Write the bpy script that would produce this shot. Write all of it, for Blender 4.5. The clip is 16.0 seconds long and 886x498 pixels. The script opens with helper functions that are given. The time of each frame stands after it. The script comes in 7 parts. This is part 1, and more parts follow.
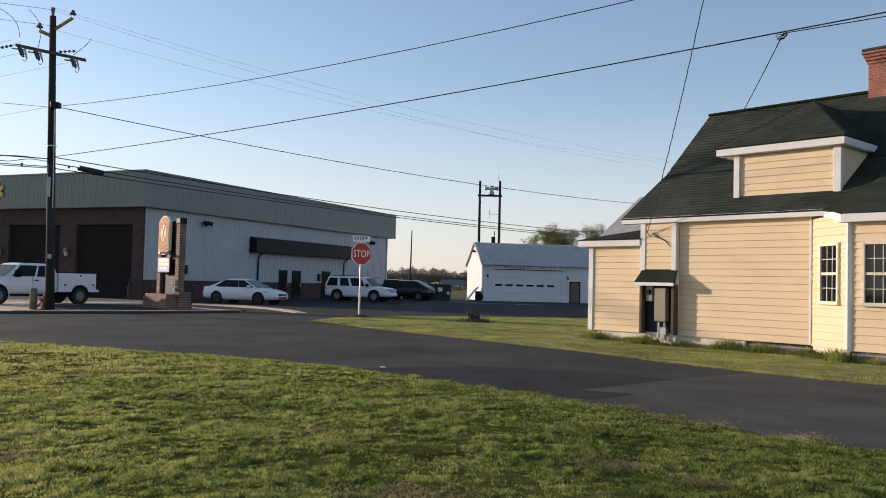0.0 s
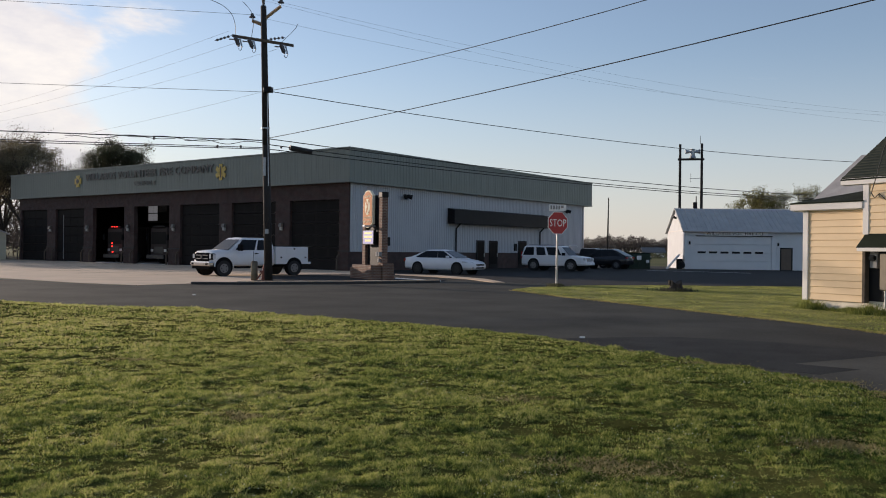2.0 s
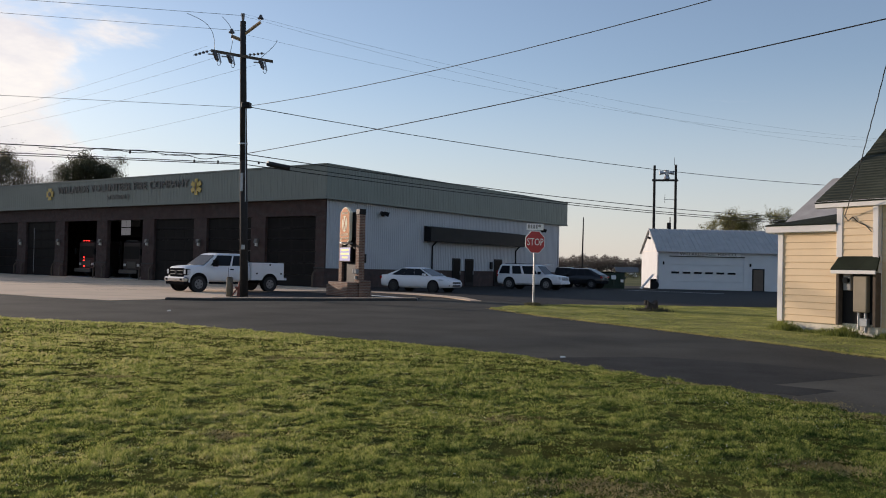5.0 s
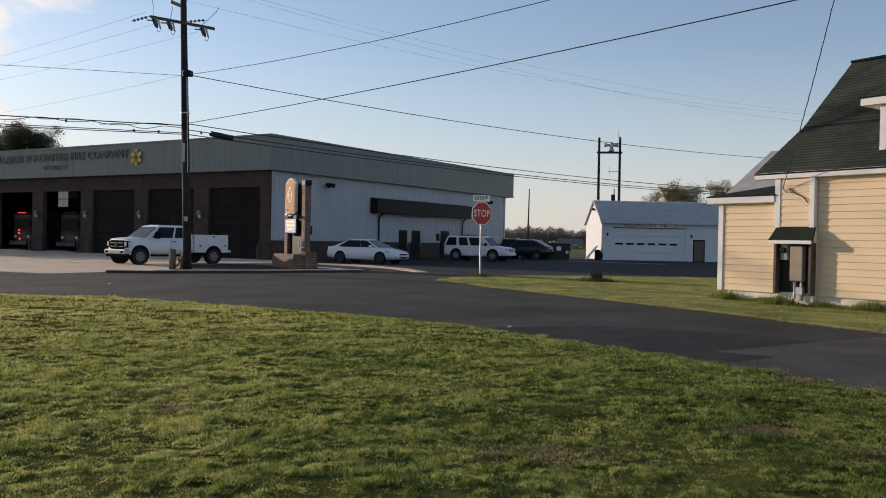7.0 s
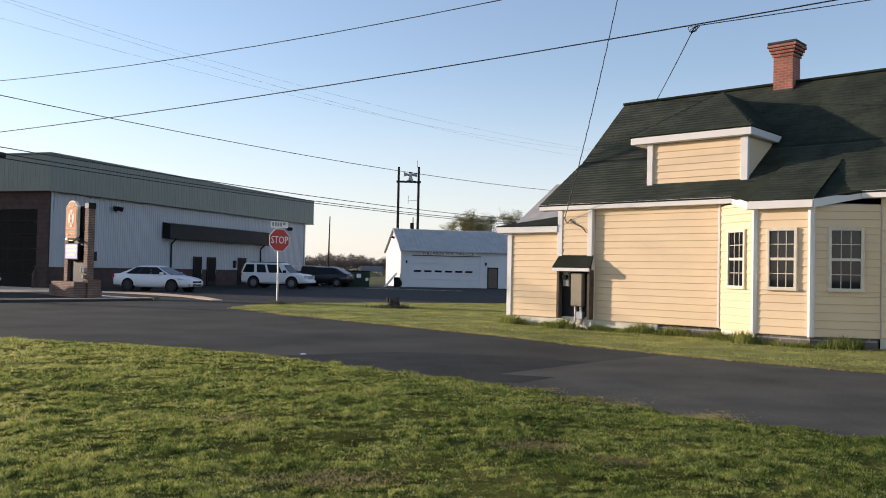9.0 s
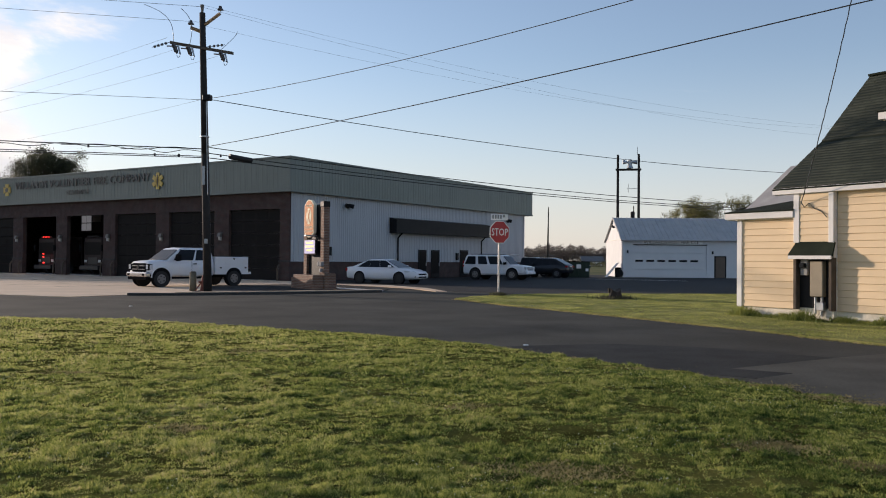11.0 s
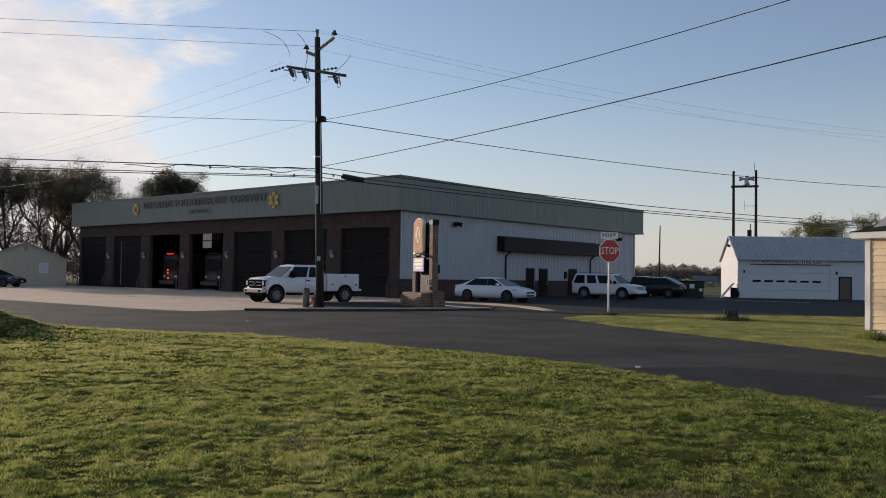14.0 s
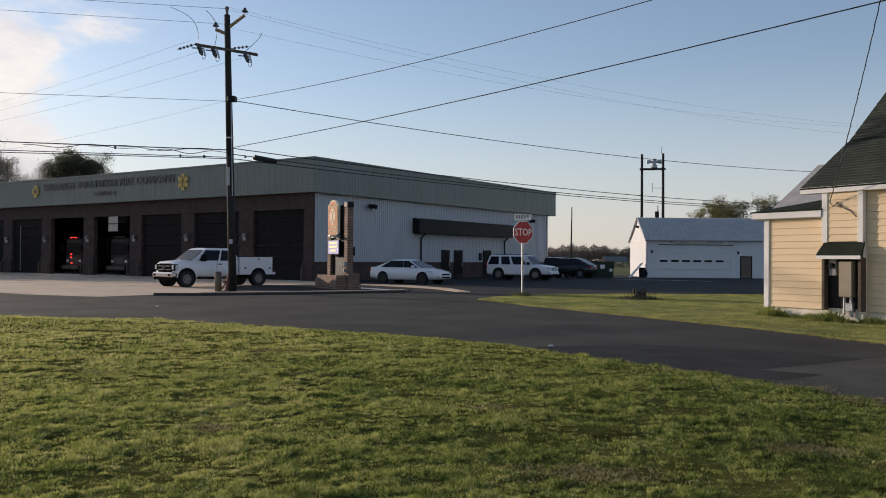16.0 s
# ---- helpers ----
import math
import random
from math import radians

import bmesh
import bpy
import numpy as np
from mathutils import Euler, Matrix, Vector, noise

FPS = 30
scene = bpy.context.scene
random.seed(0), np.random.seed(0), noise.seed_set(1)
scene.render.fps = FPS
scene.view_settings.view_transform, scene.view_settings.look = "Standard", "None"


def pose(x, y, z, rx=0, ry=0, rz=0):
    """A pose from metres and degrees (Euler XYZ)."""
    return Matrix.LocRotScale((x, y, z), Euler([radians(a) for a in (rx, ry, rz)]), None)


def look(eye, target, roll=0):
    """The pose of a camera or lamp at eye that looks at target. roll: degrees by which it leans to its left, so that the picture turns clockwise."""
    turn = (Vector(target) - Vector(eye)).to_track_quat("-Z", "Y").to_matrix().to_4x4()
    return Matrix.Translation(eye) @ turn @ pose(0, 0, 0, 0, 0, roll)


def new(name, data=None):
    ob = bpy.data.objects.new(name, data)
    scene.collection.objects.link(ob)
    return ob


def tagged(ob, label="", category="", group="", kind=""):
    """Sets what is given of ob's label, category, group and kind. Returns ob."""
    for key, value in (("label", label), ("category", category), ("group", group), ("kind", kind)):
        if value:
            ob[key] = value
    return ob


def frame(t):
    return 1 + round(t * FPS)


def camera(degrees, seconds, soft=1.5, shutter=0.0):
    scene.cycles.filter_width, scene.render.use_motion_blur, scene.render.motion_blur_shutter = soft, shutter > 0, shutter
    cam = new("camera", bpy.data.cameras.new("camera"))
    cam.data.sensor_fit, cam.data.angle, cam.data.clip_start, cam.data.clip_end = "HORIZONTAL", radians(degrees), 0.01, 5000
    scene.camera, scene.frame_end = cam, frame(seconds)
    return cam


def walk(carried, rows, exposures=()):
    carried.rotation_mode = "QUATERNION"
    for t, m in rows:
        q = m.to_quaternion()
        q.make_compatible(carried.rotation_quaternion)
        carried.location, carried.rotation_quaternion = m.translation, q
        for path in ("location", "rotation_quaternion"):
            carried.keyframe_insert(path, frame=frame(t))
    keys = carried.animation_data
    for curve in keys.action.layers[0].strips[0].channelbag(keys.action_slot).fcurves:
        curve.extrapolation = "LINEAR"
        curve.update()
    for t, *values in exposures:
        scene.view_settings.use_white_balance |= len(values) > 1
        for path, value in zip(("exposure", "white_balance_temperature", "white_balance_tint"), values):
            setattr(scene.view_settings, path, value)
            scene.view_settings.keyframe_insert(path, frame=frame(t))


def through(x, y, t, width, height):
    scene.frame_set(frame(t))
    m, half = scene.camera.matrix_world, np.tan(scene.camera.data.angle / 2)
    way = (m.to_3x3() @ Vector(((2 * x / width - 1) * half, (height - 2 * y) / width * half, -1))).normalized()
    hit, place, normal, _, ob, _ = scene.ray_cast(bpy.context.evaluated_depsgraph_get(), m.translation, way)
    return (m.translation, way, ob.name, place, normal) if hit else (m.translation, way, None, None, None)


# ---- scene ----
# camera: seconds, x, y, z off the standing eye, yaw, pitch, roll
EYE = 1.5
cam = camera(54.96, 16.0, soft=1.0)
ROWS = [
    (0.00, 0.087, -0.012, -0.008, 0.00, 2.34, -1.45),
    (0.50, 0.089, -0.035, 0.003, 1.01, 2.40, -1.24),
    (1.00, 0.093, -0.047, -0.005, 4.64, 1.83, -0.97),
    (1.50, 0.065, 0.054, -0.006, 10.28, 0.58, -0.84),
    (2.00, 0.056, 0.029, 0.005, 13.13, 0.02, -0.70),
    (2.50, 0.050, -0.013, 0.004, 13.14, 0.10, -0.81),
    (3.00, 0.058, -0.022, 0.001, 13.08, 0.37, -0.84),
    (3.25, 0.055, -0.020, 0.001, 13.00, 0.52, -0.90),
    (4.20, 0.000, 0.000, 0.010, 12.10, 1.00, -1.10),
    (5.20, -0.080, 0.010, 0.020, 11.20, 1.30, -1.30),
    (5.50, -0.090, 0.018, 0.025, 10.83, 1.48, -1.30),
    (6.00, -0.105, 0.032, 0.027, 10.22, 1.93, -1.35),
    (6.50, -0.085, 0.064, 0.003, 9.81, 0.46, -0.89),
    (7.00, -0.087, 0.025, -0.004, 7.81, -0.58, -1.14),
    (7.50, -0.082, -0.025, -0.018, 3.82, -0.35, -1.86),
    (8.00, -0.038, -0.026, -0.015, -1.19, 0.51, -2.23),
    (8.20, -0.008, -0.032, -0.012, -2.88, 1.01, -2.03),
    (8.45, 0.000, -0.030, -0.010, -4.40, 1.35, -1.75),
    (8.75, 0.020, -0.030, -0.010, -5.50, 1.55, -1.40),
    (9.20, 0.040, -0.030, -0.010, -5.20, 1.50, -0.95),
    (9.70, 0.040, -0.030, -0.010, -1.90, 1.25, -0.60),
    (10.00, 0.035, -0.030, -0.010, 0.60, 1.10, -0.45),
    (10.30, 0.026, -0.032, -0.013, 2.92, 0.94, -0.39),
    (10.50, 0.011, -0.004, -0.009, 4.33, 0.80, -0.47),
    (11.00, 0.009, -0.004, -0.003, 9.18, 0.70, -0.48),
    (11.50, -0.001, 0.029, 0.013, 13.02, 0.70, -0.57),
    (12.00, 0.006, 0.000, -0.007, 14.04, 0.94, -0.86),
    (12.50, 0.009, -0.035, -0.003, 14.89, 1.34, -0.69),
    (13.00, 0.013, 0.038, 0.013, 15.92, 1.26, -0.50),
    (13.50, 0.010, -0.008, 0.005, 16.69, 1.09, -0.59),
    (14.00, -0.026, 0.011, 0.004, 16.39, 1.83, -0.90),
    (14.50, -0.036, -0.017, 0.009, 14.89, 2.17, -0.79),
    (15.00, -0.014, 0.004, -0.004, 13.30, 1.70, -0.17),
    (15.50, 0.018, 0.011, -0.002, 11.94, 0.94, -0.31),
    (16.00, -0.023, 0.006, -0.003, 10.71, 0.70, -0.45),
]
# the phone opens up as it turns from the bright sky on the left
NUDGE = {0.0: -0.06, 0.5: -0.03, 1.5: 0.05, 2.0: 0.03, 2.5: 0.08, 3.0: 0.09, 5.5: -0.1, 6.0: -0.04, 6.5: -0.05, 7.0: -0.1, 7.5: -0.01, 7.8: -0.02, 8.0: -0.03, 8.2: -0.03, 10.5: 0.03, 11.0: 0.09, 12.0: -0.05, 15.0: -0.1, 15.5: -0.05, 16.0: -0.06}
EXPOSE = [(t, 0.45 - 0.03 * (yaw + 1) + NUDGE.get(t, 0.0), 6560, 19) for t, x, y, z, yaw, pitch, roll in ROWS]
walk(cam, [(t, pose(x, y, EYE + z, 90 + pitch, roll, yaw)) for t, x, y, z, yaw, pitch, roll in ROWS], EXPOSE)

# ---- daylight: low evening sun ahead on the left ----
SUN_BEARING, SUN_HEIGHT = 66.0, 11.5   # degrees left of ahead, degrees up
SUN_H = Vector((-math.sin(radians(SUN_BEARING)), math.cos(radians(SUN_BEARING)), 0))
sun = new("sun", bpy.data.lights.new("sun", "SUN"))
sun.data.energy, sun.data.angle, sun.data.color = 3.75, radians(0.7), (1.0, 0.86, 0.68)
sun.matrix_world = look(SUN_H * 50 + Vector((0, 0, 50 * math.tan(radians(SUN_HEIGHT)))), (0, 0, 0))

world = bpy.data.worlds.new("evening_sky")
scene.world = world
world.use_nodes = True
wt = world.node_tree
wt.nodes.clear()


def wnode(kind, **kw):
    n = wt.nodes.new(kind)
    for k, v in kw.items():
        if k == "op":
            n.operation = v
        elif isinstance(k, str) and k.startswith("i"):
            n.inputs[int(k[1:])].default_value = v
    return n


def wlink(a, b, i=0, o=0):
    wt.links.new(a.outputs[o], b.inputs[i])


sky = wnode("ShaderNodeTexSky")
sky.sky_type = "NISHITA"
sky.sun_disc = False
sky.sun_elevation, sky.sun_rotation = radians(SUN_HEIGHT), radians(-SUN_BEARING)
sky.air_density, sky.dust_density, sky.ozone_density = 1.0, 0.5, 2.0
geo_in = wnode("ShaderNodeTexCoord")
noise_a = wnode("ShaderNodeTexNoise")
noise_a.inputs["Scale"].default_value, noise_a.inputs["Detail"].default_value, noise_a.inputs["Roughness"].default_value = 4.2, 11.0, 0.6
noise_a.inputs["Distortion"].default_value = 0.35
stretch = wnode("ShaderNodeMapping")
stretch.inputs["Scale"].default_value = (1.0, 1.0, 2.6)
wlink(geo_in, stretch)
wlink(stretch, noise_a)
# clouds gather on the sunward side
toward = wnode("ShaderNodeVectorMath", op="DOT_PRODUCT")
toward.inputs[1].default_value = SUN_H
wlink(geo_in, toward)
side = wnode("ShaderNodeMapRange")
for i, v in ((1, 0.735), (2, 0.87), (3, -0.26), (4, 0.14)):
    side.inputs[i].default_value = v
wt.links.new(toward.outputs["Value"], side.inputs[0])
total = wnode("ShaderNodeMath", op="ADD")
wlink(noise_a, total, 0)
wlink(side, total, 1)
mask = wnode("ShaderNodeMapRange")
mask.interpolation_type = "SMOOTHSTEP"
for i, v in ((1, 0.42), (2, 0.62), (3, 0.0), (4, 0.95)):
    mask.inputs[i].default_value = v
wlink(total, mask)
mixed = wnode("ShaderNodeMix")
mixed.data_type = "RGBA"
wlink(mask, mixed, 0)
wlink(sky, mixed, 6)
# cloud body: bright rims, softly greyer cores
noise_b = wnode("ShaderNodeTexNoise")
noise_b.inputs["Scale"].default_value, noise_b.inputs["Detail"].default_value, noise_b.inputs["Roughness"].default_value = 9.0, 8.0, 0.6
wlink(stretch, noise_b)
body = wnode("ShaderNodeMapRange")
for i, v in ((1, 0.36), (2, 0.62), (3, 0.0), (4, 1.0)):
    body.inputs[i].default_value = v
wlink(noise_b, body)
cloud = wnode("ShaderNodeMix")
cloud.data_type = "RGBA"
cloud.inputs[6].default_value, cloud.inputs[7].default_value = (5.2, 5.25, 5.15, 1), (6.8, 6.65, 5.9, 1)
wlink(body, cloud, 0)
wlink(cloud, mixed, 7, 2)
# pale evening haze low over the land
low = wnode("ShaderNodeSeparateXYZ")
wlink(geo_in, low)
haze = wnode("ShaderNodeMapRange")
haze.interpolation_type = "SMOOTHSTEP"
for i, v in ((1, 0.0), (2, 0.24), (3, 0.7), (4, 0.07)):
    haze.inputs[i].default_value = v
wlink(low, haze, 0, 2)
hazed = wnode("ShaderNodeMix")
hazed.data_type = "RGBA"
wlink(haze, hazed, 0)
wlink(mixed, hazed, 6, 2)
low_tone = wnode("ShaderNodeMapRange")
for i, v in ((1, 0.02), (2, 0.13), (3, 0.0), (4, 1.0)):
    low_tone.inputs[i].default_value = v
wlink(low, low_tone, 0, 2)
tone = wnode("ShaderNodeMix")
tone.data_type = "RGBA"
tone.inputs[6].default_value, tone.inputs[7].default_value = (4.12, 4.18, 4.08, 1), (3.68, 4.02, 4.32, 1)
wlink(low_tone, tone, 0)
wlink(tone, hazed, 7, 2)
backg = wnode("ShaderNodeBackground")
backg.inputs[1].default_value = 0.15
wlink(hazed, backg, 0, 2)
wout = wnode("ShaderNodeOutputWorld")
wlink(backg, wout)


# ---- materials ----
def mat(name, color, rough=0.7, metal=0.0, vary=0.12, scale=3.0, fine=40.0, bump=0.1, spec=0.5, tint=None, rand=0.0):
    """A surface with stains at one scale, grain at another and fine relief, all at real-world size."""
    m = bpy.data.materials.new(name)
    m.use_nodes = True
    t = m.node_tree
    b = t.nodes["Principled BSDF"]
    b.inputs["Roughness"].default_value, b.inputs["Metallic"].default_value = rough, metal
    b.inputs["Specular IOR Level"].default_value = spec
    co = t.nodes.new("ShaderNodeNewGeometry")
    n1, n2 = t.nodes.new("ShaderNodeTexNoise"), t.nodes.new("ShaderNodeTexNoise")
    n1.inputs["Scale"].default_value, n2.inputs["Scale"].default_value = scale, fine
    n1.inputs["Detail"].default_value = n2.inputs["Detail"].default_value = 4
    for n in (n1, n2):
        t.links.new(co.outputs["Position"], n.inputs["Vector"])
    add = t.nodes.new("ShaderNodeMath")
    add.operation = "MULTIPLY_ADD"
    t.links.new(n2.outputs[0], add.inputs[0])
    add.inputs[1].default_value = 0.5
    t.links.new(n1.outputs[0], add.inputs[2])
    src = add
    if rand:
        info = t.nodes.new("ShaderNodeObjectInfo")
        ra = t.nodes.new("ShaderNodeMath")
        ra.operation = "MULTIPLY_ADD"
        t.links.new(info.outputs["Random"], ra.inputs[0])
        ra.inputs[1].default_value = rand
        t.links.new(add.outputs[0], ra.inputs[2])
        src = ra
    ramp = t.nodes.new("ShaderNodeMapRange")
    for i, v in ((1, 0.45), (2, 1.05 + rand), (3, 0.0), (4, 1.0)):
        ramp.inputs[i].default_value = v
    t.links.new(src.outputs[0], ramp.inputs[0])
    mx = t.nodes.new("ShaderNodeMix")
    mx.data_type = "RGBA"
    t.links.new(ramp.outputs[0], mx.inputs[0])
    lo = [c * (1 - vary) for c in color]
    hi = [min(1, c * (1 + vary)) for c in (tint or color)]
    mx.inputs[6].default_value, mx.inputs[7].default_value = (*lo, 1), (*hi, 1)
    t.links.new(mx.outputs[2], b.inputs["Base Color"])
    if bump:
        bp = t.nodes.new("ShaderNodeBump")
        bp.inputs["Strength"].default_value, bp.inputs["Distance"].default_value = bump, 0.01
        t.links.new(n2.outputs[0], bp.inputs["Height"])
        t.links.new(bp.outputs[0], b.inputs["Normal"])
    return m


def brick_mat(name, c1, c2, mortar, w=0.2, h=0.075, gap=0.012, rough=0.85, bump=0.5, offset=0.5):
    """Courses of brick (or shingle) laid by the object's own axes."""
    m = bpy.data.materials.new(name)
    m.use_nodes = True
    t = m.node_tree
    b = t.nodes["Principled BSDF"]
    b.inputs["Roughness"].default_value = rough
    co = t.nodes.new("ShaderNodeTexCoord")
    sep, com = t.nodes.new("ShaderNodeSeparateXYZ"), t.nodes.new("ShaderNodeCombineXYZ")
    t.links.new(co.outputs["Object"], sep.inputs[0])
    ad = t.nodes.new("ShaderNodeMath")
    ad.operation = "ADD"
    t.links.new(sep.outputs[0], ad.inputs[0])
    t.links.new(sep.outputs[1], ad.inputs[1])
    t.links.new(ad.outputs[0], com.inputs[0])
    t.links.new(sep.outputs[2], com.inputs[1])
    br = t.nodes.new("ShaderNodeTexBrick")
    br.offset = offset
    br.inputs["Scale"].default_value = 1.0
    br.inputs["Brick Width"].default_value, br.inputs["Row Height"].default_value = w, h
    br.inputs["Mortar Size"].default_value = gap
    br.inputs["Color1"].default_value, br.inputs["Color2"].default_value, br.inputs["Mortar"].default_value = (*c1, 1), (*c2, 1), (*mortar, 1)
    t.links.new(com.outputs[0], br.inputs["Vector"])
    nz = t.nodes.new("ShaderNodeTexNoise")
    nz.inputs["Scale"].default_value, nz.inputs["Detail"].default_value = 2.5, 5
    t.links.new(co.outputs["Object"], nz.inputs["Vector"])
    mr = t.nodes.new("ShaderNodeMapRange")
    for i, v in ((1, 0.3), (2, 0.7), (3, 0.7), (4, 1.25)):
        mr.inputs[i].default_value = v
    t.links.new(nz.outputs[0], mr.inputs[0])
    mu = t.nodes.new("ShaderNodeVectorMath")
    mu.operation = "SCALE"
    t.links.new(br.outputs["Color"], mu.inputs[0])
    t.links.new(mr.outputs[0], mu.inputs["Scale"])
    t.links.new(mu.outputs[0], b.inputs["Base Color"])
    bp = t.nodes.new("ShaderNodeBump")
    bp.inputs["Strength"].default_value, bp.inputs["Distance"].default_value, bp.invert = bump, 0.01, True
    t.links.new(br.outputs["Fac"], bp.inputs["Height"])
    t.links.new(bp.outputs[0], b.inputs["Normal"])
    return m


def glass_mat(name, color=(0.02, 0.025, 0.03), rough=0.04, spec=0.5):
    m = bpy.data.materials.new(name)
    m.use_nodes = True
    b = m.node_tree.nodes["Principled BSDF"]
    b.inputs["Base Color"].default_value = (*color, 1)
    b.inputs["Roughness"].default_value = rough
    b.inputs["Specular IOR Level"].default_value = spec
    return m


def lamp_mat(name, color, power):
    m = bpy.data.materials.new(name)
    m.use_nodes = True
    b = m.node_tree.nodes["Principled BSDF"]
    b.inputs["Base Color"].default_value = (*[0.5 * c for c in color], 1)
    b.inputs["Emission Color"].default_value = (*color, 1)
    b.inputs["Emission Strength"].default_value = power
    return m


def leaf_mat(name, c1, c2, through=0.35, scale=0.8, island=0.5, rough=0.6, spec=0.22):
    """Leaves and blades: two tones that change island by island and patch by patch, and let some light through."""
    m = bpy.data.materials.new(name)
    m.use_nodes = True
    t = m.node_tree
    b, out = t.nodes["Principled BSDF"], t.nodes["Material Output"]
    b.inputs["Roughness"].default_value, b.inputs["Specular IOR Level"].default_value = rough, spec
    g = t.nodes.new("ShaderNodeNewGeometry")
    n = t.nodes.new("ShaderNodeTexNoise")
    n.inputs["Scale"].default_value, n.inputs["Detail"].default_value = scale, 5
    t.links.new(g.outputs["Position"], n.inputs["Vector"])
    mr = t.nodes.new("ShaderNodeMapRange")
    for i, v in ((1, 0.36), (2, 0.66), (3, -0.25), (4, 0.75)):
        mr.inputs[i].default_value = v
    t.links.new(n.outputs[0], mr.inputs[0])
    ad = t.nodes.new("ShaderNodeMath")
    ad.operation, ad.use_clamp = "MULTIPLY_ADD", True
    t.links.new(g.outputs["Random Per Island"], ad.inputs[0])
    ad.inputs[1].default_value = island
    t.links.new(mr.outputs[0], ad.inputs[2])
    mx = t.nodes.new("ShaderNodeMix")
    mx.data_type = "RGBA"
    t.links.new(ad.outputs[0], mx.inputs[0])
    mx.inputs[6].default_value, mx.inputs[7].default_value = (*c1, 1), (*c2, 1)
    tr = t.nodes.new("ShaderNodeBsdfTranslucent")
    ms = t.nodes.new("ShaderNodeMixShader")
    ms.inputs[0].default_value = through
    t.links.new(mx.outputs[2], b.inputs["Base Color"])
    t.links.new(mx.outputs[2], tr.inputs[0])
    t.links.new(b.outputs[0], ms.inputs[1])
    t.links.new(tr.outputs[0], ms.inputs[2])
    t.links.new(ms.outputs[0], out.inputs[0])
    return m


M_ASPHALT = mat("asphalt", (0.052, 0.051, 0.042), 0.9, vary=0.5, scale=0.45, fine=22, bump=0.8, spec=0.15)
M_OLDTAR = mat("worn_asphalt", (0.078, 0.074, 0.06), 0.9, vary=0.45, scale=0.7, fine=22, bump=0.8, spec=0.15)
M_FRAME = mat("aged_white_frame", (0.72, 0.64, 0.5), 0.6, vary=0.12, scale=6, bump=0.05)
M_PATCH = mat("asphalt_patch", (0.028, 0.028, 0.025), 0.85, vary=0.45, scale=1.2, fine=25, bump=0.8, spec=0.15)
M_LOT = mat("lot_asphalt", (0.0145, 0.0145, 0.014), 0.85, vary=0.25, scale=0.4, fine=60, bump=0.5, spec=0.25)
M_CONCRETE = mat("concrete", (0.6, 0.45, 0.31), 0.9, vary=0.16, scale=0.5, fine=25, bump=0.2)
M_KERB = mat("kerb_concrete", (0.3, 0.29, 0.28), 0.9, vary=0.2, scale=2, fine=30, bump=0.3)
M_KERBDARK = mat("kerb_dark", (0.05, 0.046, 0.042), 0.9, vary=0.3, scale=2, fine=30, bump=0.3)
M_VERGE = mat("verge_turf", (0.12, 0.14, 0.04), 1.0, vary=0.4, scale=0.8, fine=12, bump=0.5, tint=(0.24, 0.23, 0.08), spec=0.1)
M_SOIL = mat("lawn_turf", (0.036, 0.043, 0.01), 1.0, vary=0.5, scale=2.2, fine=38, bump=1.0, tint=(0.09, 0.088, 0.026), spec=0.0)
M_FIELD = mat("field", (0.075, 0.095, 0.03), 1.0, vary=0.35, scale=0.05, fine=2, bump=0.3, tint=(0.13, 0.12, 0.05), spec=0.1)
M_PAINTLINE = mat("road_paint", (0.62, 0.62, 0.6), 0.8, vary=0.2, scale=3)
M_SIDING = mat("cream_vinyl", (0.8, 0.615, 0.4), 0.85, vary=0.06, scale=1.5, fine=60, bump=0.05, rand=0.06, spec=0.12)
M_TRIM = mat("white_trim", (0.76, 0.73, 0.69), 0.75, vary=0.06, scale=2, fine=40, bump=0.05)
M_SHINGLE = mat("green_shingle", (0.016, 0.021, 0.015), 0.95, vary=0.35, scale=1.5, fine=60, bump=0.6, tint=(0.024, 0.03, 0.02), spec=0.1)
M_SHINGLE_GREY = mat("grey_shingle", (0.33, 0.32, 0.31), 0.95, vary=0.2, scale=1.5, fine=50, bump=0.6)
M_BLOCK = mat("painted_block", (0.72, 0.66, 0.54), 0.9, vary=0.3, scale=2.5, fine=25, bump=0.6)
M_BLOCK_RAW = brick_mat("bare_block", (0.16, 0.13, 0.11), (0.11, 0.09, 0.08), (0.3, 0.29, 0.27), 0.4, 0.2, 0.015)
M_METALFASCIA = mat("grey_green_metal", (0.15, 0.17, 0.155), 0.42, metal=0.3, vary=0.08, scale=0.6, fine=20, bump=0.03, rand=0.05)
M_METALWHITE = mat("white_metal", (0.385, 0.405, 0.435), 0.45, vary=0.06, scale=0.7, fine=20, bump=0.03, rand=0.04)
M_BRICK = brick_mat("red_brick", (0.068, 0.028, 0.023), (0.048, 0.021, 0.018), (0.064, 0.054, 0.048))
M_BRICKSIGN = brick_mat("sign_brick", (0.21, 0.1, 0.064), (0.13, 0.06, 0.042), (0.27, 0.22, 0.17), bump=0.9)
M_BRICKCHIM = brick_mat("chimney_brick", (0.42, 0.11, 0.06), (0.32, 0.08, 0.045), (0.3, 0.22, 0.18), bump=0.9)
M_DARKMETAL = mat("dark_metal", (0.013, 0.013, 0.014), 0.5, vary=0.2, scale=2, bump=0.03, spec=0.15)
M_DOORDARK = mat("bay_door", (0.024, 0.021, 0.02), 0.7, vary=0.15, scale=1, bump=0.03, spec=0.03)
M_INSIDE = mat("inside_wall", (0.6, 0.58, 0.54), 0.9, vary=0.2)
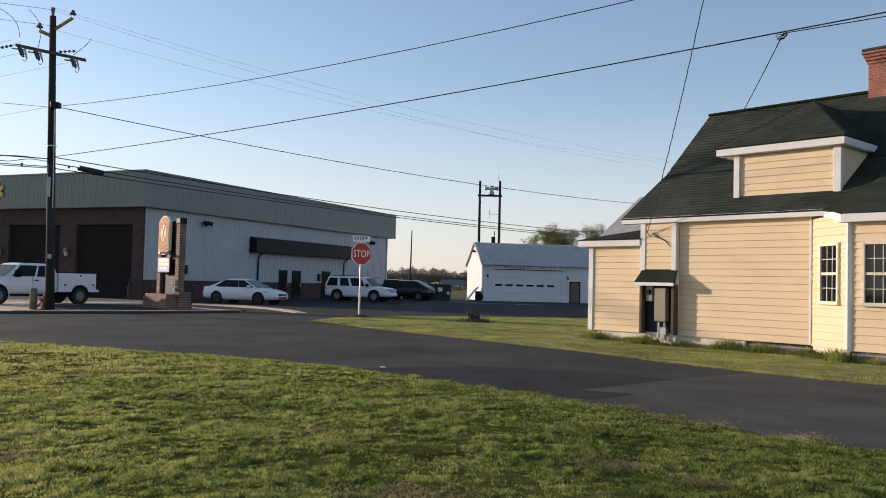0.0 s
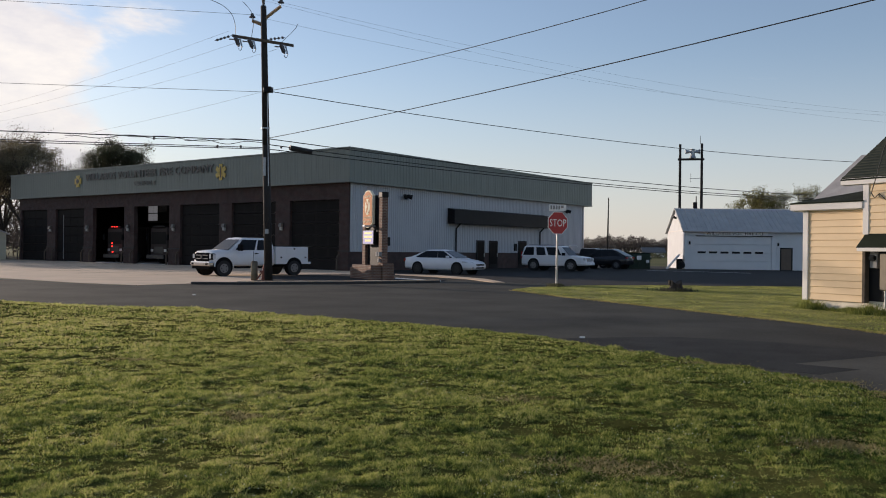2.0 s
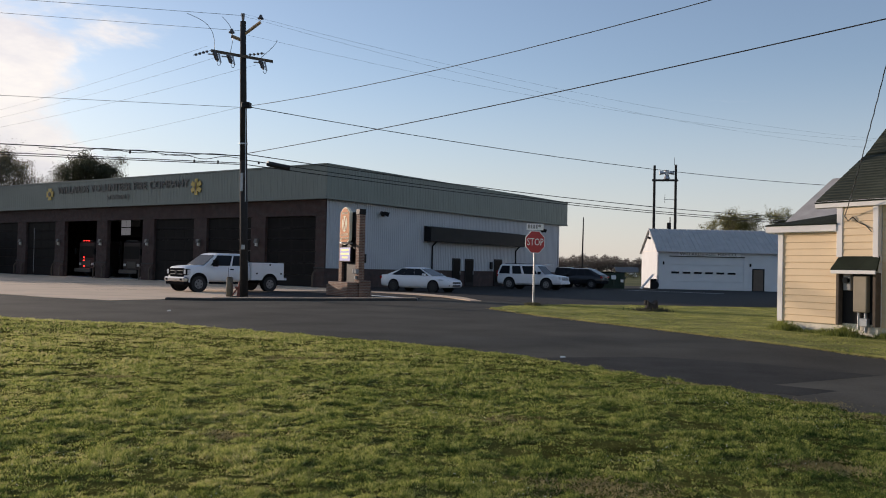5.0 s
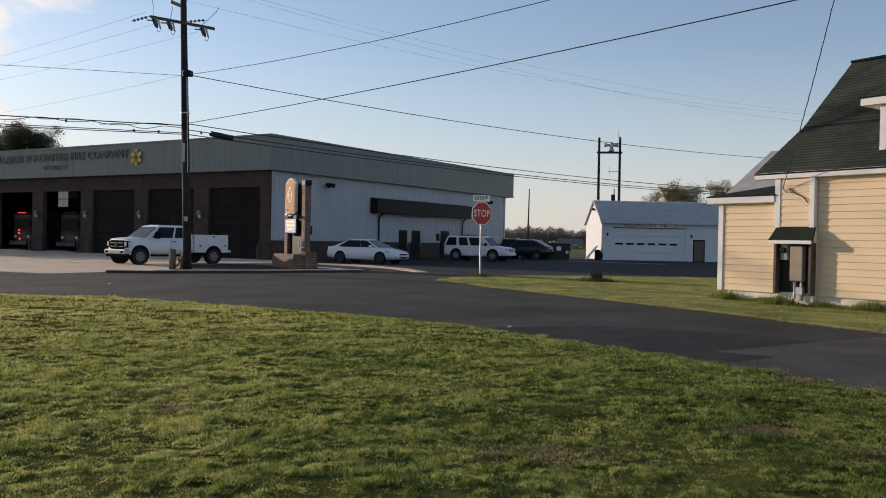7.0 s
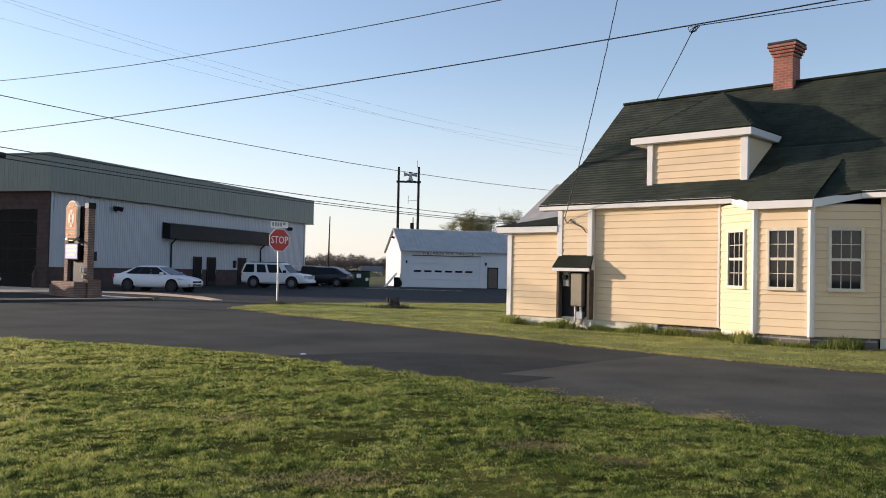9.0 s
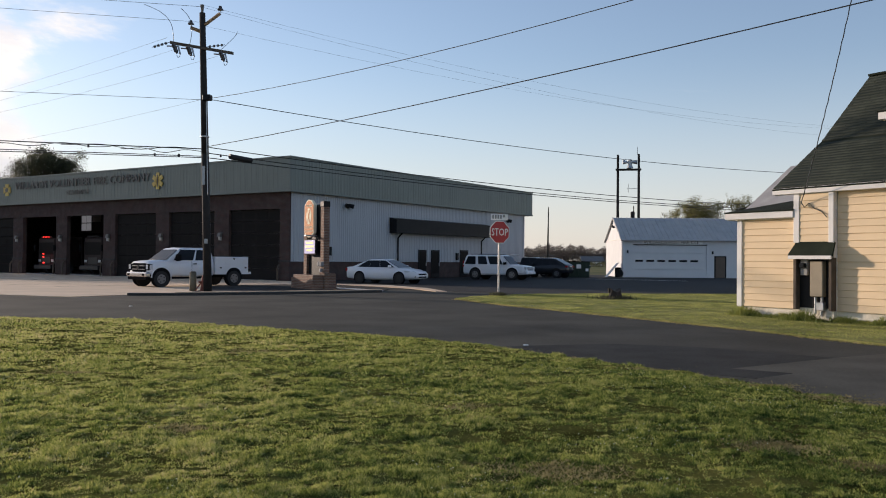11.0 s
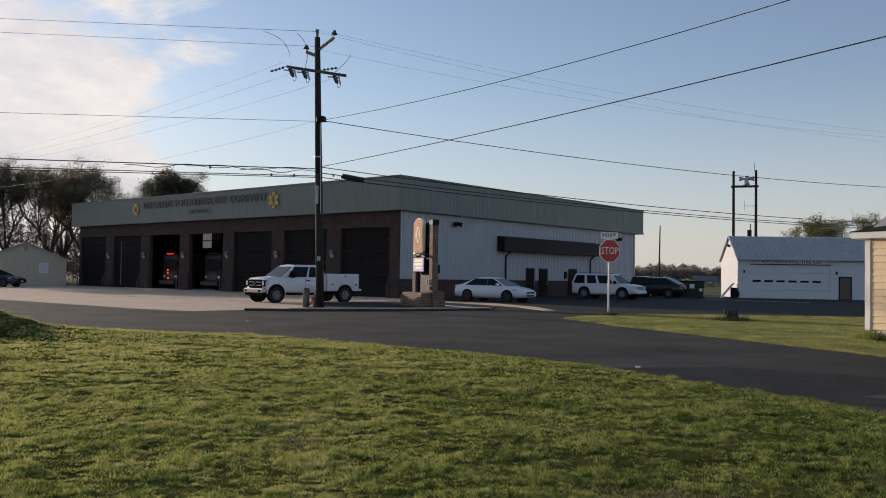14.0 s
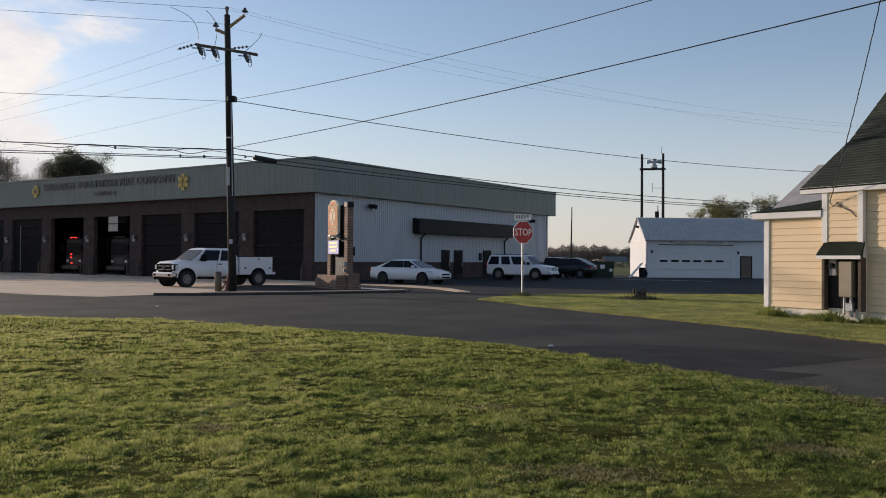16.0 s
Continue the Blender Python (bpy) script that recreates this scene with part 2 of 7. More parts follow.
M_BLACKGLASS = glass_mat("dark_glass", (0.012, 0.014, 0.018), 0.05, 0.13)
M_BAYGLASS = glass_mat("bay_glass", (0.016, 0.0145, 0.014), 0.4, 0.03)
M_WINGLASS = glass_mat("window_glass", (0.015, 0.017, 0.02), 0.03)
M_WOODPOLE = mat("pole_wood", (0.025, 0.021, 0.018), 0.9, vary=0.35, scale=4, fine=30, bump=0.6)
M_OLDWOOD = mat("weathered_wood", (0.1, 0.075, 0.055), 0.9, vary=0.35, scale=5, fine=40, bump=0.6)
M_NEWWOOD = mat("pale_bracket_wood", (0.42, 0.27, 0.15), 0.85, vary=0.2, scale=5, fine=40, bump=0.4)
M_WIRE = mat("cable_black", (0.012, 0.012, 0.013), 0.6, bump=0)
M_WIRETHIN = mat("bare_wire", (0.12, 0.12, 0.125), 0.5, metal=0.5, bump=0)
M_GALV = mat("galvanised", (0.42, 0.43, 0.44), 0.45, metal=0.7, vary=0.15, scale=6)
M_PORCELAIN = mat("porcelain", (0.08, 0.07, 0.07), 0.25, bump=0)
M_TANBOX = mat("tan_box", (0.27, 0.22, 0.15), 0.6, vary=0.12)
M_CARWHITE = mat("white_car_paint", (0.74, 0.75, 0.77), 0.25, vary=0.02, bump=0)
M_CARDARK = mat("dark_car_paint", (0.018, 0.02, 0.024), 0.2, vary=0.05, bump=0)
M_TYRE = mat("tyre_rubber", (0.014, 0.014, 0.015), 0.85, vary=0.2, scale=8)
M_RIMDARK = mat("black_rim", (0.02, 0.02, 0.021), 0.4, metal=0.3, bump=0)
M_RIM = mat("alloy_rim", (0.2, 0.2, 0.21), 0.4, metal=0.8, bump=0)
M_CHROME = mat("chrome", (0.6, 0.6, 0.62), 0.15, metal=1.0, bump=0)
M_BLACKPLASTIC = mat("black_plastic", (0.012, 0.012, 0.013), 0.7, bump=0, spec=0.0)
M_HEADLIGHT = mat("headlight_lens", (0.55, 0.57, 0.6), 0.1, bump=0)
M_TAIL = mat("tail_lens", (0.35, 0.01, 0.01), 0.15, bump=0)
M_SIGNRED = mat("stop_red", (0.42, 0.02, 0.025), 0.45, vary=0.08, bump=0)
M_SIGNWHITE = mat("sign_white", (0.8, 0.8, 0.78), 0.45, vary=0.05, bump=0)
M_GOLD = mat("gold_paint", (0.6, 0.42, 0.1), 0.45, vary=0.1, bump=0)
M_LETTER = mat("letter_bronze", (0.15, 0.135, 0.118), 0.5, bump=0)
M_SHEDWHITE = mat("shed_white", (0.66, 0.67, 0.68), 0.6, vary=0.06, scale=1)
M_SHEDROOF = mat("shed_tin", (0.42, 0.42, 0.41), 0.6, metal=0.1, vary=0.12, scale=1.2)
M_GREENBIN = mat("dumpster_green", (0.008, 0.03, 0.018), 0.55, vary=0.2)
M_TANWALL = mat("tan_stucco", (0.5, 0.45, 0.34), 0.9, vary=0.08)
M_BARK = mat("bark", (0.07, 0.055, 0.045), 0.95, vary=0.3, scale=3, fine=25, bump=0.8)


def turf_mat(name, stops, through, rough, spec, scale=2.6, island=0.66, dry=0.19):
    """Lawn: patches and single blades run through the colour stops; dry shifts them brighter to the west, painted in
    for low sun shining through the blades.
    """
    m = bpy.data.materials.new(name)
    m.use_nodes = True
    t = m.node_tree
    b, out = t.nodes["Principled BSDF"], t.nodes["Material Output"]
    b.inputs["Roughness"].default_value, b.inputs["Specular IOR Level"].default_value = rough, spec
    g = t.nodes.new("ShaderNodeNewGeometry")
    sep = t.nodes.new("ShaderNodeSeparateXYZ")
    t.links.new(g.outputs["Position"], sep.inputs[0])
    # brighter to the west: the backlit glow towards the sun, put into the colour
    west = t.nodes.new("ShaderNodeMapRange")
    for i, v in ((1, 3.0), (2, -9.0), (3, -dry), (4, dry)):
        west.inputs[i].default_value = v
    t.links.new(sep.outputs[0], west.inputs[0])
    last = west
    for sc, lo, hi, det in ((0.5, -0.1, 0.1, 2), (scale, -0.15, 0.15, 5), (scale * 5, -0.24, 0.24, 4)):
        n = t.nodes.new("ShaderNodeTexNoise")
        n.inputs["Scale"].default_value, n.inputs["Detail"].default_value = sc, det
        t.links.new(g.outputs["Position"], n.inputs["Vector"])
        r = t.nodes.new("ShaderNodeMapRange")
        for i, v in ((1, 0.33), (2, 0.67), (3, lo), (4, hi)):
            r.inputs[i].default_value = v
        t.links.new(n.outputs[0], r.inputs[0])
        ad = t.nodes.new("ShaderNodeMath")
        ad.operation = "ADD"
        t.links.new(last.outputs[0], ad.inputs[0])
        t.links.new(r.outputs[0], ad.inputs[1])
        last = ad
    isl = t.nodes.new("ShaderNodeMath")
    isl.operation = "MULTIPLY_ADD"
    t.links.new(g.outputs["Random Per Island"], isl.inputs[0])
    isl.inputs[1].default_value = island
    t.links.new(last.outputs[0], isl.inputs[2])
    mid = t.nodes.new("ShaderNodeMath")
    mid.operation, mid.use_clamp = "ADD", True
    t.links.new(isl.outputs[0], mid.inputs[0])
    mid.inputs[1].default_value = 0.46 - island / 2
    ramp = t.nodes.new("ShaderNodeValToRGB")
    el = ramp.color_ramp.elements
    while len(el) < len(stops):
        el.new(0.5)
    for e, (p, c) in zip(el, stops):
        e.position, e.color = p, (*c, 1)
    t.links.new(mid.outputs[0], ramp.inputs[0])
    tr = t.nodes.new("ShaderNodeBsdfTranslucent")
    ms = t.nodes.new("ShaderNodeMixShader")
    ms.inputs[0].default_value = through
    t.links.new(ramp.outputs[0], b.inputs["Base Color"])
    t.links.new(ramp.outputs[0], tr.inputs[0])
    t.links.new(b.outputs[0], ms.inputs[1])
    t.links.new(tr.outputs[0], ms.inputs[2])
    t.links.new(ms.outputs[0], out.inputs[0])
    return m


M_GRASS = turf_mat("grass_blades", [(0.0, (0.036, 0.072, 0.013)), (0.3, (0.145, 0.2, 0.04)), (0.6, (0.41, 0.43, 0.11)), (0.85, (0.6, 0.57, 0.21)), (1.0, (0.6, 0.5, 0.26))], 0.58, 0.55, 0.25)
M_WEED = leaf_mat("weed_leaf", (0.07, 0.1, 0.022), (0.3, 0.33, 0.09), 0.45, 2.0)
M_STRAW = leaf_mat("dry_grass", (0.2, 0.17, 0.07), (0.44, 0.36, 0.17), 0.35, 2.0)
M_CLOVER = mat("clover_white", (0.6, 0.62, 0.5), 0.8, bump=0)
M_LEAFDARK = leaf_mat("evergreen_leaf", (0.05, 0.058, 0.034), (0.12, 0.12, 0.07), 0.5, 0.5)
M_LEAFBUD = leaf_mat("budding_leaf", (0.11, 0.1, 0.064), (0.25, 0.215, 0.135), 0.55, 0.5)
M_LEAFSPRING = leaf_mat("spring_leaf", (0.11, 0.11, 0.04), (0.26, 0.235, 0.085), 0.45, 0.5)
M_TWIG = leaf_mat("bare_twig", (0.085, 0.068, 0.058), (0.145, 0.115, 0.095), 0.2, 0.3)
M_RED = lamp_mat("red_lamp", (1.0, 0.03, 0.02), 3.0)
M_SCREEN = lamp_mat("screen_blue", (0.25, 0.27, 0.62), 0.35)
M_SCREENY = lamp_mat("screen_yellow", (0.9, 0.75, 0.25), 0.4)
M_REARPANE = lamp_mat("rear_pane_daylight", (0.75, 0.78, 0.8), 0.13)
M_LENS = mat("lamp_lens", (0.5, 0.48, 0.44), 0.4, bump=0)
M_AMBER = mat("amber_sign", (0.68, 0.31, 0.155), 0.7, vary=0.1, bump=0, spec=0.15)
M_CREAM = mat("cream_paint", (0.9, 0.81, 0.6), 0.7, bump=0, spec=0.15)


# ---- building blocks ----
def thing(name, m, label="", category="", group="", kind=""):
    ob = new(name)
    ob.matrix_world = m
    return tagged(ob, label, category, group, kind)


def finish(bm, name, material, smooth=False):
    bmesh.ops.recalc_face_normals(bm, faces=bm.faces)
    me = bpy.data.meshes.new(name)
    bm.to_mesh(me)
    bm.free()
    me.materials.append(material)
    if smooth:
        for p in me.polygons:
            p.use_smooth = True
    return me


def part(name, bm, material, parent=None, label="", smooth=False, m=None):
    ob = new(name, finish(bm, name, material, smooth))
    if parent is not None:
        ob.parent = parent
    if m is not None:
        ob.matrix_basis = m
    return tagged(ob, label)


def setting(name, bm, material, label, category, m=None, smooth=False, kind="structure"):
    ob = new(name, finish(bm, name, material, smooth))
    if m is not None:
        ob.matrix_basis = m
    return tagged(ob, label, category, "", kind)


def share(name, me, parent, m=None, label=""):
    ob = new(name, me)
    ob.parent = parent
    if m is not None:
        ob.matrix_basis = m
    return tagged(ob, label)


def box(x0, x1, y0, y1, z0, z1, bevel=0.0, bm=None):
    own = bmesh.new()
    r = bmesh.ops.create_cube(own, size=1)
    for v in own.verts:
        v.co = Vector(((x0 + x1) / 2 + v.co.x * (x1 - x0), (y0 + y1) / 2 + v.co.y * (y1 - y0), (z0 + z1) / 2 + v.co.z * (z1 - z0)))
    if bevel:
        bmesh.ops.bevel(own, geom=own.edges[:], offset=bevel, segments=1, affect="EDGES")
    return merge(bm, own)


def merge(bm, other, m=None):
    if m is not None:
        other.transform(m)
    if bm is None:
        return other
    me = bpy.data.meshes.new("tmp")
    other.to_mesh(me)
    other.free()
    bm.from_mesh(me)
    bpy.data.meshes.remove(me)
    return bm


def prism(poly, z0, z1, bm=None):
    """A flat polygon of (x, y) raised from z0 to z1."""
    own = bmesh.new()
    lo = [own.verts.new((x, y, z0)) for x, y in poly]
    hi = [own.verts.new((x, y, z1)) for x, y in poly]
    n = len(poly)
    own.faces.new(hi)
    own.faces.new(lo[::-1])
    for i in range(n):
        own.faces.new((lo[i], lo[(i + 1) % n], hi[(i + 1) % n], hi[i]))
    return merge(bm, own)


def slab(pts, thick, bm=None):
    """A planar polygon in space with thickness, measured against its normal."""
    own = bmesh.new()
    p = [Vector(q) for q in pts]
    nrm = (p[1] - p[0]).cross(p[2] - p[0]).normalized()
    a = [own.verts.new(q) for q in p]
    b = [own.verts.new(q - nrm * thick) for q in p]
    n = len(p)
    own.faces.new(a)
    own.faces.new(b[::-1])
    for i in range(n):
        own.faces.new((a[i], b[i], b[(i + 1) % n], a[(i + 1) % n]))
    return merge(bm, own)


def tube(p0, p1, r0, r1=None, n=8, bm=None):
    own = bmesh.new()
    p0, p1 = Vector(p0), Vector(p1)
    r1 = r0 if r1 is None else r1
    q = (p1 - p0).to_track_quat("Z", "Y").to_matrix()
    rings = []
    for p, r in ((p0, r0), (p1, r1)):
        rings.append([own.verts.new(p + q @ Vector((r * math.cos(k * math.tau / n), r * math.sin(k * math.tau / n), 0))) for k in range(n)])
    for k in range(n):
        own.faces.new((rings[0][k], rings[0][(k + 1) % n], rings[1][(k + 1) % n], rings[1][k]))
    own.faces.new(rings[0][::-1])
    own.faces.new(rings[1])
    return merge(bm, own)


def loft(rings, bm=None, closed=True):
    own = bmesh.new()
    vs = [[own.verts.new(p) for p in r] for r in rings]
    n = len(rings[0])
    for a, b in zip(vs, vs[1:]):
        for k in range(n if closed else n - 1):
            own.faces.new((a[k], a[(k + 1) % n], b[(k + 1) % n], b[k]))
    if closed:
        own.faces.new(vs[0][::-1])
        own.faces.new(vs[-1])
    return merge(bm, own)


def rope(pts, r, n=5):
    """One round strand through all the points."""
    rings = []
    for k, p in enumerate(pts):
        d = (Vector(pts[min(k + 1, len(pts) - 1)]) - Vector(pts[max(k - 1, 0)])).normalized()
        u = d.cross(Vector((0.13, 0.21, 0.97))).normalized()
        v = d.cross(u)
        rings.append([Vector(p) + (u * math.cos(math.tau * i / n) + v * math.sin(math.tau * i / n)) * r for i in range(n)])
    return loft(rings)


def lettering(text, size, depth=0.02):
    """Raised letters as a mesh: x along the line, y up, centred."""
    cu = bpy.data.curves.new("lettering", "FONT")
    cu.body, cu.size, cu.extrude, cu.align_x, cu.align_y, cu.resolution_u = text, size, depth, "CENTER", "CENTER", 2
    tmp = new("lettering", cu)
    me = bpy.data.meshes.new_from_object(tmp.evaluated_get(bpy.context.evaluated_depsgraph_get()))
    bpy.data.objects.remove(tmp)
    return me


def letters(name, text, size, material, parent, m, depth=0.02, stretch=1.0, label=""):
    """Raised words along one line, each word a part of its own."""
    def span(body):
        xs = [v.co.x for v in lettering(body, size, depth).vertices]
        return max(xs) - min(xs)
    words = text.split()
    if len(words) > 1:
        total = span(text)
        for k, w in enumerate(words):
            x = span(" ".join(words[:k + 1])) - span(w) / 2 - total / 2
            letters(name, w, size, material, parent, m @ Matrix.Translation((x * stretch, 0, 0)), depth, stretch, label)
        return None
    me = lettering(text, size, depth)
    me.materials.clear()
    me.materials.append(material)
    if stretch != 1.0:
        me.transform(Matrix.Diagonal((stretch, 1, 1, 1)))
    return share(name, me, parent, m, label)


def from_arrays(name, verts, faces, material):
    me = bpy.data.meshes.new(name)
    verts, faces = np.asarray(verts, dtype=np.float32), np.asarray(faces, dtype=np.int32)
    k = faces.shape[1]
    me.vertices.add(len(verts))
    me.vertices.foreach_set("co", verts.ravel())
    me.loops.add(faces.size)
    me.loops.foreach_set("vertex_index", faces.ravel())
    me.polygons.add(len(faces))
    me.polygons.foreach_set("loop_start", np.arange(0, faces.size, k, dtype=np.int32))
    me.polygons.foreach_set("loop_total", np.full(len(faces), k, dtype=np.int32))
    me.update()
    me.validate()
    me.materials.append(material)
    return me


# ---- ground: field to the horizon, asphalt, concrete, lawns ----
bm = bmesh.new()
bmesh.ops.create_grid(bm, x_segments=40, y_segments=40, size=2500)
setting("ground", bm, M_FIELD, "flat grassy field reaching to the horizon", "ground", pose(0, 0, -0.06))
setting("road", prism([(-140, -12), (-60, -12), (90, -30), (90, 60), (26, 92), (-10, 92), (-140, 84)], -0.05, 0.0), M_ASPHALT,
        "worn dark grey asphalt of the road and forecourt", "road")
patch = [(-1.3, 14.75), (0.6, 15.7), (2.4, 15.3), (3.95, 14.2), (2.1, 12.45), (2.85, 12.1), (2.25, 11.45), (1.2, 12.0), (0.1, 13.1)]
setting("road_patch", prism(patch, -0.02, 0.003), M_PATCH, "darker patched asphalt in the side road", "road")
setting("road_worn", prism([(3.95, 14.2), (2.1, 12.45), (2.85, 12.1), (2.25, 11.45), (1.6, 10.0), (5, 4), (14, -6), (24, -14), (30, -4), (18, 6), (9, 14.5), (6.6, 16.4)], -0.02, 0.002), M_OLDTAR,
        "paler worn asphalt of the side road", "road")

setting("car_park", prism([(-9.6, 41.9), (-2.6, 37.3), (0.4, 38.7), (6.4, 40.3), (22, 40.8), (27, 91), (-3, 91), (-18.2, 53), (-14, 46)], -0.03, 0.008), M_LOT,
        "fresher black asphalt of the car park", "car park")
LAWN = [(-70, 26.5), (-40, 20.4), (-26, 18.9), (-17, 18.6), (-13.2, 18.3), (-10.1, 18.2), (-6.8, 17.05), (-4.1, 16.1), (-1.7, 14.6), (0.0, 12.9), (1.35, 11.55), (2.3, 10.4),
        (3.2, 9.0), (4.3, 7.9), (7.0, 5.2), (12, 0.5), (20, -9)]
ISLAND = [(-4.6, 31.6), (-2.5, 27.9), (-0.3, 25.0), (1.8, 22.0), (3.45, 19.7), (4.85, 17.2), (6.3, 15.2), (7.5, 14.0), (16, 5.2), (24, -3), (36, 10), (22, 40),
          (10, 40.5), (6.4, 39.9), (3.1, 38.9), (0.5, 38.2), (-2.2, 36.6), (-4.2, 33.6)]


def ragged(poly, step=0.35, amount=0.09, closed=True):
    out = []
    n = len(poly)
    for i in range(n if closed else n - 1):
        a, b = Vector(poly[i]), Vector(poly[(i + 1) % n])
        k = max(1, int((b - a).length / step)) if (b - a).length < 16 else 8
        d = (b - a).normalized()
        for j in range(k):
            p = a.lerp(b, j / k)
            q = noise.noise(Vector((p.x * 1.7, p.y * 1.7, 3))) + 0.6 * noise.noise(Vector((p.x * 5, p.y * 5, 1)))
            out.append((p.x - d.y * q * amount, p.y + d.x * q * amount))
    if not closed:
        out.append(tuple(poly[-1]))
    return out


lawn_edge = ragged(LAWN, closed=False)
lawn_poly = lawn_edge + [(20, -30), (-70, -30)]
setting("lawn_bed", prism(lawn_poly, -0.04, 0.012), M_SOIL, "soil bed under the lawn beside the road", "lawn")
island_poly = ragged(ISLAND)
setting("verge", prism(island_poly, -0.04, 0.05), M_VERGE, "grass verge round the cream house", "lawn")

# forecourt of the fire station
FS = Matrix.Translation((-18.4, 52.28, 0)) @ pose(0, 0, 0, 0, 0, 66.15)   # x into the station, y along its front, z up


def fs_xy(x, y):
    q = FS @ Vector((x, y, 0))
    return (q.x, q.y)


apron_near = [(-17.35, 31.0), (-18.4, 28.6), (-21.3, 29.2), (-25.3, 31.0), (-30, 32.9), (-62, 47)]
setting("forecourt", prism([fs_xy(0.3, -0.6), (-13.2, 39.0), (-15.9, 34.6)] + apron_near + [fs_xy(0.3, 62)], -0.04, 0.02), M_CONCRETE,
        "pale concrete forecourt before the fire station", "forecourt")
joint = thing("forecourt_joints", FS, "dark joints across the concrete forecourt", "joint", kind="structure")
for k in range(12):
    part("joint", box(-16, -0.6, 0.3 + 4.1 * k - 0.012, 0.3 + 4.1 * k + 0.012, 0.02, 0.024), M_KERBDARK, joint)
kerb_line = [(-17.25, 30.49), (-15.57, 31.12), (-14.09, 32.24), (-12.18, 33.75), (-10.45, 35.44), (-8.73, 37.31)]
# the shade on the kerb's face is put into the dark stone colour
kerb = thing("kerb", Matrix.Identity(4), "low concrete kerb at the corner of the forecourt, coloured dark for its shaded face", "kerb", kind="structure")
for a, b in zip(kerb_line, kerb_line[1:]):
    a, b = Vector(a), Vector(b)
    n = max(1, round((b - a).length / 1.5))
    ang = math.degrees(math.atan2(b.y - a.y, b.x - a.x))
    for k in range(n):
        p = a.lerp(b, k / n)
        part("kerb_stone", box(0, (b - a).length / n - 0.012, 0.0, 0.16, -0.03, 0.1, 0.02), M_KERBDARK, kerb, m=pose(p.x, p.y, 0, 0, 0, ang))
back = [(x - 0.22, y + 0.4) for x, y in kerb_line]
# pale strip added as the kerb's sunlit top, its brightness put into the colour
setting("pavement", prism([(x - 0.1, y + 0.17) for x, y in kerb_line[1:]] + back[:0:-1], -0.03, 0.125), M_CONCRETE, "narrow pale concrete strip standing in for the kerb's sunlit top", "pavement")
# dark tarmac whose outline and colour also take in the truck's cast shadow
setting("tarmac_and_shade", prism([(-16.4, 45.9), (-19.2, 42.2), (-17.0, 36.6)] + back[1:] + [(-9.3, 40.9), (-12.0, 44.8)], -0.03, 0.028), M_LOT,
        "dark tarmac with the truck's shadow painted in, between the forecourt and the kerb", "tarmac")
setting("parking_line", prism([(-13.6, 46.67), (-10.61, 44.27), (-8.39, 41.9), (-6.55, 38.62), (-6.03, 38.58), (-7.69, 42.79), (-10.83, 46.83), (-14.05, 48.22)], 0.0, 0.034), M_CONCRETE, "pale concrete strip beside the car park", "pavement")
setting("parking_line", prism([(-12.16, 41.75), (-9.11, 38.95), (-8.88, 37.95), (-11.8, 40.51)], 0.0, 0.034), M_PAINTLINE, "white painted line in the car park", "road marking")
setting("far_line", prism([(0.5, 70.3), (8, 66.6), (8, 66.9), (0.5, 70.6)], 0.0, 0.014), M_PAINTLINE, "pale line across the car park", "road marking")

# ---- fire station ----
station = thing("fire_station", FS, "long fire station with grey metal fascia and brick piers", "building")
DEEP, WIDE, ZF0, ZF1, WALLX = 33.9, 44.35, 5.78, 8.08, 0.35


def ribbed(width, z0, z1, rib=0.3, proud=0.013, thick=0.05):
    """A sheet-metal panel in the xz plane from x 0 to width, its ribs standing out along -y."""
    own = box(0.004, width - 0.004, 0, thick, z0, z1)
    n = max(1, round(width / rib))
    for k in range(n):
        x = (k + 0.5) * width / n
        loft([[(x - 0.05, 0, z), (x - 0.025, -proud, z), (x + 0.025, -proud, z), (x + 0.05, 0, z)] for z in (z0, z1)], own)
    return own


# fascia panels: front runs along +y, side along +x
n_front, n_side = 44, 34
me_f = finish(ribbed(WIDE / n_front, ZF0 + 0.12, ZF1 - 0.1), "fascia_panel", M_METALFASCIA)
for k in range(n_front):
    share("fascia_panel", me_f, station, pose(0, WIDE - k * WIDE / n_front, 0, 0, 0, -90))
for k in range(n_side):
    share("fascia_panel", me_f, station, pose(k * DEEP / n_side, 0, 0, 0, 0, 0) @ Matrix.Diagonal((DEEP / n_side / (WIDE / n_front), 1, 1, 1)))
part("fascia_cap", box(-0.07, 0.06, -0.07, WIDE + 0.05, ZF1 - 0.1, ZF1, 0.01), M_METALFASCIA, station)
part("fascia_cap", box(0.06, DEEP + 0.05, -0.07, 0.06, ZF1 - 0.1, ZF1, 0.01), M_METALFASCIA, station)
part("fascia_drip", box(-0.06, 0.06, -0.06, WIDE + 0.05, ZF0, ZF0 + 0.12, 0.01), M_METALFASCIA, station)
part("fascia_drip", box(0.06, DEEP + 0.05, -0.06, 0.06, ZF0, ZF0 + 0.12, 0.01), M_METALFASCIA, station)
part("soffit", box(0.06, WALLX, 0.06, WIDE, ZF0 + 0.02, ZF0 + 0.08), M_METALFASCIA, station)
part("soffit", box(WALLX, DEEP, 0.06, WALLX, ZF0 + 0.02, ZF0 + 0.08), M_METALFASCIA, station)
part("roof", slab([(0.1, 0.1, 7.9), (DEEP, 0.1, 7.9), (DEEP, WIDE, 7.9), (0.1, WIDE, 7.9)], 0.2), M_METALFASCIA, station)
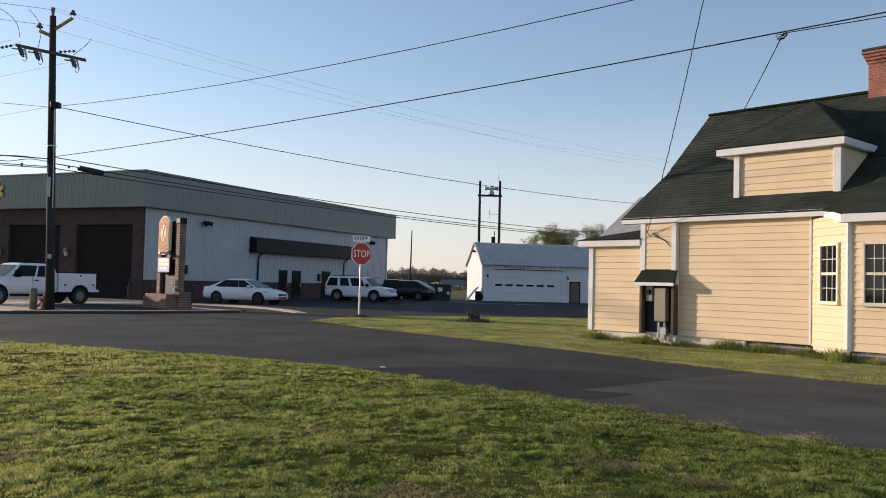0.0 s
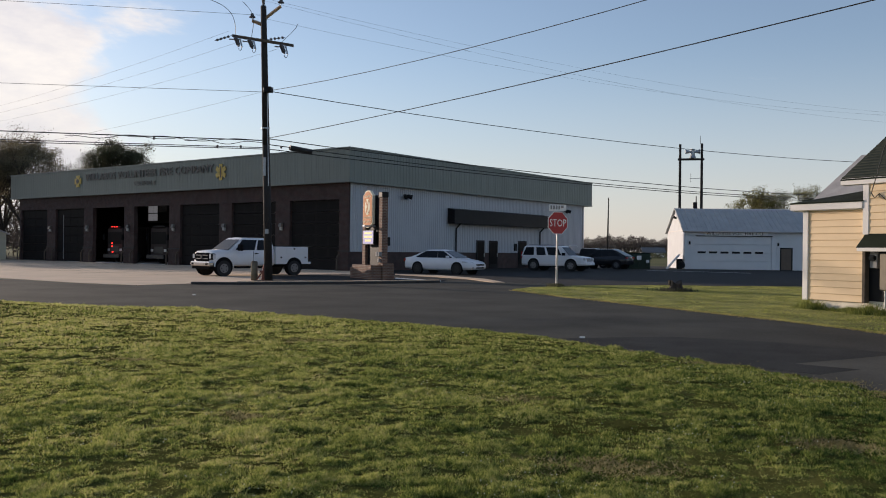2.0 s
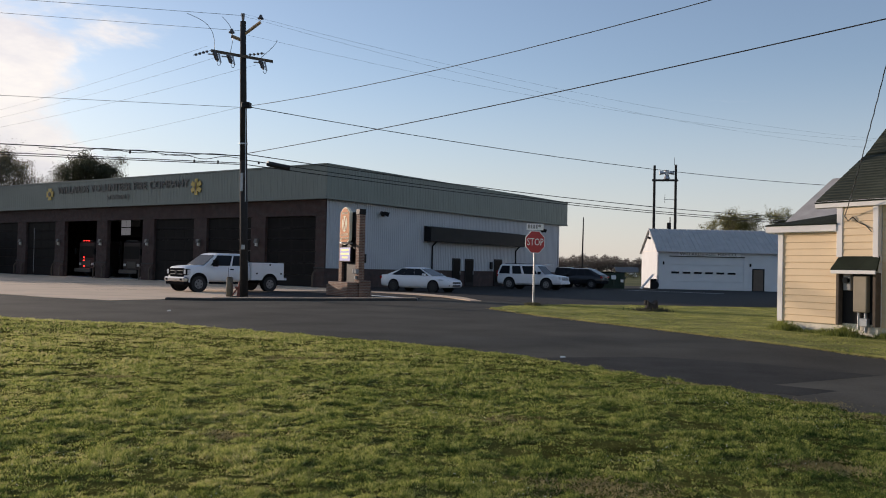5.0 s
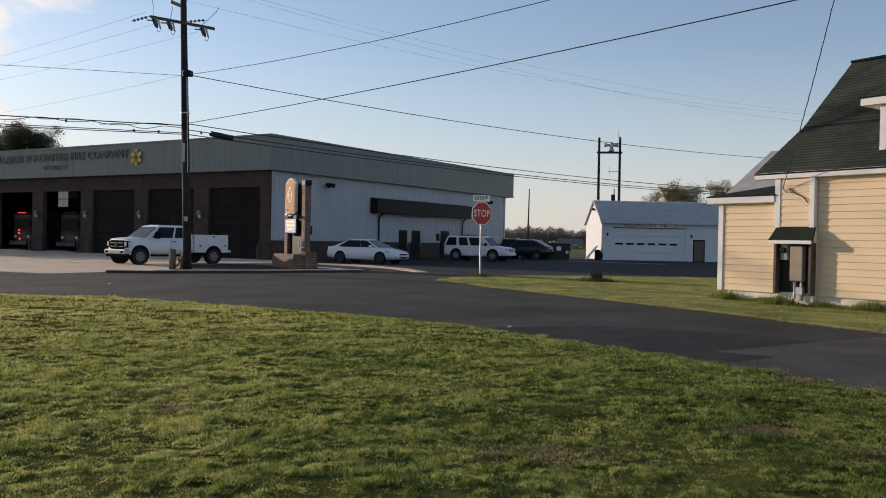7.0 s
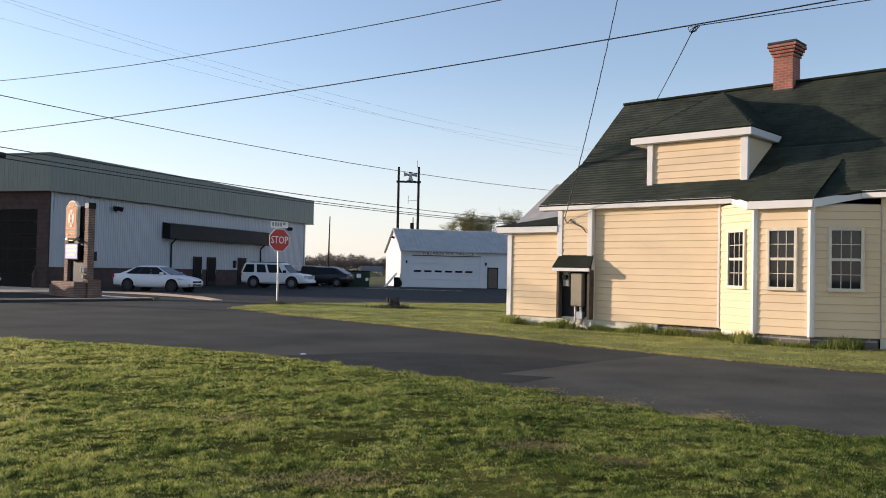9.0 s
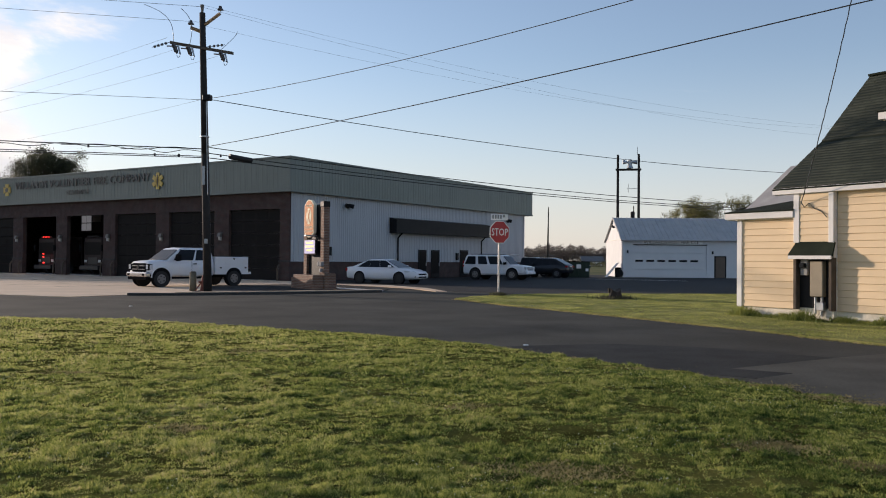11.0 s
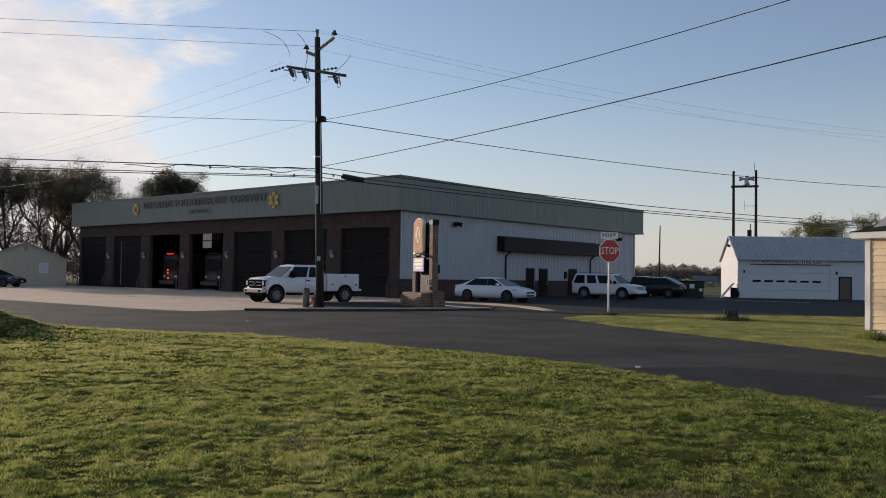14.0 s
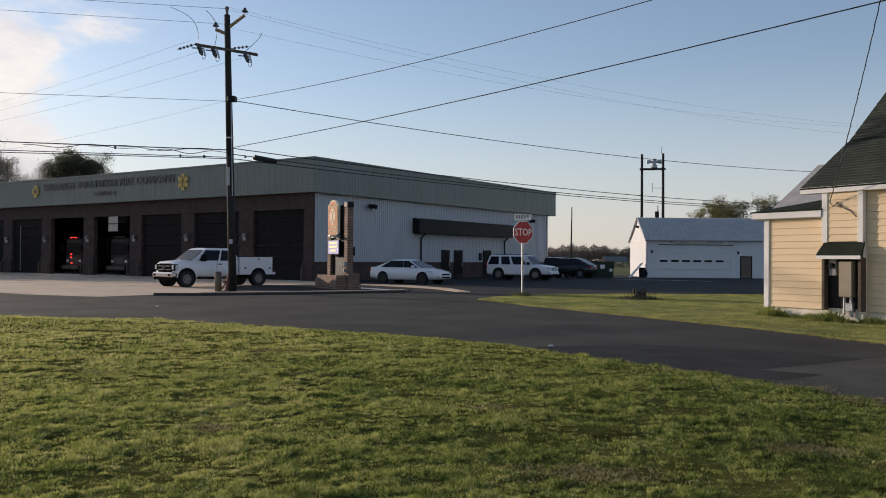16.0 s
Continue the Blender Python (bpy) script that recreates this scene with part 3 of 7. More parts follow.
part("fascia_end", box(0.06, DEEP, WIDE - 0.02, WIDE + 0.05, ZF0, ZF1), M_METALFASCIA, station)
part("fascia_end", box(DEEP - 0.02, DEEP + 0.05, 0, WIDE, ZF0, ZF1), M_METALFASCIA, station)

# front: brick piers between seven bays
BAYS = [(1.22 + 6.17 * k, 5.95 + 6.17 * k) for k in range(7)]
DOOR_H = 4.72
edges = [WALLX] + [v for b in BAYS for v in b] + [43.1]
for k in range(8):
    y0, y1 = edges[2 * k], edges[2 * k + 1]
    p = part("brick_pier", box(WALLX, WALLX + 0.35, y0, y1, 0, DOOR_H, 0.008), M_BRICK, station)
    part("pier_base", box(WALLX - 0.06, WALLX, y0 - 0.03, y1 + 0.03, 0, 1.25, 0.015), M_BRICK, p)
    part("pier_band", box(WALLX - 0.09, WALLX + 0.02, y0 - 0.05, y1 + 0.05, 1.25, 1.34, 0.015), M_KERBDARK, p)
    if 0 < k < 7:
        yc = (y0 + y1) / 2
        lamp = thing("wall_lamp", FS @ pose(WALLX, yc, 2.92), "boxy bronze wall lamp on a brick pier", "lamp", "lamps along the bays")
        part("back_plate", box(-0.04, 0, -0.09, 0.09, -0.28, 0.28, 0.01), M_LETTER, lamp)
        part("shade", loft([[(-0.05, -0.14, z0), (-0.05 - d, -0.14, z0), (-0.05 - d, 0.14, z0), (-0.05, 0.14, z0)] for z0, d in ((0.0, 0.24), (0.28, 0.14))]), M_LETTER, lamp)
        part("lens", box(-0.2, -0.05, -0.1, 0.1, -0.22, 0.0, 0.02), M_LENS, lamp)
    for y in (y0, y1):
        if 0.5 < y < 43:
            g = thing("door_guard", FS @ pose(WALLX - 0.28, y + (0.1 if y == y0 else -0.1), 0.02), "bent steel guard at a bay door jamb", "guard", "guards at the bay doors")
            b2 = tube((0, 0, 0), (0.0, 0, 0.8), 0.06)
            tube((0, 0, 0.8), (0.1, 0, 1.0), 0.06, 0.06, 8, b2)
            tube((0.1, 0, 1.0), (0.26, 0, 1.06), 0.06, 0.06, 8, b2)
            part("pipe", b2, M_OLDWOOD, g)
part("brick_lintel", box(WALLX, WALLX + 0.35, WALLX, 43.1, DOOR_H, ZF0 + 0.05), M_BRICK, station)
part("end_wall", box(WALLX, DEEP - 0.9, 43.1, 43.3, 0, ZF0), M_BRICK, station)
part("back_wall", box(DEEP - 1.1, DEEP - 0.9, WALLX, 43.1, 0, ZF0), M_METALWHITE, station)
part("inner_floor", box(WALLX + 0.2, DEEP - 1.1, WALLX + 0.2, 43.1, -0.02, 0.03), M_INSIDE, station)
part("inner_wall", box(19.0, 19.2, WALLX + 0.3, 43.0, 0.03, ZF0), M_INSIDE, station)
part("inner_ceiling", box(WALLX + 0.35, 19.0, WALLX + 0.3, 43.0, ZF0 - 0.2, ZF0 - 0.05), M_INSIDE, station)
for k, (y0, y1) in enumerate(BAYS):
    if k in (3, 4):
        continue
    door = thing("bay_door", FS @ pose(WALLX + 0.2, y0, 0), "closed dark sectional bay door with glazed rows", "door", "bay doors")
    for r in range(6):
        z0 = 0.03 + r * (DOOR_H - 0.03) / 6
        z1 = z0 + (DOOR_H - 0.03) / 6 - 0.02
        sec = part("section", box(0, 0.06, 0.02, y1 - y0 - 0.02, z0, z1, 0.006), M_DOORDARK, door)
        if r > 0:
            w = (y1 - y0) / 4
            for c in range(4):
                part("pane", box(-0.008, 0.002, c * w + 0.12, (c + 1) * w - 0.12, z0 + 0.12, z1 - 0.12), M_BAYGLASS, sec)
    if k == 5:
        part("door_rail", box(-0.05, -0.01, 3.6, 3.64, 0.25, 4.2), M_KERB, door, "bare steel rail down a bay door")
# rear windows that show through the open bay
rear = thing("rear_window", FS @ pose(6.0, 0, 0), "four-pane window seen high inside the open bay", "window")
part("partition", box(0.02, 0.15, 27.8, 31.2, 3.6, ZF0 - 0.2), M_DOORDARK, rear)
for j in range(2):
    for i in range(2):
        part("pane", box(-0.02, 0.02, 29.5 + i * 0.72, 30.14 + i * 0.72, 3.8 + j * 0.72, 4.44 + j * 0.72), M_REARPANE, rear)
part("pane", box(-0.02, 0.02, 28.1, 29.3, 4.55, 5.2), mat("dim_pane", (0.2, 0.2, 0.2), 0.4), rear)

# side: white ribbed metal over a brick wainscot
me_s = finish(ribbed(0.915, 1.22, ZF0 + 0.05, 0.23, 0.03), "side_panel", M_METALWHITE)
for k in range(35):
    share("side_panel", me_s, station, pose(WALLX + 0.3 + k * 0.915, WALLX, 0))
part("corner_trim", box(WALLX + 0.12, WALLX + 0.3, WALLX - 0.04, WALLX + 0.06, 1.22, ZF0 + 0.05, 0.01), M_METALWHITE, station)
part("corner_trim", box(32.3, 32.45, WALLX - 0.04, WALLX + 0.06, 0.0, ZF0 + 0.05, 0.01), M_METALWHITE, station)
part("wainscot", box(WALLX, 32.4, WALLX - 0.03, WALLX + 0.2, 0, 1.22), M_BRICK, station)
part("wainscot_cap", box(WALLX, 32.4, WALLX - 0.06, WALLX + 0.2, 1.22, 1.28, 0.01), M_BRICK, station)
# canopy over the entrance
canopy = part("canopy", slab([(11.1, -0.3, 4.5), (25.3, -0.3, 4.5), (25.3, WALLX - 0.04, 4.62), (11.1, WALLX - 0.04, 4.62)], 0.06), M_DARKMETAL, station, "dark metal entrance canopy")
part("canopy_edge", box(11.1, 25.3, -0.36, -0.3, 3.45, 4.52, 0.01), M_DARKMETAL, canopy)
for x in (11.1, 25.24):
    part("canopy_end", prism([(-0.3, 3.45), (WALLX - 0.05, 3.45), (WALLX - 0.05, 4.56), (-0.3, 4.44)], 0, 0.06), M_DARKMETAL, canopy,
         m=Matrix(((0, 0, 1, x), (1, 0, 0, 0), (0, 1, 0, 0), (0, 0, 0, 1))))
part("canopy_soffit", box(11.16, 25.2, -0.3, WALLX - 0.05, 3.47, 3.53), M_DARKMETAL, canopy)
for x in (12.1, 24.6):
    b2 = tube((x, -0.2, 3.5), (x, WALLX - 0.12, 3.1), 0.06)
    tube((x, WALLX - 0.12, 3.1), (x, WALLX - 0.12, 0.1), 0.06, 0.06, 8, b2)
    part("downpipe", b2, M_DARKMETAL, station)
for x0, x1, z0, z1 in ((14.9, 16.0, 0.05, 2.25), (16.7, 17.9, 0.05, 2.25), (21.1, 22.4, 0.05, 2.3)):
    d = thing("entrance_door", FS @ pose(x0, WALLX - 0.05, 0), "dark framed glass entrance door in the white wall", "door", "entrance doors")
    part("frame", box(0, x1 - x0, -0.06, 0.0, z0, z1, 0.01), M_DARKMETAL, d)
    part("pane", box(0.14, x1 - x0 - 0.14, -0.075, -0.06, z0 + 0.3, z1 - 0.14), M_BAYGLASS, d)
    part("handle", box(x1 - x0 - 0.12, x1 - x0 - 0.09, -0.12, -0.06, 0.95, 1.25), M_GALV, d)
for x, z in ((6.0, 5.25), (29.2, 5.2)):
    fl = thing("flood_light", FS @ pose(x, WALLX - 0.04, z), "twin black floodlight under the fascia", "lamp", "floodlights")
    part("bracket", box(-0.08, 0.08, -0.12, 0, -0.08, 0.08, 0.01), M_DARKMETAL, fl)
    for s in (-1, 1):
        part("head", tube((s * 0.12, -0.12, 0), (s * 0.34, -0.42, -0.12), 0.12, 0.17, 10), M_DARKMETAL, fl)
for x, z in ((4.2, 2.0), (20.6, 1.75)):
    part("meter_box", box(x - 0.14, x + 0.14, WALLX - 0.18, WALLX - 0.03, z - 0.3, z + 0.3, 0.01), M_DARKMETAL, station)
dish = thing("vent_hood", FS @ pose(32.45, WALLX + 0.4, 3.9), "round white vent hood at the rear corner", "vent")
part("hood", tube((0, 0, 0), (0.35, 0, 0), 0.4, 0.3, 12), M_METALWHITE, dish)
# lettering and badges on the front fascia; x of a front sign runs towards -y of the station
FRONT = Matrix(((0, 0, -1, -0.075), (-1, 0, 0, 0), (0, 1, 0, 0), (0, 0, 0, 1)))
letters("name_lettering", "WILLARDS VOLUNTEER FIRE COMPANY", 0.86, M_LETTER, station, Matrix.Translation((0, 22.45, 7.3)) @ FRONT, 0.03, 1.13, "bronze raised letters on the fascia")
letters("station_lettering", "STATION 8", 0.52, M_LETTER, station, Matrix.Translation((0, 22.45, 6.52)) @ FRONT, 0.02, 1.15)
star = bmesh.new()
for k in range(3):
    merge(star, box(-0.16, 0.16, -0.6, 0.6, -0.02, 0.03), pose(0, 0, 0, 0, 0, 60 * k))
star_ob = thing("medical_star", FS @ Matrix.Translation((0, 12.88, 7.0)) @ FRONT, "gold six-armed star badge on the fascia", "sign")
part("star", star, M_GOLD, star_ob)
part("staff", box(-0.03, 0.03, -0.42, 0.42, 0.03, 0.05), M_LETTER, star_ob)
cross = bmesh.new()
for k in range(2):
    merge(cross, loft([[(-0.5, -0.28, z), (0, -0.1, z), (0.5, -0.28, z), (0.5, 0.28, z), (0, 0.1, z), (-0.5, 0.28, z)] for z in (-0.02, 0.03)]), pose(0, 0, 0, 0, 0, 90 * k))
badge = thing("fire_cross", FS @ Matrix.Translation((0, 32.35, 7.05)) @ FRONT, "gold fire cross badge on the fascia", "sign")
part("cross", cross, M_GOLD, badge)
part("boss", tube((0, 0, 0.03), (0, 0, 0.06), 0.2, 0.2, 14), M_LETTER, badge)

# engines that stand inside the two open bays
M_ENGINE = mat("engine_maroon", (0.022, 0.013, 0.012), 0.5, vary=0.1, bump=0, spec=0.2)


def fire_engine(y, label, lit):
    engine = thing("fire_engine", FS @ pose(1.15, y, 0.03), label, "fire engine", "engines in the bays")
    cab = part("cab", box(0, 2.4, -1.2, 1.2, 0.55, 3.0, 0.12), M_ENGINE, engine)
    part("windscreen", box(-0.012, 0.02, -1.0, 1.0, 1.6, 2.6), M_BAYGLASS, cab)
    part("grille", box(-0.02, 0.02, -0.6, 0.6, 0.85, 1.4, 0.01), M_RIMDARK, cab)
    part("body", box(2.45, 9.0, -1.2, 1.2, 0.55, 3.1, 0.06), M_ENGINE, engine)
    part("bumper", box(-0.38, -0.01, -1.2, 1.2, 0.4, 0.75, 0.05), M_RIMDARK, engine)
    for s in (-1, 1):
        part("headlight", box(-0.03, 0.02, s * 0.9 - 0.16, s * 0.9 + 0.16, 1.0, 1.2, 0.01), M_GALV, cab)
        part("mirror", box(-0.2, -0.1, s * 1.4 - 0.1, s * 1.4 + 0.1, 1.9, 2.4, 0.02), M_BLACKPLASTIC, cab)
        for x in (1.2, 7.0):
            part("wheel", tube((x, s * 1.15 - 0.15, 0.52), (x, s * 1.15 + 0.15, 0.52), 0.52, 0.52, 16), M_TYRE, engine)
    bar = part("light_bar", box(0.0, 0.4, -0.75, 0.75, 3.0, 3.12), M_DARKMETAL, engine)
    if lit:
        for y in (-0.35, 0.0, 0.35):
            part("beacon", box(-0.08, 0.02, y - 0.05, y + 0.05, 3.03, 3.09), M_RED, bar)
        for z, y in ((1.65, -0.25), (1.4, -0.25), (0.92, -0.32)):
            part("beacon", box(-0.44, -0.38, y - 0.06, y + 0.06, z - 0.05, z + 0.05), M_RED, engine)


fire_engine(28.5, "dark red fire engine inside a bay, red lamps lit", True)
fire_engine(22.2, "dark red fire engine inside a bay, lamps unlit", False)

# ---- cream house ----
HOUSE = Matrix.Translation((5.137, 23.671, 0)) @ pose(0, 0, 0, 0, 0, -48.33)   # x along the wall, y into the house
house = thing("cream_house", HOUSE, "cream clapboard house with dark green shingle roof and dormer", "house")
LAP = 0.175


def lap_wall(parent, a, b, z0, z1, first=0.0):
    """Clapboards from plan point a to b, facing right of the way from a to b, from z0 up to z1."""
    a, b = Vector((*a, 0)), Vector((*b, 0))
    L = (b - a).length
    own = loft([[(x, -0.018, 0), (x, -0.023, 0.01), (x, -0.004, LAP), (x, 0.02, LAP), (x, 0.02, 0)] for x in (0, L)])
    me = finish(own, "clapboard", M_SIDING)
    ang = math.degrees(math.atan2(b.y - a.y, b.x - a.x))
    z = z0
    while z < z1 - 0.03:
        h = min(LAP, z1 - z)
        share("clapboard", me, parent, pose(a.x, a.y, z, 0, 0, ang) @ Matrix.Diagonal((1, 1, h / LAP, 1)))
        z += LAP


WZ0, EZ = 0.29, 3.26
BAY = [(5.27, 0.0), (6.42, -0.75), (7.66, -0.75), (8.82, 0.0)]
END = 11.0
# cores behind the boards
part("wall_core", box(0.64, 5.27, 0.02, 0.25, WZ0, EZ), M_TRIM, house)
part("wall_core", box(8.82, END, 0.02, 0.25, WZ0, EZ), M_TRIM, house)
part("gable_wall", prism([(0.02, WZ0), (8.6, WZ0), (8.6, EZ), (4.3, 6.75), (0.02, EZ)], 0, 0.2), M_SIDING, house,
     m=Matrix(((0, 0, 1, 0.66), (1, 0, 0, 0), (0, 1, 0, 0), (0, 0, 0, 1))))
part("gable_wall", prism([(0.02, WZ0), (8.6, WZ0), (8.6, EZ), (4.3, 6.75), (0.02, EZ)], 0, 0.2), M_SIDING, house,
     m=Matrix(((0, 0, 1, END - 0.2), (1, 0, 0, 0), (0, 1, 0, 0), (0, 0, 0, 1))))
part("back_wall", box(0.64, END, 8.4, 8.6, WZ0, EZ), M_SIDING, house)
lap_wall(house, (1.74, 0), (5.22, 0), WZ0, EZ)
lap_wall(house, (8.86, 0), (END, 0), WZ0, EZ)
# shallow bump with white corner boards, cut off above the meter hood
lap_wall(house, (0.76, -0.12), (1.58, -0.12), 2.02, EZ)
part("bump_core", box(0.64, 1.7, -0.115, 0.02, 0.4, EZ), M_TRIM, house)
for x0, x1 in ((0.6, 0.76), (1.58, 1.72)):
    part("corner_board", box(x0, x1, -0.155, 0.0, 2.0, EZ, 0.006), M_TRIM, house)
part("corner_strip", box(1.7, 1.735, -0.15, 0.02, WZ0, 2.0, 0.004), M_TRIM, house)
part("corner_strip", box(5.215, 5.265, -0.04, 0.02, WZ0, EZ, 0.004), M_TRIM, house)
# foundation
part("foundation", box(1.72, 3.6, 0.03, 0.28, -0.05, WZ0), M_BLOCK, house)
part("foundation_bare", box(3.6, 5.2, 0.08, 0.3, -0.05, WZ0 - 0.02), M_BLOCK_RAW, house)
part("foundation", box(0.64, 1.72, -0.125, 0.28, -0.05, 0.4), M_BLOCK, house)
part("foundation", box(8.82, END, 0.03, 0.28, -0.05, WZ0), M_BLOCK, house)
# bay: three faces
rooms = prism([(5.4, 0.3), (6.5, -0.62), (7.58, -0.62), (8.7, 0.3)], WZ0, EZ - 0.1)
part("bay_core", rooms, M_INSIDE, house)


def window(name, width, z0, z1, m, cols=3):
    """A double-hung window, x along the wall from 0, outside towards -y."""
    w = thing(name, m, "white double-hung window with divided panes in the bay", "window", "bay windows")
    part("window_frame", box(0, 0.065, -0.07, 0.03, z0, z1, 0.006), M_FRAME, w)
    part("window_frame", box(width - 0.065, width, -0.07, 0.03, z0, z1, 0.006), M_FRAME, w)
    part("window_frame", box(0.065, width - 0.065, -0.07, 0.03, z1 - 0.065, z1, 0.006), M_FRAME, w)
    part("window_sill", box(-0.01, width + 0.01, -0.085, 0.03, z0 - 0.01, z0 + 0.07, 0.008), M_FRAME, w)
    zm = (z0 + z1) / 2
    part("meeting_rail", box(0.065, width - 0.065, -0.05, 0.02, zm - 0.03, zm + 0.03), M_FRAME, w)
    for a, b2 in ((z0 + 0.07, zm - 0.03), (zm + 0.03, z1 - 0.065)):
        pane = part("pane", box(0.065, width - 0.065, -0.02, -0.012, a, b2), M_WINGLASS, w)
        for c in range(1, cols):
            x = 0.065 + (width - 0.13) * c / cols
            part("muntin", box(x - 0.007, x + 0.007, -0.032, -0.02, a, b2), M_FRAME, pane)
        part("muntin", box(0.065, width - 0.065, -0.032, -0.02, (a + b2) / 2 - 0.007, (a + b2) / 2 + 0.007), M_FRAME, pane)
    return w


for k, (a, b2) in enumerate(zip(BAY, BAY[1:])):
    a, b2 = Vector(a), Vector(b2)
    L, ang = (b2 - a).length, math.degrees(math.atan2(b2.y - a.y, b2.x - a.x))
    d = (b2 - a) / L
    ww = 0.67 if k == 1 else 0.72
    s0 = (L - ww) / 2 + (0.0 if k != 0 else 0.02)
    z0, z1, top = 1.25, 2.62, 3.22 if k == 0 else 3.12
    for za, zb, xa, xb in ((WZ0 - 0.02, z0, 0.0, L), (z1, top, 0.0, L), (z0, z1, 0.0, s0), (z0, z1, s0 + ww, L)):
        lap_wall(house, a + d * xa, a + d * xb, za, zb)
    window("window_%d" % (k + 1), ww, z0, z1, HOUSE @ pose(a.x + d.x * s0, a.y + d.y * s0, 0, 0, 0, ang))
    part("bay_foundation", box(0.02, L - 0.02, 0.02, 0.2, -0.05, WZ0 - 0.02), M_BLOCK if k == 0 else M_BLOCK_RAW, house, m=pose(a.x, a.y, 0, 0, 0, ang))
for (x, y) in BAY[1:3]:
    part("bay_corner_board", tube((x, y, WZ0 - 0.03), (x, y, 3.1), 0.075, 0.075, 8), M_TRIM, house)
# eaves
part("eave_fascia", box(0.0, 5.62, -0.2, -0.16, EZ, 3.42, 0.006), M_TRIM, house)
part("eave_fascia", box(8.5, END + 0.3, -0.2, -0.16, EZ, 3.42, 0.006), M_TRIM, house)
part("eave_soffit", box(0.0, END + 0.3, -0.16, 0.05, EZ, EZ + 0.03), M_TRIM, house)
BF = [(5.6, -0.12, 3.34), (6.33, -0.88, 3.13), (7.73, -0.88, 3.13), (8.5, -0.12, 3.34)]
for a, b2 in zip(BF, BF[1:]):
    a, b2 = Vector(a), Vector(b2)
    part("bay_fascia", slab([a + Vector((0, 0, 0.09)), a - Vector((0, 0, 0.09)), b2 - Vector((0, 0, 0.08)), b2 + Vector((0, 0, 0.08))], -0.04), M_TRIM, house)
part("bay_soffit", prism([(5.6, 0.0), (5.6, -0.1), (6.34, -0.84), (7.72, -0.84), (8.5, -0.1), (8.5, 0.0)], 3.06, 3.09), M_TRIM, house)
RZ, RB = 6.98, 4.3
KNEE = (1.95, 4.86)     # y, z of the slight bend in the roof slope
roof = part("roof", slab([(0.0, -0.22, 3.4), (END + 0.3, -0.22, 3.4), (END + 0.3, KNEE[0], KNEE[1]), (0.0, KNEE[0], KNEE[1])], 0.1), M_SHINGLE, house, "dark green shingle roof")
part("roof_upper", slab([(0.0, *KNEE), (END + 0.3, *KNEE), (END + 0.3, RB, RZ), (0.0, RB, RZ)], 0.1), M_SHINGLE, house)
part("roof_back", slab([(END + 0.3, 8.75, 3.43), (0.0, 8.75, 3.43), (0.0, RB, RZ), (END + 0.3, RB, RZ)], 0.1), M_SHINGLE, house)
bayroof = slab([(5.55, -0.155, 3.43), (6.31, -0.9, 3.23), (7.75, -0.9, 3.23), (8.55, -0.155, 3.43), (7.7, 1.2, 4.36), (6.4, 1.2, 4.36)], 0.05)
part("bay_roof", bayroof, M_SHINGLE, house)
part("ridge_cap", box(-0.02, END + 0.32, RB - 0.12, RB + 0.12, RZ - 0.04, RZ + 0.035, 0.02), M_SHINGLE, house)
# rows of shingles laid on the front slope
def shingle_rows(xa, xb, p0, p1, row=0.15, w=0.28, ta=None, tb=None):
    """Thin overlapping tabs between two levels (y, z) of a slope; returns vertices and quads."""
    p0, p1 = Vector((0, *p0)), Vector((0, *p1))
    L = (p1 - p0).length
    d = (p1 - p0) / L
    nrm = Vector((0, -d.z, d.y))
    vs, fs = [], []
    rng = random.Random(5)
    n = int(L / row)
    for r in range(n):
        f = r / max(1, n)
        x0 = xa if ta is None else xa + (ta - xa) * f
        x1 = xb if tb is None else xb + (tb - xb) * f
        x = x0 - rng.random() * w
        while x < x1:
            a, b = max(x, x0), min(x + w - 0.008, x1)
            if b - a > 0.02:
                lift = 0.012 + 0.006 * rng.random()
                q = p0 + d * (r * row + rng.uniform(-0.006, 0.006))
                e = p0 + d * min(L, (r + 1) * row + 0.02)
                k = len(vs)
                for px, pp, up in ((a, q, lift), (b, q, lift), (b, e, 0.004), (a, e, 0.004), (a, q, 0.0), (b, q, 0.0)):
                    v = pp + nrm * up
                    vs.append((px, v.y, v.z))
                fs += [(k, k + 1, k + 2, k + 3), (k + 4, k + 5, k + 1, k)]
            x += w
    return vs, fs


M_TABS = leaf_mat("shingle_tabs", (0.016, 0.023, 0.015), (0.036, 0.044, 0.03), 0.0, 1.3)
vs, fs = shingle_rows(0.0, END + 0.3, (-0.16, 3.435), KNEE)
share("shingles", from_arrays("shingles", vs, fs, M_TABS), roof)["kind"] = "stuff"
vs, fs = shingle_rows(0.0, END + 0.3, KNEE, (RB, RZ))
share("shingles", from_arrays("shingles", vs, fs, M_TABS), roof)["kind"] = "stuff"

# dormer
dormer = part("dormer", box(3.02, 5.66, 0.56, 1.0, 3.7, 4.95), M_TRIM, house, "cream dormer with white trim")
lap_wall(house, (3.14, 0.55), (5.52, 0.55), 3.86, 4.95)
for x0, x1 in ((2.98, 3.14), (5.52, 5.7)):
    part("dormer_board", box(x0, x1, 0.48, 0.6, 3.8, 4.97, 0.006), M_TRIM, dormer)
for x, s in ((3.0, 1), (5.62, 1)):
    part("dormer_side", prism([(0.56, 3.75), (2.2, 4.95), (0.56, 4.95)], 0, 0.06), M_SIDING, dormer, m=Matrix(((0, 0, 1, x), (1, 0, 0, 0), (0, 1, 0, 0), (0, 0, 0, 1))))
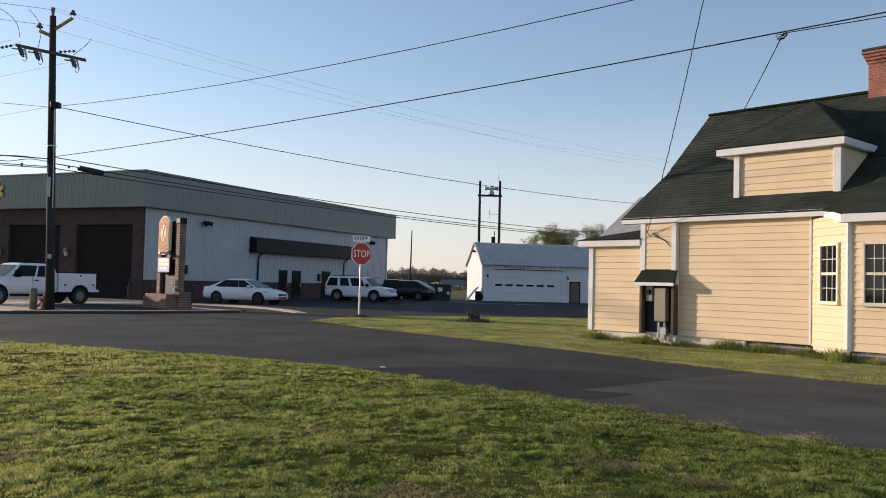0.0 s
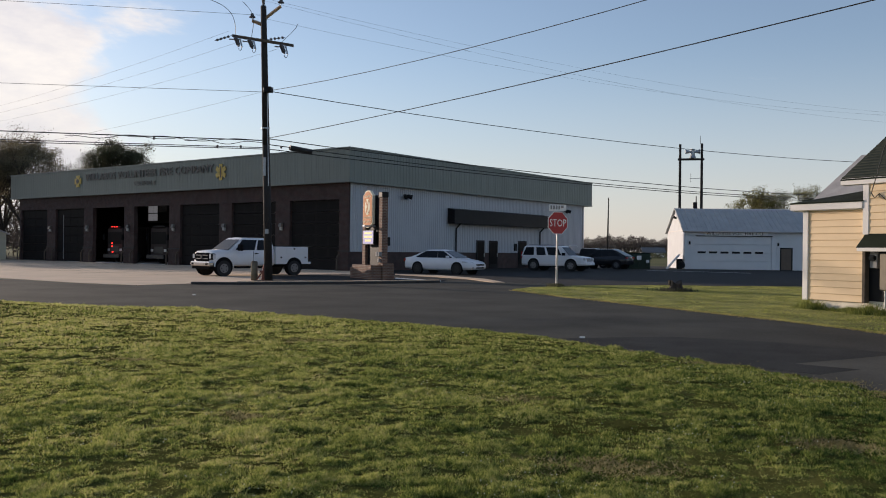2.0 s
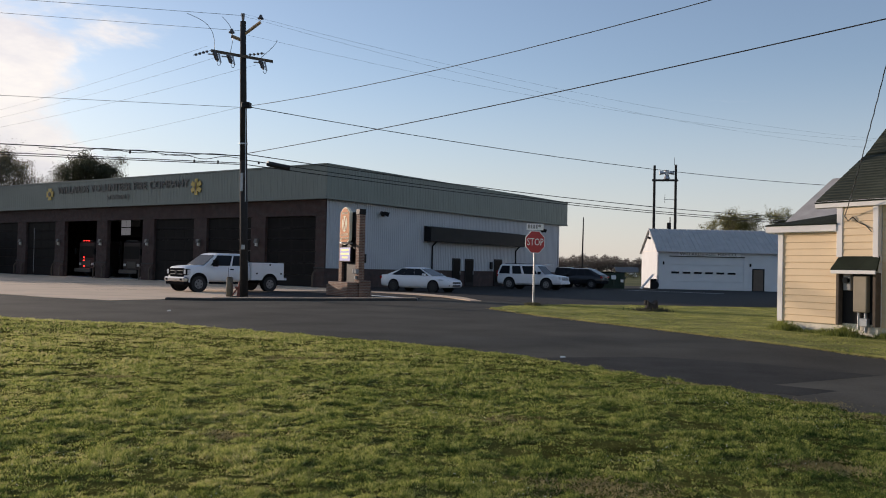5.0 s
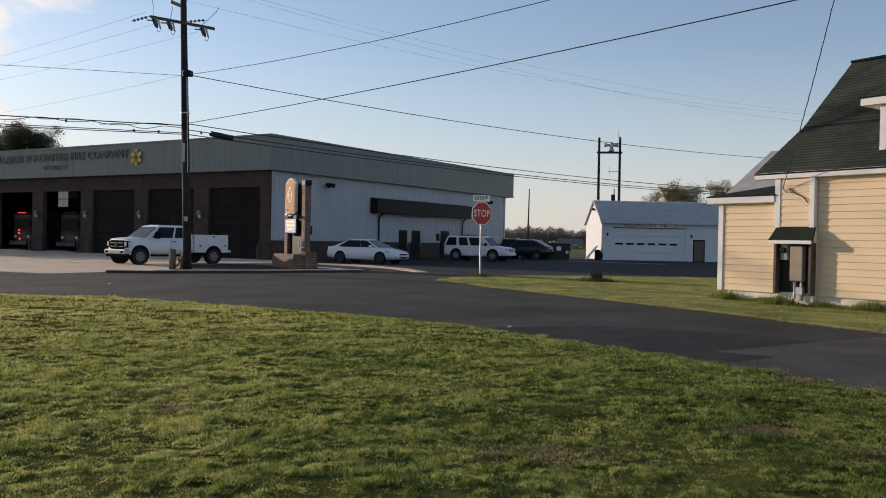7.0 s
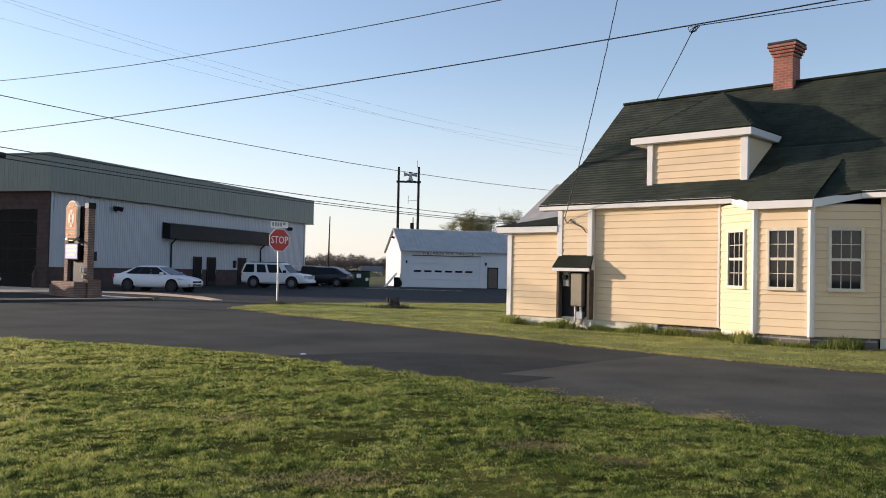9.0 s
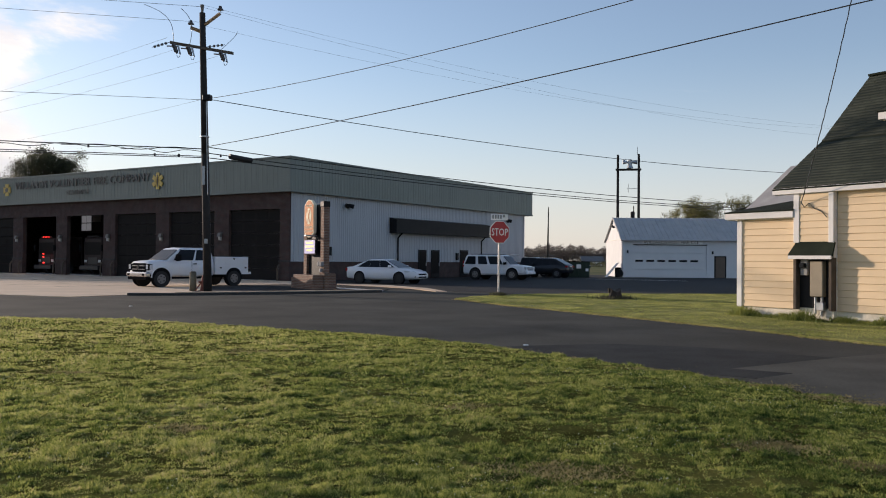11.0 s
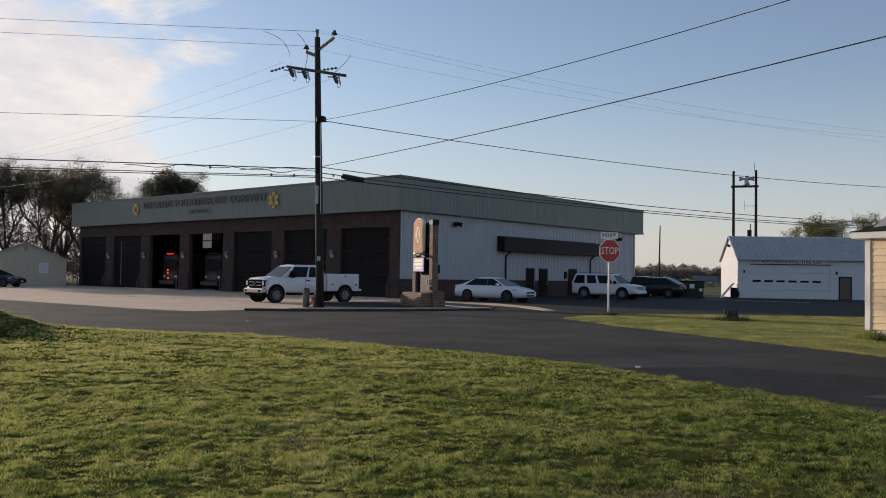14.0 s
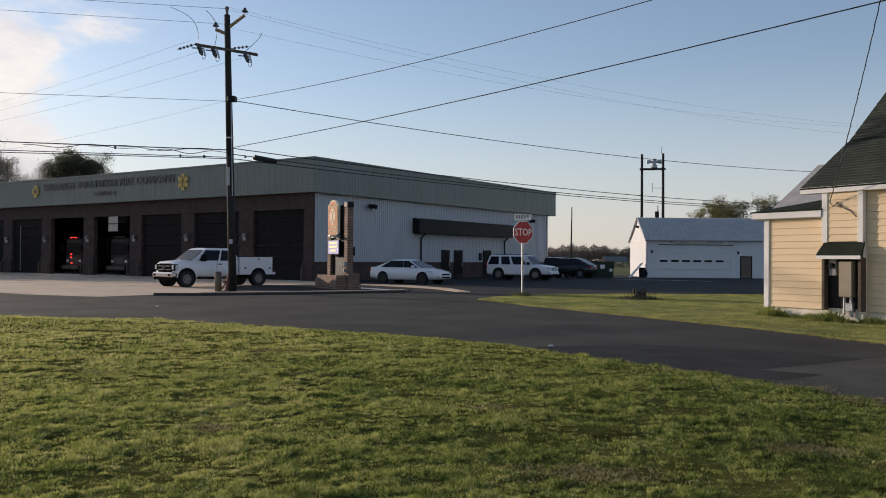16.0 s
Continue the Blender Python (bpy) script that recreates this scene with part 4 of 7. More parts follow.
part("dormer_fascia", box(2.55, 5.83, 0.36, 0.42, 4.97, 5.16, 0.006), M_TRIM, dormer)
for x in (2.55, 5.79):
    part("dormer_fascia", box(x, x + 0.04, 0.4, 2.35, 4.97, 5.16, 0.006), M_TRIM, dormer)
part("dormer_soffit", box(2.58, 5.8, 0.42, 2.0, 4.96, 4.99), M_TRIM, dormer)
PK = (4.19, 2.3, 6.52)
part("dormer_roof", slab([(2.53, 0.34, 5.17), (5.85, 0.34, 5.17), PK], 0.04), M_SHINGLE, dormer)
part("dormer_roof", slab([(2.53, 2.5, 5.17), (2.53, 0.34, 5.17), PK, (4.19, 3.9, 6.52)], 0.04), M_SHINGLE, dormer)
part("dormer_roof", slab([(5.85, 0.34, 5.17), (5.85, 2.5, 5.17), (4.19, 3.9, 6.52), PK], 0.04), M_SHINGLE, dormer)
for q in ((2.53, 0.34, 5.17), (5.85, 0.34, 5.17)):
    part("hip_cap", tube(q, PK, 0.022, 0.022, 6), M_SHINGLE, dormer)

vs, fs = shingle_rows(2.55, 5.83, (0.34, 5.175), (2.3, 6.525), ta=4.15, tb=4.23)
share("shingles", from_arrays("shingles", vs, fs, M_TABS), dormer)["kind"] = "stuff"
vs, fs = shingle_rows(6.31, 7.75, (-0.9, 3.235), (1.2, 4.365), ta=6.4, tb=7.7)
share("shingles", from_arrays("shingles", vs, fs, M_TABS), roof)["kind"] = "stuff"

# chimney with a corbelled head
CH = HOUSE @ pose(5.17, 4.25, -0.05)
chimney = thing("chimney", CH, "red brick chimney with a corbelled head on the ridge", "chimney")
part("shaft", box(-0.27, 0.27, -0.27, 0.27, 6.4, 7.72, 0.006), M_BRICKCHIM, chimney)
for k in range(4):
    o = 0.3 + 0.035 * k
    part("corbel", box(-o, o, -o, o, 7.72 + 0.085 * k, 7.72 + 0.085 * (k + 1) - 0.01, 0.008), M_BRICKCHIM, chimney)
part("cap", box(-0.4, 0.4, -0.4, 0.4, 8.06, 8.13, 0.015), M_KERBDARK, chimney)
part("flashing", box(-0.29, 0.29, -0.3, 0.29, 6.5, 6.8, 0.01), M_KERBDARK, chimney)

# lower addition at the far end
part("addition_core", box(-1.15, 0.6, 0.02, 4.4, WZ0, 2.66), M_TRIM, house)
lap_wall(house, (-1.08, 0), (0.6, 0), WZ0, 2.66)
part("corner_board", box(-1.24, -1.08, -0.05, 0.1, WZ0 - 0.02, 2.66, 0.006), M_TRIM, house)
part("foundation", box(-1.12, 0.64, 0.03, 0.28, -0.05, WZ0), M_BLOCK, house)
part("addition_fascia", box(-1.55, 0.6, -0.18, -0.12, 2.66, 2.85, 0.006), M_TRIM, house)
part("addition_fascia", box(-1.55, -1.49, -0.12, 4.5, 2.66, 2.85, 0.006), M_TRIM, house)
part("addition_soffit", box(-1.5, 0.6, -0.12, 4.45, 2.64, 2.67), M_TRIM, house)
part("addition_roof", slab([(-1.56, -0.2, 2.86), (0.62, -0.2, 2.86), (0.62, 2.2, 3.35), (-0.4, 2.2, 3.35)], 0.03), M_SHINGLE, house)
part("addition_roof", slab([(-1.56, 4.5, 2.86), (-1.56, -0.2, 2.86), (-0.4, 2.2, 3.35)], 0.03), M_SHINGLE, house)
# hood over the meters
hood = thing("meter_hood", HOUSE @ pose(0, 0, 0), "small shingled hood boxing in the electric meters", "hood")
part("hood_roof", slab([(0.6, -0.4, 1.68), (1.84, -0.4, 1.68), (1.74, -0.125, 2.02), (0.66, -0.125, 2.02)], 0.05), M_SHINGLE, hood)
part("hood_fascia", box(0.62, 1.82, -0.41, -0.37, 1.58, 1.67, 0.006), M_TRIM, hood)
part("hood_side", box(0.7, 0.78, -0.3, -0.05, 0.3, 1.6, 0.006), M_OLDWOOD, hood)
part("hood_side", box(1.66, 1.74, -0.26, -0.05, 0.3, 1.62, 0.006), M_OLDWOOD, hood)
part("hood_back", box(0.78, 1.66, -0.14, -0.118, 0.35, 1.6), M_DARKMETAL, hood)
cover = thing("meter_cover", HOUSE @ pose(1.16, -0.24, 0), "tan sheet-metal cover hanging before the meters", "cabinet")
part("cover", box(0.0, 0.36, -0.05, 0.16, 0.64, 1.53, 0.02), M_TANBOX, cover)
part("conduit", tube((0.1, 0.05, 0.2), (0.1, 0.05, 0.64), 0.03), M_GALV, cover)
part("conduit", tube((0.28, 0.05, 0.15), (0.28, 0.05, 0.64), 0.035), M_GALV, cover)
part("junction_box", box(0.16, 0.36, -0.02, 0.14, 0.3, 0.5, 0.01), M_GALV, cover)
meter = thing("electric_meter", HOUSE @ pose(0.95, -0.22, 1.42), "round glass electric meter on a grey box", "meter")
part("meter_base", box(-0.1, 0.1, 0.0, 0.1, -0.25, 0.15, 0.01), M_KERB, meter)
part("meter_glass", tube((0, 0, 0), (0, -0.1, 0), 0.08, 0.07, 12), M_WINGLASS, meter)


# ---- utility pole and wires ----
P0 = Vector((-16.0, 34.97, 0))


def on_pole(z):
    return P0 + Vector((-0.34, -0.15, 0)) * (z / 12.4) + Vector((0, 0, z))


pole = thing("utility_pole", Matrix.Identity(4), "tall dark wooden utility pole with crossarms", "utility pole")
b2 = tube(on_pole(-0.1), on_pole(6), 0.18, 0.16, 12)
tube(on_pole(6), on_pole(12.15), 0.16, 0.125, 12, b2)
part("shaft", b2, M_WOODPOLE, pole, smooth=True)
ARM = Vector((0.906, 0.423, 0))     # way of the long crossarm
arm_c = on_pole(10.58) + Vector((0.04, -0.16, 0))
SL = Vector((0, 0, -0.15))
arm = part("crossarm", loft([[q + Vector((0, -0.05, -0.06)), q + Vector((0, 0.05, -0.06)), q + Vector((0, 0.05, 0.06)), q + Vector((0, -0.05, 0.06))]
                            for q in (arm_c - ARM * 1.32 - SL * 0.9, arm_c + ARM * 1.3 + SL * 0.9)]), M_OLDWOOD, pole, "weathered wooden crossarm")
for s, d in ((-1.2, 0), (-0.62, 0), (0.75, 0)):
    q = arm_c + ARM * s + SL * s * 0.7
    b2 = tube(q + Vector((0.05, -0.1, -0.05)), q + Vector((0.28, -0.22, -0.5)), 0.05, 0.05, 8)
    for f in (0.15, 0.35, 0.55, 0.75):
        e0 = (q + Vector((0.05, -0.1, -0.05))).lerp(q + Vector((0.28, -0.22, -0.5)), f)
        tube(e0, e0 + Vector((0.03, -0.015, -0.055)), 0.1, 0.07, 10, b2)
    c = part("fuse_cutout", b2, M_PORCELAIN, pole)
    part("lead_loop", rope([q + Vector((0.34 + 0.07 * math.sin(a), -0.2, -0.5 - 0.09 * (1 - math.cos(a)))) for a in [math.tau * i / 14 for i in range(12)]], 0.012), M_WIRE, c)
    part("cutout_arm", tube(q + Vector((-0.28, 0, -0.12)), q + Vector((0.3, -0.12, -0.2)), 0.03), M_GALV, c)
    part("cutout_tube", tube(q + Vector((0.3, -0.16, -0.15)), q + Vector((0.42, -0.2, -0.55)), 0.035), M_GALV, c)
for s in (-1.32, 0.12):
    q = arm_c + ARM * s + Vector((0, 0, 0.15 if s < 0 else 0.05))
    e = q + (Vector((-0.8, -0.1, -0.22)) if s < 0 else Vector((0.75, 0.35, 0.16)))
    part("link_rod", tube(q, e, 0.015, 0.015, 5), M_WIRE, arm)
    for k in range(4):
        part("strain_insulator", tube(q.lerp(e, 0.2 + 0.2 * k), q.lerp(e, 0.3 + 0.2 * k), 0.06, 0.05, 8), M_PORCELAIN, arm)
# upper brackets with pin insulators
for base, tip, name in ((on_pole(11.55), on_pole(12.05) + Vector((0.78, 0.1, 0.08)), "bracket"), (on_pole(11.3), on_pole(11.5) + Vector((-0.5, -0.1, 0.0)), "bracket")):
    br = part(name, tube(base, tip, 0.075, 0.075, 4), M_NEWWOOD, pole, "pale wooden bracket")
    part("pin", tube(tip + Vector((0, 0, 0.04)), tip + Vector((0, 0, 0.2)), 0.02, 0.02, 6), M_GALV, br)
    b2 = tube(tip + Vector((0, 0, 0.14)), tip + Vector((0, 0, 0.2)), 0.14, 0.12, 12)
    tube(tip + Vector((0, 0, 0.2)), tip + Vector((0, 0, 0.27)), 0.09, 0.06, 12, b2)
    tube(tip + Vector((0, 0, 0.27)), tip + Vector((0, 0, 0.32)), 0.075, 0.05, 12, b2)
    part("pin_insulator", b2, M_PORCELAIN, br)
part("pin_insulator", tube(on_pole(12.15), on_pole(12.5), 0.05, 0.09, 10), M_PORCELAIN, pole)
part("secondary_rack", box(-0.1, 0.25, -0.3, 0.0, -0.12, 0.12, 0.02), M_DARKMETAL, pole, m=Matrix.Translation(on_pole(8.42) + Vector((0.15, 0, 0))))
part("conduit_riser", tube(on_pole(4.2) + Vector((0.14, -0.14, 0)), on_pole(8.3) + Vector((0.16, -0.12, 0)), 0.02), M_GALV, pole)
part("ground_plate", box(-0.06, 0.06, -0.02, 0.02, -0.4, 0.4), M_GALV, pole, m=Matrix.Translation(on_pole(5.05) + Vector((0.0, -0.19, 0))))
part("pole_tag", box(-0.08, 0.08, -0.015, 0.015, -0.1, 0.1), M_GALV, pole, m=Matrix.Translation(on_pole(2.2) + Vector((0.05, -0.2, 0))))
part("pole_band", tube(on_pole(6.72), on_pole(6.78), 0.19, 0.19, 12), M_GALV, pole)


def wire(name, p0, p1, sag, r, material=M_WIRE, label="", n=18, wob=0.0):
    p0, p1 = Vector(p0), Vector(p1)
    pts = []
    for k in range(n + 1):
        u = k / n
        q = p0.lerp(p1, u) - Vector((0, 0, 4 * sag * u * (1 - u)))
        if wob and 0 < k < n:
            q += Vector((math.sin(k * 1.9) * wob, math.cos(k * 2.3) * wob, 0))
        pts.append(q)
    ob = new(name, finish(rope(pts, r), name, material))
    return tagged(ob, label or "thin overhead wire sagging from the utility pole", "wire", "overhead wires")


DR = Vector((0.7079, 0.7063, 0))       # towards the far pole behind the house
DQ = Vector((0.79, -0.62, 0))          # over the side road
DL = Vector((-0.93, -0.36, 0))         # towards the left, along the road
DV = Vector((-0.915, 0.404, 0))        # along the main road, away


def ended(way, reach, z):
    return Vector((-16.1, 35, 0)) + way * reach + Vector((0, 0, z))


wire("service_cable", on_pole(8.42), ended(DR, 65, 9.3), 1.05, 0.018, label="black service cable running past the station")
for z0, z1, sag, r in ((6.31, 6.5, 0.95, 0.02), (6.05, 6.25, 0.95, 0.02), (5.85, 5.9, 0.8, 0.02)):
    wire("telephone_cable", on_pole(z0), ended(DR, 65, z1), sag, r, label="black telephone cable running past the station")
for z0, z1, sag in ((12.5, 13.2, 1.3), (12.4, 12.4, 1.45), (11.6, 13.3, 1.35)):
    wire("power_wire", on_pole(z0), ended(DR, 65, z1), sag, 0.0042, M_WIRETHIN)
wire("power_cable", on_pole(8.38), ended(DQ, 50, 9.85), 1.15, 0.012, label="black power cable over the side road")
wire("power_cable", on_pole(6.3), ended(DQ, 50, 7.8), 0.45, 0.0145, label="thick black cable over the side road")
for z0, z1, sag, r in ((6.22, 6.58, 0.0, 0.024), (5.9, 6.12, 0.02, 0.019), (5.84, 5.92, 0.02, 0.019)):
    wire("telephone_cable", on_pole(z0), ended(DL, 50, z1), sag, r, label="black telephone cable beside the road")
for z0, z1, r in ((12.42, 12.6, 0.009), (11.74, 12.2, 0.008), (8.36, 8.3, 0.01)):
    wire("power_wire", on_pole(z0), ended(DL, 50, z1), 0.02, r, M_WIRETHIN)
for z0, z1, off in ((10.95, 10.4, -1.5), (10.7, 10.2, -0.6), (10.3, 10.0, 0.6), (8.4, 8.3, 0.0)):
    wire("power_wire", on_pole(z0) + ARM * off, ended(DV, 60, z1), 1.1, 0.0048, M_WIRETHIN)
# loops and splices on the telephone cables
for way, z, a, b in ((DL, 6.2, 0.3, 6.0), (DL, 6.18, 4.0, 8.6), (DL, 6.1, 0.2, 3.6)):
    q = [ended(way, a + (b - a) * k / 40, z + 0.1 * math.sin(k * 0.24 + a) * math.sin(math.pi * k / 40) + 0.02) for k in range(41)]
    own = rope(q, 0.016)
    tagged(new("cable_lashing", finish(own, "cable_lashing", M_WIRE)), "loose loop lashed along a telephone cable", "cable", "overhead wires")
sp = thing("splice_case", Matrix.Identity(4), "black splice case hung on a telephone cable", "cable box")
part("case", tube(ended(DR, 1.0, 5.98), ended(DR, 2.05, 5.87), 0.12, 0.12, 10), M_WIRE, sp)
for k, (way, d, z) in enumerate(((DL, 1.2, 5.92), (DL, 2.2, 5.91), (DR, 0.6, 5.98), (DR, 1.0, 5.95), (DL, 4.9, 6.18))):
    c = thing("cable_clamp", Matrix.Translation(ended(way, d, z)), "small black clamp on a telephone cable", "clamp", "cable clamps")
    part("clamp", box(-0.035, 0.035, -0.035, 0.035, -0.06, 0.06, 0.01), M_WIRE, c)
# jumper drops between the tiers
for a, b, sag in ((on_pole(12.35) + DL * 2.4, arm_c - ARM * 1.2, 0.9), (on_pole(12.3) + DL * 0.9, arm_c - ARM * 0.55, 0.6), (on_pole(11.6) + DR * 1.6, arm_c + ARM * 0.8, 0.35)):
    q = [a.lerp(b, k / 12) + Vector((0.5 * sag * math.sin(math.pi * k / 12), 0, 0.25 * sag * math.sin(math.pi * k / 12))) for k in range(13)]
    own = rope(q, 0.012)
    tagged(new("jumper_wire", finish(own, "jumper_wire", M_WIRETHIN)), "slack jumper wire between pole tiers", "wire", "overhead wires")
# drops to the house
knot = ended(DQ, 29.03, 6.72)
wire("service_drop", knot, HOUSE @ Vector((1.18, 4.2, 6.98)), 0.02, 0.012, label="thin service drop to the house ridge", n=8)
for k in range(3):
    q = [knot + Vector((0.09 * math.cos(u) + 0.03 * k - 0.06, 0.06 * math.sin(u), -0.07 + 0.07 * math.sin(u + k))) for u in [math.tau * i / 10 for i in range(11)]]
    own = rope(q, 0.008)
    tagged(new("cable_coil", finish(own, "cable_coil", M_WIRE)), "small coil of slack cable at a wire clamp", "cable", "cable coils")
wire("power_wire", knot, ended(DQ, 50, 7.3), 0.1, 0.01, M_WIRE)
wire("service_drop", ended(DQ, 27.55, 8.6), HOUSE @ Vector((0.86, -0.2, 3.02)), 0.25, 0.012, M_WIRETHIN, "twisted grey service drop to the house corner", n=60, wob=0.005)
q = [HOUSE @ Vector(v) for v in ((0.86, -0.2, 3.02), (0.95, -0.2, 2.9), (1.05, -0.17, 3.0), (1.2, -0.16, 2.86), (1.4, -0.16, 2.78), (1.56, -0.17, 2.62))]
own = rope(q, 0.013)
tagged(new("loose_cable", finish(own, "loose_cable", M_WIRE)), "loose black cable hanging on the house wall", "cable")

# ---- stop sign ----
SX, SY = -3.3, 34.8
stop = thing("stop_sign", Matrix.Translation((SX, SY, 0)) @ pose(0, 0, 0, 0, 0, 36), "red octagonal stop sign on a thin steel post", "stop sign")
part("post", box(-0.035, 0.035, -0.02, 0.02, -0.1, 3.3, 0.004), M_GALV, stop)


def octagon(r, y0, y1):
    c = [(r * math.cos(math.radians(22.5 + 45 * k)), r * math.sin(math.radians(22.5 + 45 * k))) for k in range(8)]
    return loft([[(x, y, z) for x, z in c] for y in (y0, y1)])


plate = part("plate", octagon(0.495, -0.05, -0.035), M_SIGNWHITE, stop, m=Matrix.Translation((0, 0, 2.63)))
part("red_face", octagon(0.465, -0.056, -0.05), M_SIGNRED, plate)
letters("stop_lettering", "STOP", 0.42, M_SIGNWHITE, plate, Matrix(((1, 0, 0, 0), (0, 0, -1, -0.058), (0, 1, 0, -0.01), (0, 0, 0, 1))), 0.002, 0.78)
street = part("street_sign", box(-0.36, 0.36, -0.03, -0.02, 3.12, 3.38, 0.004), M_SIGNWHITE, stop, "white street name blade", m=pose(0, 0, 0, 0, 0, -14))
for x in (-0.3, -0.19, -0.08, 0.03):
    part("name_bar", box(x, x + 0.075, -0.036, -0.03, 3.18, 3.34), M_KERB, street)
part("name_bar", box(0.14, 0.25, -0.036, -0.03, 3.24, 3.34), M_KERB, street)

# ---- brick sign monument ----
SIGN = Matrix.Translation((-12.6, 39.6, 0)) @ pose(0, 0, 0, 0, 0, -48.33)
sign = thing("station_sign", SIGN, "brick pillar sign with lit oval board and display", "sign")
part("pillar", box(-1.5, -1.12, 0.0, 0.3, 0.0, 3.6, 0.01), M_BRICKSIGN, sign)
part("pillar", box(0.5, 0.88, 0.0, 0.3, 0.0, 3.95, 0.01), M_BRICKSIGN, sign)
part("pillar_cap", box(0.48, 0.9, -0.02, 0.32, 3.95, 4.22, 0.02), M_DARKMETAL, sign)
part("header", box(-1.12, 0.5, 0.06, 0.26, 2.9, 4.1, 0.02), M_DARKMETAL, sign)
part("back_panel", box(-1.12, 0.5, 0.14, 0.26, 0.5, 2.9), M_DARKMETAL, sign)
base_ob = part("planter", box(-1.5, 0.88, -0.55, 0.0, 0.0, 0.7, 0.02), M_BRICKSIGN, sign)
part("planter_step", box(-1.85, -1.5, -0.5, 0.3, 0.0, 0.55, 0.02), M_BRICKSIGN, base_ob)
part("plinth", box(0.42, 1.0, 0.0, 0.6, 0.0, 0.8, 0.02), M_BRICKSIGN, sign)


def plaque(k, y0, y1):
    """The outline of the board: straight sides, shoulders and an arched head and foot."""
    half = [(0.0, 0.93), (0.18, 0.91), (0.34, 0.84), (0.44, 0.74), (0.53, 0.72), (0.57, 0.64), (0.57, -0.62), (0.53, -0.72), (0.42, -0.76), (0.3, -0.84), (0.15, -0.9), (0.0, -0.91)]
    c = half + [(-x, z) for x, z in half[-2:0:-1]]
    return loft([[(x * k if k == 1 else math.copysign(max(0, abs(x) - 1 + k), x), y, z * (1 - (1 - k) * 1.05)) for x, z in c] for y in (y0, y1)])


board = part("board", plaque(1, -0.16, -0.02), M_CREAM, sign, "cream and amber shouldered board", m=Matrix.Translation((-0.5, 0, 3.42)))
part("amber_face", plaque(0.95, -0.175, -0.16), M_AMBER, board)
part("emblem", loft([[(0.3 * math.cos(a), y, 0.12 + 0.4 * math.sin(a)) for a in [math.tau * k / 18 for k in range(18)]] for y in (-0.185, -0.175)]), M_CREAM, board)
for ang in (25, -25):
    part("emblem_bar", box(-0.025, 0.025, -0.195, -0.185, -0.34, 0.34), M_AMBER, board, m=Matrix.Translation((0, 0, 0.12)) @ Matrix.Rotation(radians(ang), 4, "Y"))
for text, z, size in (("WILLARDS", 0.63, 0.17), ("VOLUNTEER", -0.42, 0.17), ("FIRE COMPANY", -0.61, 0.15)):
    letters("board_lettering", text, size, M_CREAM, board, Matrix(((1, 0, 0, 0), (0, 0, -1, -0.178), (0, 1, 0, z), (0, 0, 0, 1))), 0.004, 0.9)
disp = part("display", box(-1.12, 0.22, -0.14, 0.0, 1.68, 2.42, 0.02), M_DARKMETAL, sign, "glowing message display")
part("screen", box(-1.06, 0.16, -0.15, -0.14, 1.73, 2.37), M_SCREEN, disp)
for x0, x1, z0, z1 in ((-0.9, 0.0, 2.2, 2.3), (-0.95, 0.05, 2.02, 2.12), (-0.8, -0.1, 1.84, 1.94)):
    part("screen_text", box(x0, x1, -0.156, -0.15, z0, z1), M_SCREENY, disp)
for x in (0.58, 0.82):
    part("meter_can", box(x - 0.09, x + 0.09, -0.16, 0.0, 1.12, 1.34, 0.02), M_KERB, sign)
part("junction", box(0.62, 0.78, -0.12, 0.0, 0.85, 1.02, 0.01), M_KERB, sign)
part("sign_light", box(-0.1, 0.15, -0.6, -0.02, 2.55, 2.62, 0.01), M_GALV, sign)

# bollard and hydrant beside the pole
bol = thing("bollard", Matrix.Translation((-16.75, 35.1, 0)), "short weathered wooden bollard beside the pole", "bollard")
part("post", tube((0, 0, 0), (0, 0, 0.82), 0.15, 0.145, 14), mat("bollard_wood", (0.15, 0.13, 0.09), 0.9, vary=0.3, scale=6), bol, smooth=True)
part("cap", tube((0, 0, 0.82), (0, 0, 0.88), 0.15, 0.1, 14), M_OLDWOOD, bol)
hyd = thing("hydrant", Matrix.Translation((-16.35, 35.15, 0)), "faded red hydrant pipe beside the pole", "hydrant")
M_HYD = mat("hydrant_red", (0.3, 0.1, 0.07), 0.7, vary=0.3, scale=6)
part("barrel", tube((0, 0, 0), (0.06, 0, 0.55), 0.09, 0.08, 10), M_HYD, hyd)
part("bonnet", tube((0.06, 0, 0.55), (0.06, 0, 0.72), 0.1, 0.04, 10), M_HYD, hyd)
part("nozzle", tube((-0.12, -0.1, 0.42), (0.15, 0.02, 0.42), 0.05, 0.05, 8), M_HYD, hyd)
part("brace", tube((-0.3, -0.1, 0.0), (0.0, 0, 0.45), 0.035, 0.03, 6), M_HYD, hyd)

# ---- tree stump ----
stump = thing("tree_stump", Matrix.Translation((1.3, 33.0, 0.04)) @ Matrix.Diagonal((0.68, 0.68, 0.74, 1)), "broken weathered tree stump in the grass", "stump")
rng = random.Random(3)
rings = []
for z, r in ((0, 0.5), (0.12, 0.36), (0.3, 0.31), (0.46, 0.3)):
    rings.append([(r * (1 + 0.18 * math.sin(3 * a + 1)) * math.cos(a), r * (1 + 0.15 * math.cos(4 * a)) * math.sin(a), z + (0.12 * math.sin(2 * a + 0.5) if z > 0.4 else 0)) for a in [math.tau * k / 16 for k in range(16)]])
part("trunk", loft(rings), M_WOODPOLE, stump)
